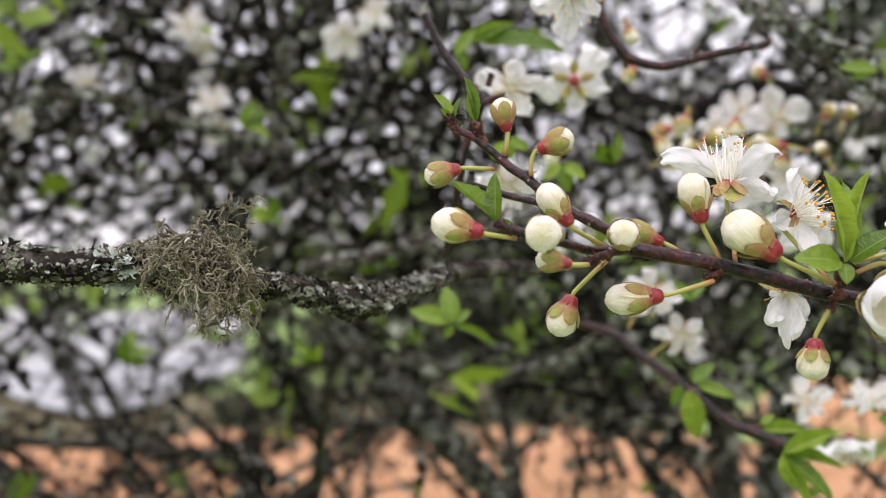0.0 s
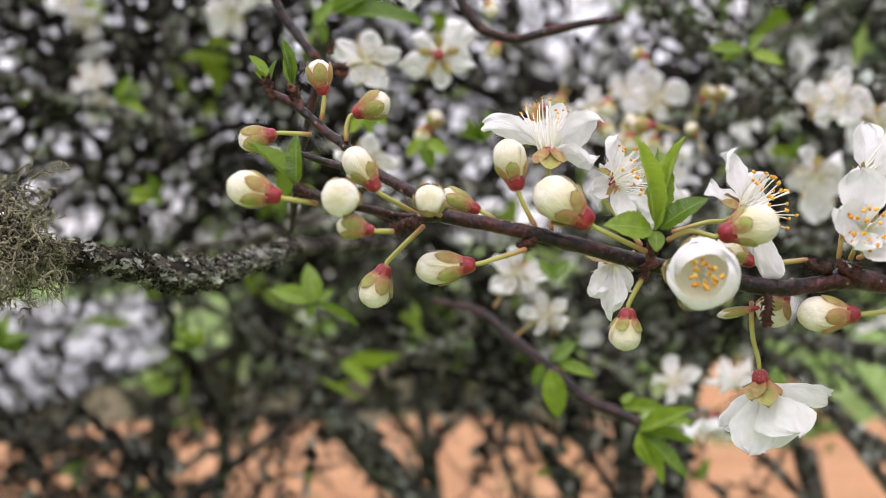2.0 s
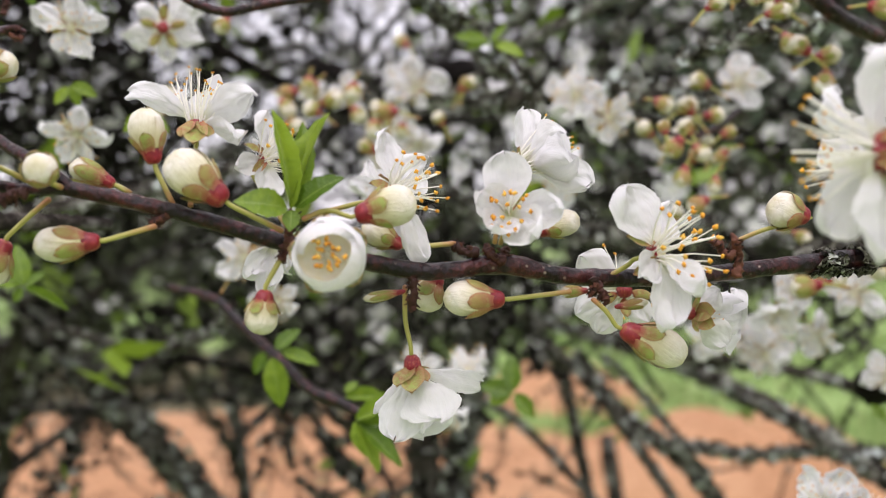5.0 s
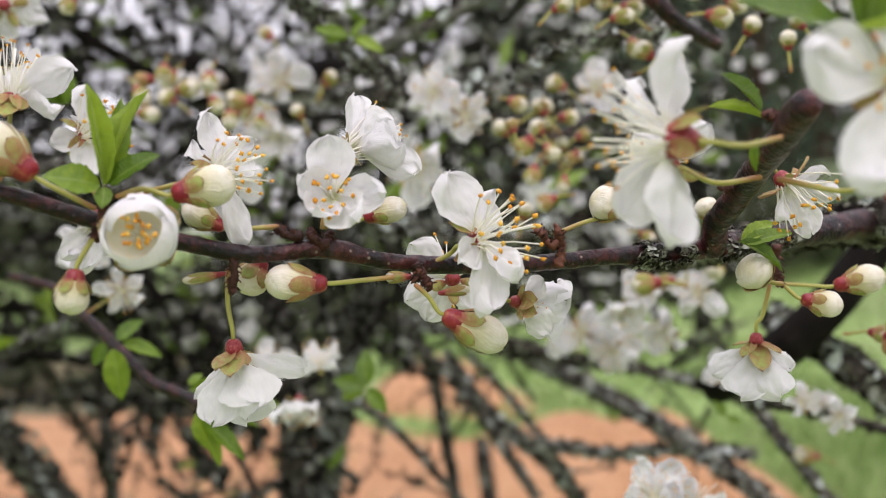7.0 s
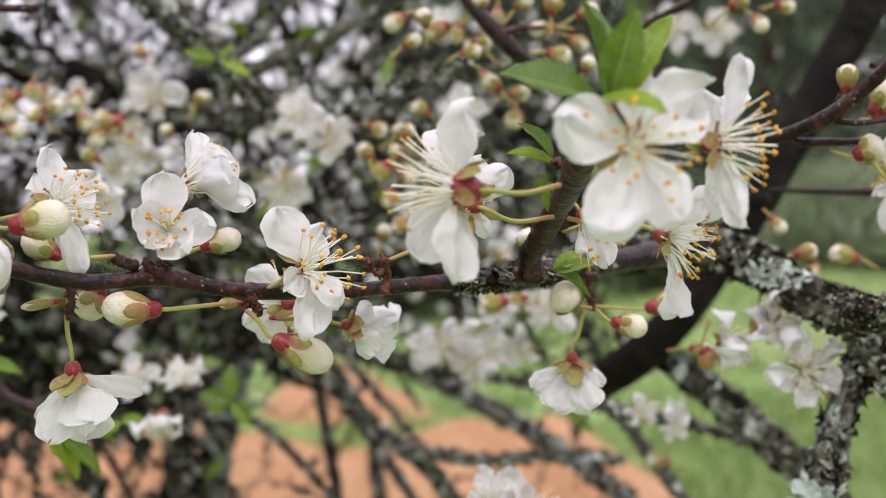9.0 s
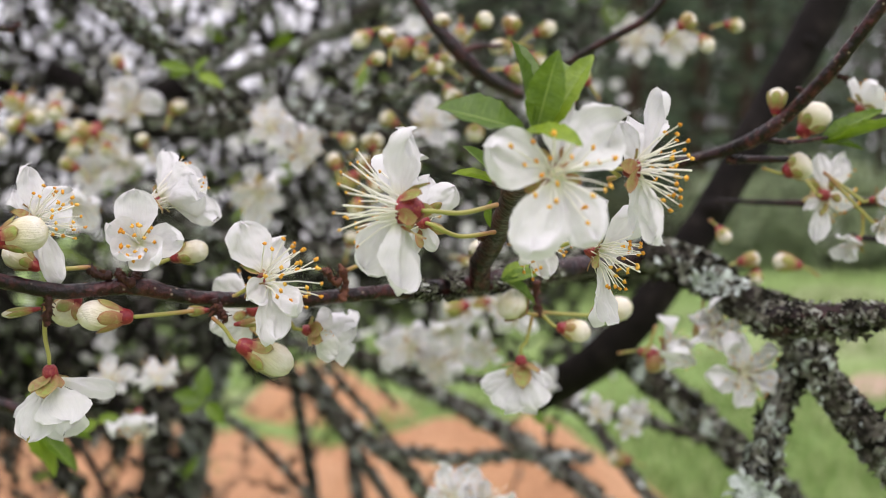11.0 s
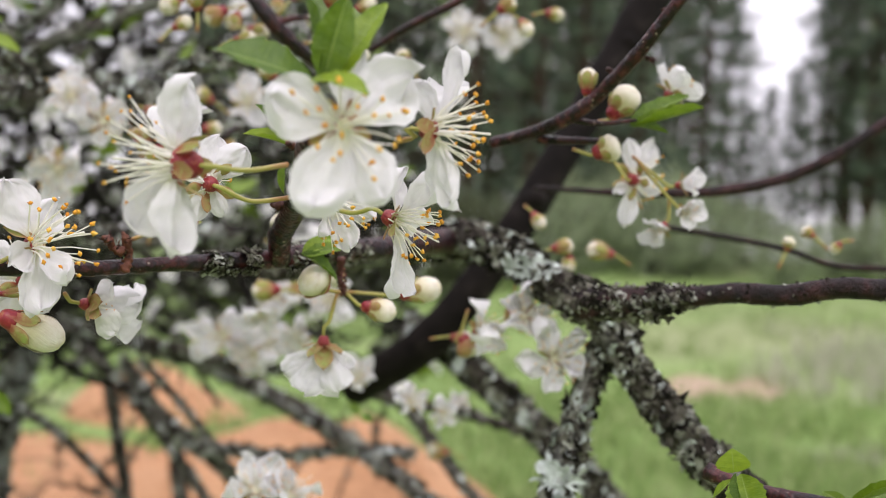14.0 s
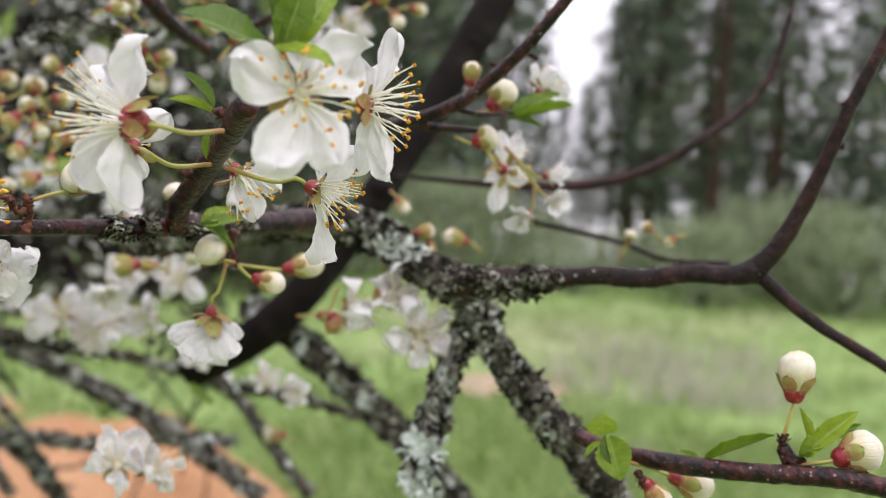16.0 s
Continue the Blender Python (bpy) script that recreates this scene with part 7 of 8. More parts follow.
blossom((0.2180, 0.4380, 1.5541), (-0.1417, -0.9633, 0.2282), spin=60, size=0.0120, opened=80, cup=0, stamens=0, seed=205, group="plum blossoms farther back")
blossom((0.2329, 0.4358, 1.5479), (0.3114, -0.9420, 0.1252), spin=25, size=0.0115, opened=70, cup=0, stamens=0, seed=206, group="plum blossoms farther back")
bud((0.0471, 0.4121, 1.5388), (0.0501, 0.4081, 1.5462), 0.0064, 0, stem=((0.0437, 0.4125, 1.5305),), seed=207)
bud((0.0455, 0.4124, 1.5408), (0.0433, 0.4113, 1.5339), 0.0062, 1, stem=((0.0463, 0.4123, 1.5438),), seed=208)
bud((0.1338, 0.4198, 1.5403), (0.1279, 0.4169, 1.5463), 0.0056, 0, stem=((0.1361, 0.4193, 1.5328),), seed=209)
bud((0.1253, 0.4514, 1.5481), (0.1298, 0.4503, 1.5412), 0.0068, 1, stem=((0.1237, 0.4517, 1.5510),), seed=210)
bud((0.0696, 0.3687, 1.5664), (0.0656, 0.3680, 1.5603), 0.0049, 1, stem=((0.0737, 0.3682, 1.5689),), seed=211)
bud((0.0614, 0.3397, 1.5744), (0.0634, 0.3371, 1.5682), 0.0046, 0, stem=((0.0608, 0.3398, 1.5772),), seed=212)
bud((0.2460, 0.3833, 1.5445), (0.2522, 0.3794, 1.5487), 0.0064, 1, stem=((0.2384, 0.3843, 1.5387),), seed=213)
bud((0.2562, 0.3818, 1.5432), (0.2656, 0.3820, 1.5442), 0.0059, 1, stem=((0.2489, 0.3828, 1.5403),), seed=214)
bud((0.2683, 0.4004, 1.5582), (0.2600, 0.4021, 1.5617), 0.0067, 1, stem=((0.2768, 0.3992, 1.5531),), seed=215)
bud((0.2357, 0.3847, 1.5346), (0.2291, 0.3845, 1.5394), 0.0062, 0, stem=((0.2399, 0.3840, 1.5285),), seed=216)
bud((0.2515, 0.3823, 1.5245), (0.2533, 0.3784, 1.5300), 0.0056, 0, stem=((0.2495, 0.3825, 1.5178),), seed=217)
bud((0.2546, 0.3921, 1.5362), (0.2480, 0.3942, 1.5374), 0.0045, 0, stem=((0.2598, 0.3913, 1.5331),), seed=218)
bud((0.2463, 0.3932, 1.5301), (0.2476, 0.3913, 1.5351), 0.0039, 0, stem=((0.2430, 0.3936, 1.5238),), seed=219)
bud((0.2634, 0.3907, 1.5310), (0.2611, 0.3872, 1.5361), 0.0047, 0, stem=((0.2622, 0.3908, 1.5245),), seed=220)
bud((0.2713, 0.3997, 1.5280), (0.2758, 0.3961, 1.5311), 0.0051, 0, stem=((0.2671, 0.4002, 1.5229),), seed=221)
bud((0.2625, 0.4011, 1.5403), (0.2572, 0.3988, 1.5441), 0.0038, 1, stem=((0.2638, 0.4008, 1.5346),), seed=222)
bud((0.2737, 0.3994, 1.5376), (0.2805, 0.4001, 1.5407), 0.0049, 0, stem=((0.2693, 0.4000, 1.5330),), seed=223)
blossom((0.2905, 0.2249, 1.4728), (0.1066, -0.9909, 0.0817), spin=43, size=0.0105, opened=58, cup=0, stamens=0, seed=224, group="plum blossoms farther back")
blossom((0.3025, 0.2180, 1.4790), (-0.3989, -0.8773, 0.2670), spin=8, size=0.0105, opened=66, cup=0, stamens=0, seed=225, group="plum blossoms farther back")
blossom((0.3084, 0.2089, 1.4665), (-0.4085, -0.9067, 0.1049), spin=45, size=0.0117, opened=76, cup=0, stamens=0, seed=226, group="plum blossoms farther back")
blossom((0.2850, 0.4071, 1.4533), (-0.5013, -0.8595, 0.0999), spin=10, size=0.0123, opened=80, cup=0, stamens=0, seed=227, group="plum blossoms farther back")
blossom((0.3103, 0.4156, 1.4506), (-0.2037, -0.9720, 0.1172), spin=47, size=0.0122, opened=80, cup=0, stamens=0, seed=228, group="plum blossoms farther back")
blossom((0.2027, 0.3847, 1.5488), (-0.4888, -0.8149, 0.3113), spin=12, size=0.0121, opened=75, cup=0, stamens=0, seed=229, group="plum blossoms farther back")
blossom((0.2142, 0.3781, 1.5401), (-0.1996, -0.9798, 0.0126), spin=49, size=0.0126, opened=75, cup=0, stamens=0, seed=230, group="plum blossoms farther back")
blossom((0.1635, 0.4995, 1.5645), (-0.4977, -0.8411, 0.2120), spin=14, size=0.0145, opened=80, cup=0, stamens=0, seed=231, group="plum blossoms farther back")
blossom((0.2083, 0.4162, 1.5222), (-0.4577, -0.8294, -0.3202), spin=51, size=0.0160, opened=80, cup=0, stamens=0, seed=232, group="plum blossoms farther back")
blossom((0.1535, 0.4477, 1.5325), (-0.2694, -0.9144, -0.3022), spin=16, size=0.0115, opened=60, cup=0, stamens=0, seed=233, group="plum blossoms farther back")
blossom((0.2402, 0.2715, 1.4159), (-0.3620, -0.5466, 0.7551), spin=53, size=0.0121, opened=75, cup=0, stamens=0, seed=234, group="plum blossoms farther back")
blossom((0.2498, 0.2660, 1.4146), (-0.0765, -0.6740, 0.7348), spin=18, size=0.0110, opened=75, cup=0, stamens=0, seed=235, group="plum blossoms farther back")
blossom((0.1616, 0.3859, 1.4416), (-0.2671, -0.3671, 0.8910), spin=55, size=0.0116, opened=80, cup=0, stamens=0, seed=236, group="plum blossoms farther back")
blossom((0.1556, 0.3894, 1.4268), (-0.2499, -0.5224, -0.8153), spin=20, size=0.0116, opened=50, cup=0, stamens=2, seed=237, group="plum blossoms farther back")
blossom((0.4541, 0.4484, 1.4113), (-0.5012, -0.8588, 0.1056), spin=57, size=0.0113, opened=70, cup=0, stamens=0, seed=238, group="plum blossoms farther back")
blossom((0.2950, 0.4238, 1.5643), (-0.4977, -0.8411, 0.2120), spin=22, size=0.0128, opened=75, cup=0, stamens=0, seed=239, group="plum blossoms farther back")
blossom((0.4620, 0.4427, 1.6323), (-0.2548, -0.9400, -0.2270), spin=59, size=0.0153, opened=75, cup=0, stamens=0, seed=240, group="plum blossoms farther back")
blossom((0.4418, 0.4543, 1.6310), (-0.6859, -0.6942, 0.2182), spin=24, size=0.0147, opened=75, cup=0, stamens=0, seed=241, group="plum blossoms farther back")
blossom((0.1496, 0.5077, 1.5302), (-0.3028, -0.9461, 0.1148), spin=61, size=0.0128, opened=70, cup=0, stamens=0, seed=242, group="plum blossoms farther back")
blossom((0.2831, 0.4199, 1.4508), (-0.7345, -0.6561, 0.1732), spin=26, size=0.0118, opened=80, cup=0, stamens=0, seed=243, group="plum blossoms farther back")
blossom((0.2976, 0.4045, 1.4453), (-0.4867, -0.8671, 0.1066), spin=63, size=0.0113, opened=80, cup=0, stamens=0, seed=244, group="plum blossoms farther back")
bud((0.2605, 0.3057, 1.4799), (0.2520, 0.3112, 1.4784), 0.0070, 0, stem=((0.2680, 0.3013, 1.4790),), seed=245)
bud((0.2416, 0.3624, 1.5409), (0.2378, 0.3661, 1.5471), 0.0059, 0, stem=((0.2466, 0.3595, 1.5339),), seed=246)
bud((0.1825, 0.4886, 1.5623), (0.1880, 0.4871, 1.5693), 0.0062, 0, stem=((0.1797, 0.4902, 1.5542),), seed=247)
bud((0.3258, 0.2448, 1.5140), (0.3279, 0.2406, 1.5085), 0.0048, 0, stem=((0.3232, 0.2463, 1.5163),), seed=248)
bud((0.3325, 0.2410, 1.5017), (0.3387, 0.2363, 1.5035), 0.0055, 1, stem=((0.3274, 0.2440, 1.4984),), seed=249)
bud((0.3383, 0.2377, 1.5001), (0.3375, 0.2376, 1.4938), 0.0055, 0, stem=((0.3387, 0.2374, 1.5030),), seed=250)
bud((0.3668, 0.2444, 1.5018), (0.3570, 0.2489, 1.5034), 0.0066, 0, stem=((0.3725, 0.2411, 1.4984),), seed=251)
bud((0.2978, 0.2496, 1.4691), (0.3022, 0.2433, 1.4685), 0.0052, 0, stem=((0.2917, 0.2531, 1.4679),), seed=252)
bud((0.4206, 0.4101, 1.3935), (0.4080, 0.4131, 1.3942), 0.0081, 0, stem=((0.4274, 0.4062, 1.3903),), seed=253)
bud((0.2230, 0.3267, 1.5824), (0.2159, 0.3274, 1.5762), 0.0062, 0, stem=((0.2279, 0.3239, 1.5846),), seed=254)
bud((0.2372, 0.3185, 1.5797), (0.2307, 0.3229, 1.5749), 0.0068, 1, stem=((0.2423, 0.3156, 1.5815),), seed=255)
bud((0.2481, 0.2892, 1.5808), (0.2510, 0.2835, 1.5852), 0.0058, 1, stem=((0.2442, 0.2914, 1.5746),), seed=256)
bud((0.2587, 0.2831, 1.5790), (0.2592, 0.2818, 1.5858), 0.0063, 1, stem=((0.2595, 0.2827, 1.5717),), seed=257)
bud((0.2377, 0.2952, 1.5793), (0.2368, 0.2943, 1.5856), 0.0057, 1, stem=((0.2377, 0.2952, 1.5721),), seed=258)
bud((0.2323, 0.2984, 1.5647), (0.2375, 0.2918, 1.5658), 0.0048, 1, stem=((0.2283, 0.3007, 1.5615),), seed=259)
bud((0.2845, 0.2683, 1.5622), (0.2816, 0.2713, 1.5668), 0.0049, 0, stem=((0.2878, 0.2665, 1.5568),), seed=260)
bud((0.1433, 0.4535, 1.5498), (0.1364, 0.4541, 1.5412), 0.0087, 0, stem=((0.1476, 0.4510, 1.5537),), seed=261)
bud((0.1596, 0.5016, 1.5851), (0.1537, 0.5072, 1.5904), 0.0064, 1, stem=((0.1629, 0.4998, 1.5783),), seed=262)
bud((0.2068, 0.3132, 1.5272), (0.2061, 0.3151, 1.5320), 0.0040, 1, stem=((0.2084, 0.3124, 1.5216),), seed=263)
bud((0.3899, 0.1854, 1.5068), (0.3897, 0.1838, 1.5117), 0.0042, 0, stem=((0.3885, 0.1872, 1.5006),), seed=264)
bud((0.3957, 0.1789, 1.5121), (0.3930, 0.1820, 1.5147), 0.0038, 0, stem=((0.3990, 0.1756, 1.5081),), seed=265)
bud((0.4018, 0.1725, 1.5108), (0.4013, 0.1757, 1.5073), 0.0036, 1, stem=((0.4043, 0.1697, 1.5117),), seed=266)
bud((0.2680, 0.2549, 1.5514), (0.2669, 0.2541, 1.5573), 0.0046, 0, stem=((0.2690, 0.2545, 1.5450),), seed=267)
bud((0.2683, 0.2761, 1.5597), (0.2697, 0.2728, 1.5651), 0.0052, 0, stem=((0.2647, 0.2774, 1.5531),), seed=268)
bud((0.2563, 0.2806, 1.5658), (0.2624, 0.2745, 1.5636), 0.0062, 0, stem=((0.2507, 0.2826, 1.5651),), seed=269)
bud((0.2519, 0.3034, 1.5547), (0.2469, 0.3068, 1.5599), 0.0060, 1, stem=((0.2575, 0.3013, 1.5490),), seed=270)
bud((0.2411, 0.3075, 1.5720), (0.2470, 0.3028, 1.5700), 0.0056, 1, stem=((0.2352, 0.3096, 1.5712),), seed=271)
bud((0.0938, 0.4462, 1.5489), (0.0984, 0.4419, 1.5411), 0.0069, 1, stem=((0.0905, 0.4475, 1.5525),), seed=272)
bud((0.1116, 0.4717, 1.5609), (0.1072, 0.4694, 1.5528), 0.0063, 0, stem=((0.1152, 0.4705, 1.5644),), seed=273)
bud((0.1348, 0.4312, 1.5410), (0.1288, 0.4329, 1.5362), 0.0058, 1, stem=((0.1405, 0.4291, 1.5425),), seed=274)
leaf_cluster((0.1722, 0.4021, 1.5702), [((0.1722, 0.4021, 1.5702), (0.1589, 0.4098, 1.5741), (-0.4491, -0.7228, 0.5252), 0.4, 0),
    ((0.1732, 0.4015, 1.5703), (0.1779, 0.3988, 1.5776), (-0.4491, -0.7228, 0.5252), 0.5, 0),
    ((0.1743, 0.4010, 1.5697), (0.1846, 0.3950, 1.5663), (-0.4491, -0.7228, 0.5252), 0.5, 2),
    ((0.1722, 0.4021, 1.5702), (0.1632, 0.4073, 1.5685), (-0.4491, -0.7228, 0.5252), 0.5, 0)], group="leaf tufts farther back")
leaf_cluster((0.1841, 0.3960, 1.4318), [((0.1841, 0.3960, 1.4318), (0.1824, 0.3969, 1.4458), (-0.4759, -0.7827, 0.4012), 0.6, 2),
    ((0.1842, 0.3960, 1.4307), (0.1719, 0.4031, 1.4334), (-0.4600, -0.7465, 0.4808), 0.6, 0),
    ((0.1846, 0.3958, 1.4307), (0.1917, 0.3917, 1.4218), (-0.4600, -0.7465, 0.4808), 0.6, 0),
    ((0.1841, 0.3960, 1.4318), (0.1742, 0.4018, 1.4265), (-0.4600, -0.7465, 0.4808), 0.6, 2)], group="leaf tufts farther back")
leaf_cluster((0.1413, 0.3977, 1.4237), [((0.1413, 0.3977, 1.4237), (0.1489, 0.3933, 1.4253), (-0.4491, -0.7228, 0.5252), 0.6, 0),
    ((0.1413, 0.3976, 1.4226), (0.1338, 0.4020, 1.4187), (-0.4491, -0.7228, 0.5252), 0.6, 2)], group="leaf tufts farther back")
leaf_cluster((0.3517, 0.3919, 1.4175), [((0.3517, 0.3919, 1.4175), (0.3466, 0.3949, 1.4242), (-0.4491, -0.7228, 0.5252), 0.6, 0),
    ((0.3518, 0.3919, 1.4170), (0.3579, 0.3884, 1.4157), (-0.4491, -0.7228, 0.5252), 0.6, 2)], group="leaf tufts farther back")
bud((0.3027, 0.2236, 1.4844), (0.3041, 0.2229, 1.4745), 0.0066, 2, stem=((0.3028, 0.2236, 1.4886),), seed=275)
bud((0.2918, 0.2358, 1.4706), (0.2957, 0.2336, 1.4645), 0.0074, 2, stem=((0.2930, 0.2350, 1.4793),), seed=276)
bud((0.2247, 0.3606, 1.5452), (0.2300, 0.3553, 1.5420), 0.0060, 1, stem=((0.2220, 0.3635, 1.5458),), seed=277)
bud((0.2349, 0.3503, 1.5320), (0.2312, 0.3525, 1.5372), 0.0052, 1, stem=((0.2375, 0.3478, 1.5258),), seed=278)
bud((0.2229, 0.3340, 1.5290), (0.2199, 0.3384, 1.5226), 0.0062, 0, stem=((0.2252, 0.3313, 1.5320),), seed=279)
bud((0.2309, 0.3402, 1.5271), (0.2342, 0.3358, 1.5218), 0.0057, 0, stem=((0.2282, 0.3429, 1.5291),), seed=280)
bud((0.2242, 0.3330, 1.5191), (0.2220, 0.3327, 1.5117), 0.0056, 0, stem=((0.2255, 0.3315, 1.5228),), seed=281)
bud((0.2366, 0.3346, 1.5163), (0.2355, 0.3338, 1.5097), 0.0048, 0, stem=((0.2380, 0.3329, 1.5194),), seed=282)
bud((0.2301, 0.3272, 1.5078), (0.2236, 0.3297, 1.5039), 0.0057, 0, stem=((0.2347, 0.3223, 1.5087),), seed=283)
bud((0.2263, 0.3464, 1.4998), (0.2271, 0.3439, 1.5061), 0.0054, 1, stem=((0.2253, 0.3478, 1.4928),), seed=284)
bud((0.2544, 0.3589, 1.5278), (0.2507, 0.3623, 1.5231), 0.0046, 0, stem=((0.2582, 0.3548, 1.5294),), seed=285)
bud((0.2965, 0.3452, 1.4837), (0.2962, 0.3458, 1.4901), 0.0047, 1, stem=((0.2967, 0.3454, 1.4763),), seed=286)
bud((0.2938, 0.3484, 1.4793), (0.2891, 0.3556, 1.4789), 0.0052, 1, stem=((0.2971, 0.3450, 1.4771),), seed=287)
bud((0.2936, 0.3189, 1.4880), (0.2890, 0.3182, 1.4816), 0.0062, 1, stem=((0.2950, 0.3172, 1.4908),), seed=288)
bud((0.2832, 0.3588, 1.4976), (0.2857, 0.3513, 1.4943), 0.0047, 0, stem=((0.2800, 0.3623, 1.4978),), seed=289)
bud((0.3174, 0.2493, 1.5815), (0.3186, 0.2443, 1.5755), 0.0051, 0, stem=((0.3141, 0.2511, 1.5835),), seed=290)
bud((0.3104, 0.2533, 1.5836), (0.3151, 0.2499, 1.5882), 0.0056, 0, stem=((0.3056, 0.2561, 1.5778),), seed=291)
bud((0.3513, 0.2758, 1.5954), (0.3584, 0.2725, 1.5950), 0.0051, 1, stem=((0.3467, 0.2785, 1.5936),), seed=292)
bud((0.2136, 0.2860, 1.5691), (0.2105, 0.2832, 1.5742), 0.0052, 0, stem=((0.2139, 0.2859, 1.5624),), seed=293)
bud((0.2072, 0.2897, 1.5626), (0.2120, 0.2859, 1.5660), 0.0044, 0, stem=((0.2038, 0.2917, 1.5580),), seed=294)
bud((0.1047, 0.4373, 1.5582), (0.1035, 0.4366, 1.5508), 0.0060, 0, stem=((0.1057, 0.4368, 1.5616),), seed=295)
bud((0.1095, 0.4350, 1.5423), (0.1021, 0.4355, 1.5452), 0.0064, 0, stem=((0.1158, 0.4320, 1.5374),), seed=296)
bud((0.1083, 0.4245, 1.5453), (0.1161, 0.4177, 1.5476), 0.0064, 0, stem=((0.1032, 0.4270, 1.5410),), seed=297)
bud((0.1208, 0.4185, 1.5540), (0.1195, 0.4178, 1.5459), 0.0071, 0, stem=((0.1226, 0.4176, 1.5580),), seed=298)
bud((0.1354, 0.4005, 1.5407), (0.1261, 0.4040, 1.5412), 0.0064, 0, stem=((0.1433, 0.3967, 1.5380),), seed=299)
bud((0.1282, 0.4150, 1.5388), (0.1285, 0.4123, 1.5310), 0.0062, 0, stem=((0.1286, 0.4148, 1.5424),), seed=300)
bud((0.1302, 0.4141, 1.5260), (0.1228, 0.4166, 1.5295), 0.0056, 0, stem=((0.1349, 0.4119, 1.5208),), seed=301)
bud((0.1437, 0.4298, 1.5399), (0.1424, 0.4304, 1.5334), 0.0057, 0, stem=((0.1456, 0.4288, 1.5427),), seed=302)
bud((0.1014, 0.4499, 1.5533), (0.0937, 0.4557, 1.5520), 0.0060, 0, stem=((0.1090, 0.4463, 1.5521),), seed=303)
bud((0.0950, 0.4420, 1.5377), (0.1031, 0.4364, 1.5368), 0.0065, 0, stem=((0.0897, 0.4446, 1.5360),), seed=304)
bud((0.1691, 0.4286, 1.5548), (0.1725, 0.4243, 1.5598), 0.0050, 0, stem=((0.1678, 0.4293, 1.5483),), seed=305)
bud((0.1591, 0.4224, 1.5387), (0.1550, 0.4214, 1.5440), 0.0053, 1, stem=((0.1621, 0.4210, 1.5318),), seed=306)
bud((0.2409, 0.3165, 1.5791), (0.2382, 0.3168, 1.5723), 0.0052, 0, stem=((0.2432, 0.3154, 1.5822),), seed=307)
bud((0.2491, 0.3126, 1.5696), (0.2420, 0.3155, 1.5723), 0.0051, 0, stem=((0.2546, 0.3100, 1.5654),), seed=308)
bud((0.2535, 0.3217, 1.5646), (0.2548, 0.3168, 1.5581), 0.0057, 0, stem=((0.2501, 0.3233, 1.5671),), seed=309)
bud((0.2571, 0.3089, 1.5544), (0.2656, 0.3064, 1.5567), 0.0058, 1, stem=((0.2510, 0.3119, 1.5506),), seed=310)
bud((0.2607, 0.3072, 1.5501), (0.2577, 0.3045, 1.5425), 0.0064, 1, stem=((0.2605, 0.3073, 1.5535),), seed=311)
bud((0.2665, 0.2932, 1.5781), (0.2568, 0.2942, 1.5754), 0.0055, 0, stem=((0.2728, 0.2902, 1.5776),), seed=312)
bud((0.2766, 0.2995, 1.5771), (0.2815, 0.2943, 1.5727), 0.0051, 1, stem=((0.2730, 0.3012, 1.5781),), seed=313)
bud((0.2784, 0.2985, 1.5847), (0.2841, 0.2924, 1.5879), 0.0056, 1, stem=((0.2723, 0.3015, 1.5796),), seed=314)
bud((0.2574, 0.3197, 1.5892), (0.2571, 0.3193, 1.5825), 0.0049, 0, stem=((0.2573, 0.3197, 1.5923),), seed=315)
knot_twig = branch_thing("plum_twig", "dark plum twig crowded with small buds", (0.2432, 0.2920, 1.5721))
wood_in(knot_twig, "twig", [(0.2245, 0.3027, 1.5990, 0.00240), (0.2339, 0.2973, 1.5835, 0.00240), (0.2432, 0.2920, 1.5721, 0.00300), (0.2538, 0.2918, 1.5645, 0.00264), (0.2730, 0.2980, 1.5606, 0.00232)], step=0.002)
wood_in(knot_twig, "twig", [(0.2432, 0.2920, 1.5711, 0.00160), (0.2483, 0.2891, 1.5740, 0.00120), (0.2570, 0.2841, 1.5749, 0.00080)], step=0.002)
wood_in(knot_twig, "twig", [(0.2892, 0.2308, 1.5897, 0.00128), (0.2848, 0.2392, 1.5804, 0.00130), (0.2763, 0.2557, 1.5724, 0.00134), (0.2730, 0.2749, 1.5659, 0.00120)], step=0.002)
red_limb = branch_thing("plum_twig", "long bare reddish plum shoot against the meadow", (0.3882, 0.2156, 1.5275))
wood_in(red_limb, "twig", [(0.3427, 0.2645, 1.5249, 0.00080), (0.3656, 0.2400, 1.5251, 0.00140), (0.3882, 0.2156, 1.5275, 0.00200), (0.4058, 0.1964, 1.5347, 0.00200), (0.4212, 0.1792, 1.5494, 0.00200), (0.4334, 0.1654, 1.5659, 0.00185), (0.4394, 0.1581, 1.5825, 0.00170), (0.4418, 0.1545, 1.6053, 0.00150)], mat="shoot", step=0.003)
wood_in(red_limb, "twig", [(0.3898, 0.2439, 1.5144, 0.00115), (0.4060, 0.2266, 1.5122, 0.00115), (0.4223, 0.2092, 1.5088, 0.00115), (0.4356, 0.1952, 1.5038, 0.00115), (0.4532, 0.1764, 1.5046, 0.00140)], mat="shoot", step=0.003)

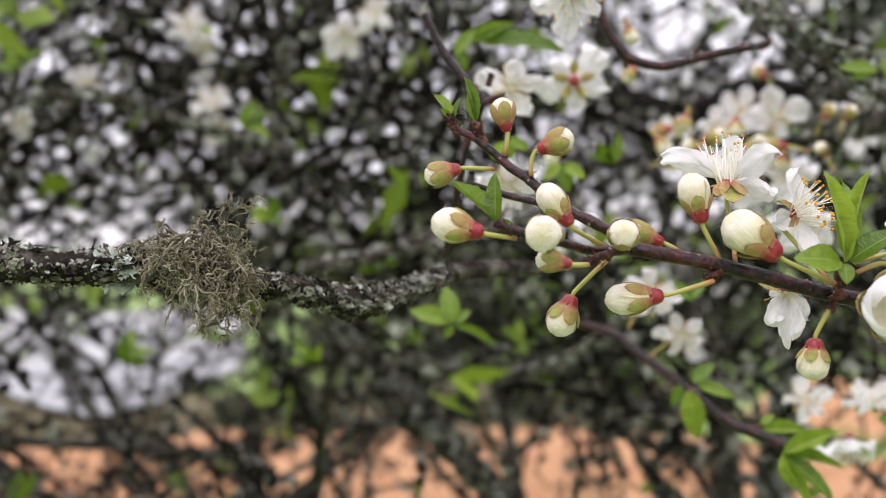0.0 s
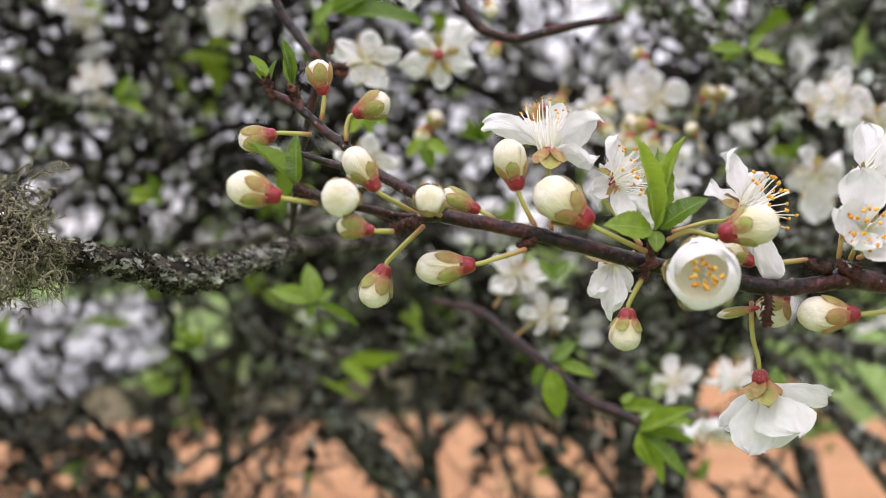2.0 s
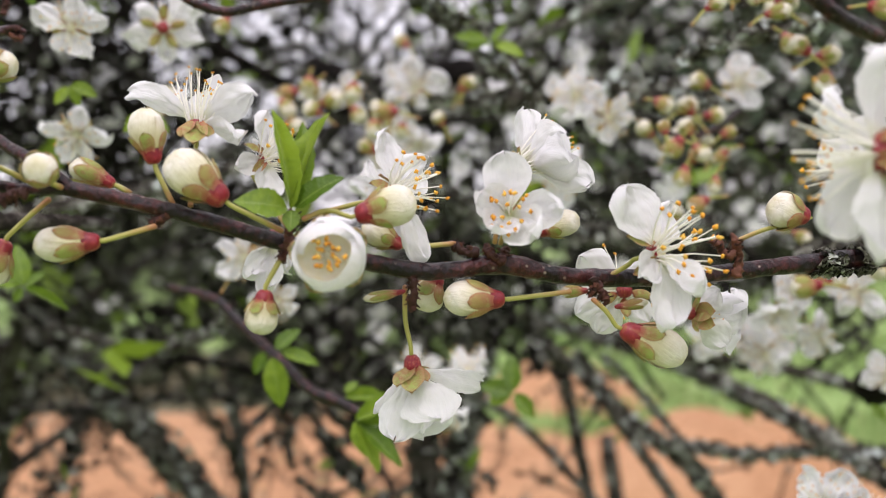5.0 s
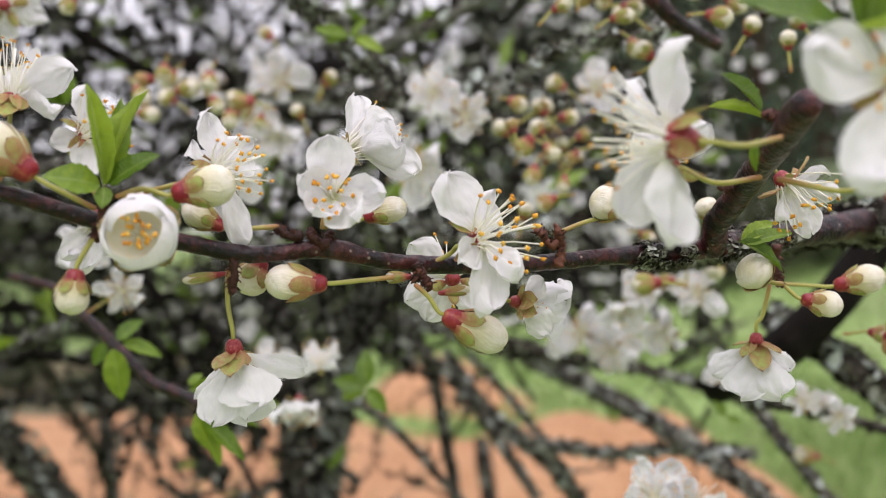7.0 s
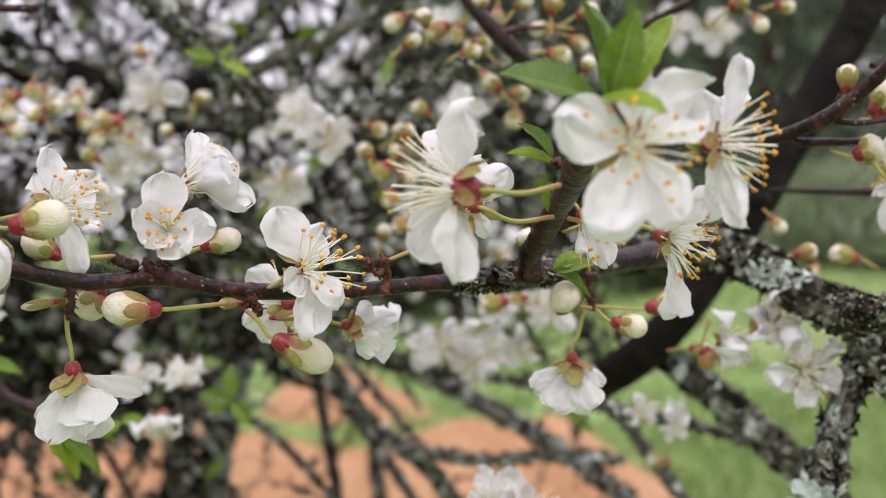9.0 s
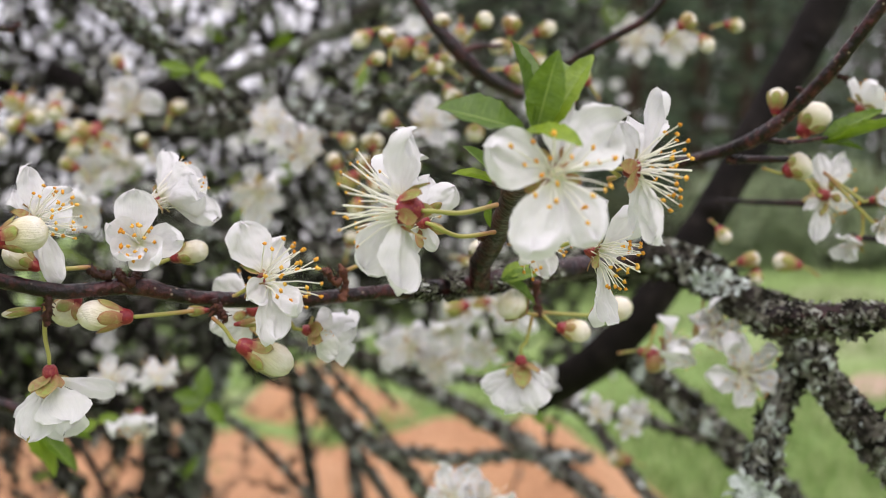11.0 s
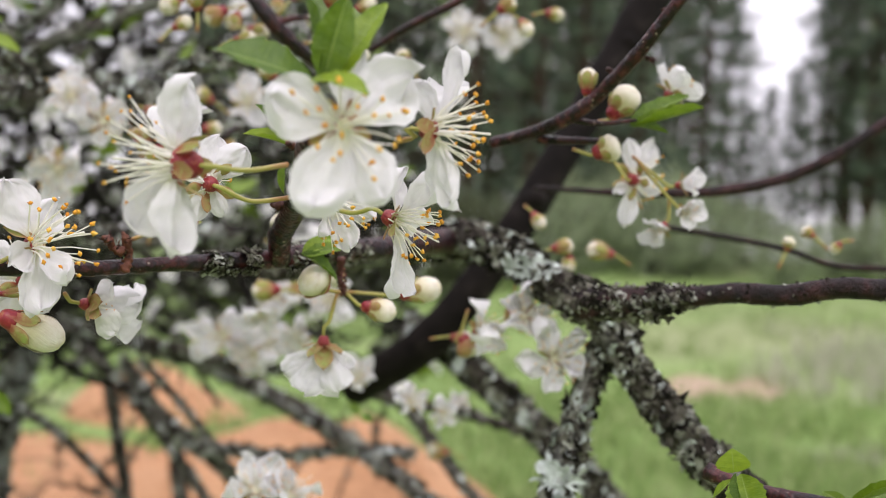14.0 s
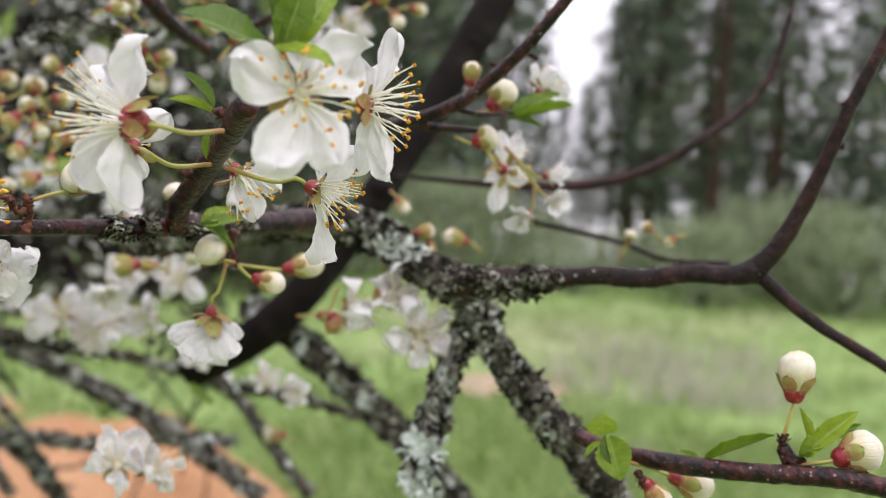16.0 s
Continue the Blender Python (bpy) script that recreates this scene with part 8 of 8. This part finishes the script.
# blossoms and leaves in the dense part of the crown
for i, (p, size) in enumerate((
    ((-0.1747, 0.7, 1.6522), 0.016),
    ((-0.1631, 0.7, 1.6405), 0.015),
    ((-0.1535, 0.68, 1.5968), 0.016),
    ((-0.1542, 0.69, 1.5829), 0.014),
    ((-0.2643, 0.75, 1.6213), 0.015),
    ((-0.0593, 0.62, 1.6296), 0.015),
    ((-0.0387, 0.6, 1.6378), 0.014),
    ((-0.2978, 0.72, 1.5905), 0.013),
)):
    blossom(p, (0.5 * math.sin(5 * i), -0.8, 0.6 * math.cos(3 * i)), spin=31 * i, size=size, opened=74, cup=0, stamens=0, seed=400 + i, group="plum blossoms farther back")
for i, (p, size) in enumerate((
    ((-0.2482, 0.6, 1.6054), 0.02),
    ((-0.2542, 0.6, 1.6371), 0.022),
    ((-0.1089, 0.55, 1.567), 0.016),
    ((-0.0981, 0.6, 1.5187), 0.018),
    ((0.0669, 0.4, 1.5336), 0.012),
    ((-0.1961, 0.62, 1.4314), 0.02),
    ((-0.0747, 0.6, 1.4336), 0.018),
)):
    leaf_tuft(p, (math.sin(4 * i), -0.5, 0.8), size, 5, 430 + i)

# blossoms low behind the branch, over the meadow
for i, (p, size) in enumerate((
    ((0.2884, 0.3641, 1.4745), 0.0115),
    ((0.3073, 0.3745, 1.4569), 0.011),
    ((0.3101, 0.3574, 1.4744), 0.0115),
    ((0.2837, 0.3689, 1.4664), 0.011),
    ((0.322, 0.3063, 1.4379), 0.0075),
    ((0.338, 0.3052, 1.4334), 0.007),
    ((0.3384, 0.3733, 1.4392), 0.01),
    ((0.2965, 0.3988, 1.4457), 0.011),
    ((0.3134, 0.3954, 1.4778), 0.01),
)):
    blossom(p, (-0.5 + 0.5 * math.sin(5 * i), -0.7, 0.5 * math.cos(3 * i)), spin=23 * i, size=size, opened=72, cup=0, stamens=0, seed=450 + i, group="plum blossoms farther back")

# ---- limbs that cross the background ----
def crossing_limb(at, line, n, size, seed, label="grey lichened plum limb crossing behind the branch"):
    """One limb of old bark and the lichen on it."""
    root = branch_thing("lichened_limb", label, at, group="limbs behind the near branch")
    line = [(x, y, z, 0.78 * r) for x, y, z, r in line]
    wood_in(root, "wood", line, mat="old_bark", seg=10, step=0.008, rough=0.25, freq=90)
    lichen_on(root, line, int(n * 1.3), size * 0.85, seed)
    lichen_on(root, line, n // 5, size * 0.9, seed + 60, 0.6, "lichen_pale")
    if "trunk" in label:
        lichen_on(root, line, 170, 0.012, seed + 1, 1.0, "lichen_pale")


crossing_limb((0.3896, 0.5086, 1.4209), [(0.2827, 0.6623, 1.4331, 0.00389), (0.3067, 0.6255, 1.4330, 0.00416), (0.3538, 0.5638, 1.4249, 0.00397), (0.3896, 0.5086, 1.4209, 0.00379), (0.4208, 0.4676, 1.4126, 0.00367), (0.4518, 0.4267, 1.4083, 0.00355), (0.4858, 0.3841, 1.3972, 0.00311)], 150, 0.005, 316)
crossing_limb((0.4960, 0.6554, 1.3553), [(0.4206, 0.7562, 1.4016, 0.00803), (0.4655, 0.6959, 1.3766, 0.00821), (0.4960, 0.6554, 1.3553, 0.00801), (0.5247, 0.6159, 1.3309, 0.00781), (0.5439, 0.5819, 1.3116, 0.00761)], 300, 0.008, 317)
crossing_limb((0.4936, 0.5183, 1.3689), [(0.4631, 0.5587, 1.4054, 0.00389), (0.4839, 0.5468, 1.3950, 0.00506), (0.4936, 0.5183, 1.3689, 0.00491), (0.5087, 0.4866, 1.3377, 0.00514)], 150, 0.005, 318)
crossing_limb((0.4622, 0.7905, 1.3071), [(0.4009, 0.8831, 1.3867, 0.00687), (0.4243, 0.8352, 1.3410, 0.00716), (0.4622, 0.7905, 1.3071, 0.00751), (0.4993, 0.7694, 1.2594, 0.00751)], 260, 0.008, 319)
crossing_limb((0.3994, 0.8842, 1.3231), [(0.3394, 0.9182, 1.4251, 0.00634), (0.3826, 0.8936, 1.3855, 0.00687), (0.3994, 0.8842, 1.3231, 0.00687), (0.4145, 0.8760, 1.2500, 0.00687)], 150, 0.005, 320)
crossing_limb((0.3284, 0.9828, 1.3307), [(0.3637, 1.0194, 1.4700, 0.00900), (0.3471, 0.9947, 1.3964, 0.01300), (0.3284, 0.9828, 1.3307, 0.01500), (0.3149, 0.9912, 1.2129, 0.01700)], 700, 0.013, 321, "upright grey trunk of the plum tree with lichen patches")
crossing_limb((0.3669, 0.8454, 1.3012), [(0.3082, 0.8789, 1.3476, 0.00400), (0.3350, 0.8636, 1.3318, 0.00450), (0.3669, 0.8454, 1.3012, 0.00450), (0.4084, 0.8218, 1.2537, 0.00450)], 150, 0.005, 322)
crossing_limb((0.4965, 0.6551, 1.3442), [(0.4041, 0.7084, 1.3406, 0.00489), (0.4583, 0.6772, 1.3373, 0.00489), (0.4965, 0.6551, 1.3442, 0.00489), (0.5467, 0.6263, 1.3451, 0.00445)], 240, 0.007, 323)
crossing_limb((0.4247, 0.3574, 1.4230), [(0.3812, 0.4021, 1.4630, 0.00665), (0.4027, 0.3799, 1.4459, 0.00809), (0.4247, 0.3574, 1.4230, 0.00838), (0.4470, 0.3347, 1.3973, 0.00867), (0.4654, 0.3163, 1.3710, 0.00867)], 500, 0.007, 324)
crossing_limb((0.2631, 0.5573, 1.6165), [(0.3106, 0.5297, 1.6496, 0.00434), (0.2884, 0.5426, 1.6315, 0.00467), (0.2631, 0.5573, 1.6165, 0.00500), (0.2349, 0.5736, 1.5997, 0.00467), (0.2044, 0.5913, 1.5728, 0.00400)], 160, 0.005, 325)
crossing_limb((0.1749, 0.4351, 1.5840), [(0.1454, 0.4520, 1.6097, 0.00175), (0.1592, 0.4441, 1.5943, 0.00188), (0.1749, 0.4351, 1.5840, 0.00188), (0.1909, 0.4260, 1.5675, 0.00175), (0.2004, 0.4206, 1.5505, 0.00150)], 150, 0.005, 326)
crossing_limb((0.2240, 0.5221, 1.6112), [(0.2387, 0.5135, 1.6366, 0.00153), (0.2240, 0.5221, 1.6112, 0.00168), (0.2114, 0.5294, 1.5966, 0.00168)], 150, 0.005, 327)
crossing_limb((0.2655, 0.3411, 1.5709), [(0.2302, 0.3539, 1.5590, 0.00211), (0.2439, 0.3489, 1.5650, 0.00254), (0.2655, 0.3411, 1.5709, 0.00275), (0.2813, 0.3354, 1.5742, 0.00211)], 150, 0.005, 328)
crossing_limb((0.2432, 0.4767, 1.5690), [(0.2957, 0.4235, 1.5504, 0.00556), (0.2664, 0.4403, 1.5584, 0.00639), (0.2432, 0.4767, 1.5690, 0.00723), (0.2209, 0.5241, 1.5651, 0.00703), (0.1869, 0.6013, 1.5750, 0.00667)], 500, 0.007, 329)
crossing_limb((-0.0107, 1.0047, 1.3258), [(-0.1103, 1.1067, 1.4183, 0.01345), (-0.0583, 1.0557, 1.3695, 0.01518), (-0.0107, 1.0047, 1.3258, 0.01612), (0.0505, 1.0035, 1.2591, 0.01668), (0.0895, 1.0027, 1.2091, 0.01668)], 500, 0.011, 330)
crossing_limb((-0.0038, 0.6049, 1.5055), [(-0.0838, 0.6063, 1.4887, 0.00400), (-0.0438, 0.6056, 1.4954, 0.00500), (-0.0038, 0.6049, 1.5055, 0.00567), (0.0396, 0.6042, 1.5155, 0.00500), (0.0829, 0.6034, 1.5289, 0.00400)], 150, 0.005, 331)
crossing_limb((0.0257, 0.7042, 1.4130), [(0.0786, 0.5033, 1.4573, 0.00278), (0.0663, 0.6035, 1.4321, 0.00334), (0.0257, 0.7042, 1.4130, 0.00428), (-0.0428, 0.8055, 1.4184, 0.00489)], 150, 0.005, 332)
crossing_limb((-0.1185, 0.7072, 1.5919), [(-0.1146, 0.7074, 1.6853, 0.00584), (-0.1127, 0.7072, 1.6386, 0.00662), (-0.1185, 0.7072, 1.5919, 0.00584), (-0.1067, 0.7069, 1.5413, 0.00467)], 150, 0.005, 333)
crossing_limb((-0.1558, 0.6278, 1.5762), [(-0.2540, 0.6096, 1.5886, 0.00367), (-0.2040, 0.6087, 1.5920, 0.00400), (-0.1558, 0.6278, 1.5762, 0.00414), (-0.1095, 0.6570, 1.5673, 0.00397)], 160, 0.006, 334)
crossing_limb((0.1733, 0.4448, 1.5787), [(0.1334, 0.4509, 1.6083, 0.00175), (0.1558, 0.4475, 1.5935, 0.00200), (0.1733, 0.4448, 1.5787, 0.00175), (0.1932, 0.4417, 1.5638, 0.00150)], 150, 0.005, 335)
crossing_limb((0.2760, 0.5299, 1.4939), [(0.1729, 0.5453, 1.5235, 0.00459), (0.2154, 0.5388, 1.5025, 0.00550), (0.2760, 0.5299, 1.4939, 0.00612), (0.3365, 0.5213, 1.5036, 0.00612)], 420, 0.007, 336)
crossing_limb((0.4016, 0.7625, 1.3332), [(0.3307, 0.7737, 1.4082, 0.00489), (0.3661, 0.7682, 1.3774, 0.00534), (0.4016, 0.7625, 1.3332, 0.00578), (0.4372, 0.7568, 1.2846, 0.00623)], 150, 0.005, 337)
crossing_limb((0.4120, 0.7106, 1.3478), [(0.3580, 0.7191, 1.4057, 0.00334), (0.3829, 0.7152, 1.3809, 0.00334), (0.4120, 0.7106, 1.3478, 0.00334), (0.4453, 0.7053, 1.3064, 0.00334)], 150, 0.005, 338)
crossing_limb((0.3013, 0.6266, 1.4320), [(0.3871, 0.5635, 1.4178, 0.00334), (0.3406, 0.5905, 1.4216, 0.00345), (0.3013, 0.6266, 1.4320, 0.00325), (0.2827, 0.6799, 1.4384, 0.00311)], 150, 0.005, 339)
limb = branch_thing("bare_limb", "thick dark limb of the plum tree, out of focus", (0.3118, 0.9848, 1.6516), group="limbs behind the near branch")
wood_in(limb, "wood", [(0.1705, 1.0365, 1.6559, 0.01279), (0.2499, 1.0073, 1.6319, 0.01557), (0.3118, 0.9848, 1.6516, 0.01668), (0.3604, 0.9136, 1.6200, 0.01320)], mat="limb_brown", seg=10, step=0.008, rough=0.1, freq=90)
bud_twig = branch_thing("plum_twig", "thin brown twig crowded with small buds", (0.2628, 0.3859, 1.5386))
wood_in(bud_twig, "twig", [(0.2763, 0.3891, 1.5472, 0.00137), (0.2628, 0.3859, 1.5386, 0.00124), (0.2512, 0.3824, 1.5347, 0.00111), (0.2402, 0.3841, 1.5364, 0.00078)], step=0.002)
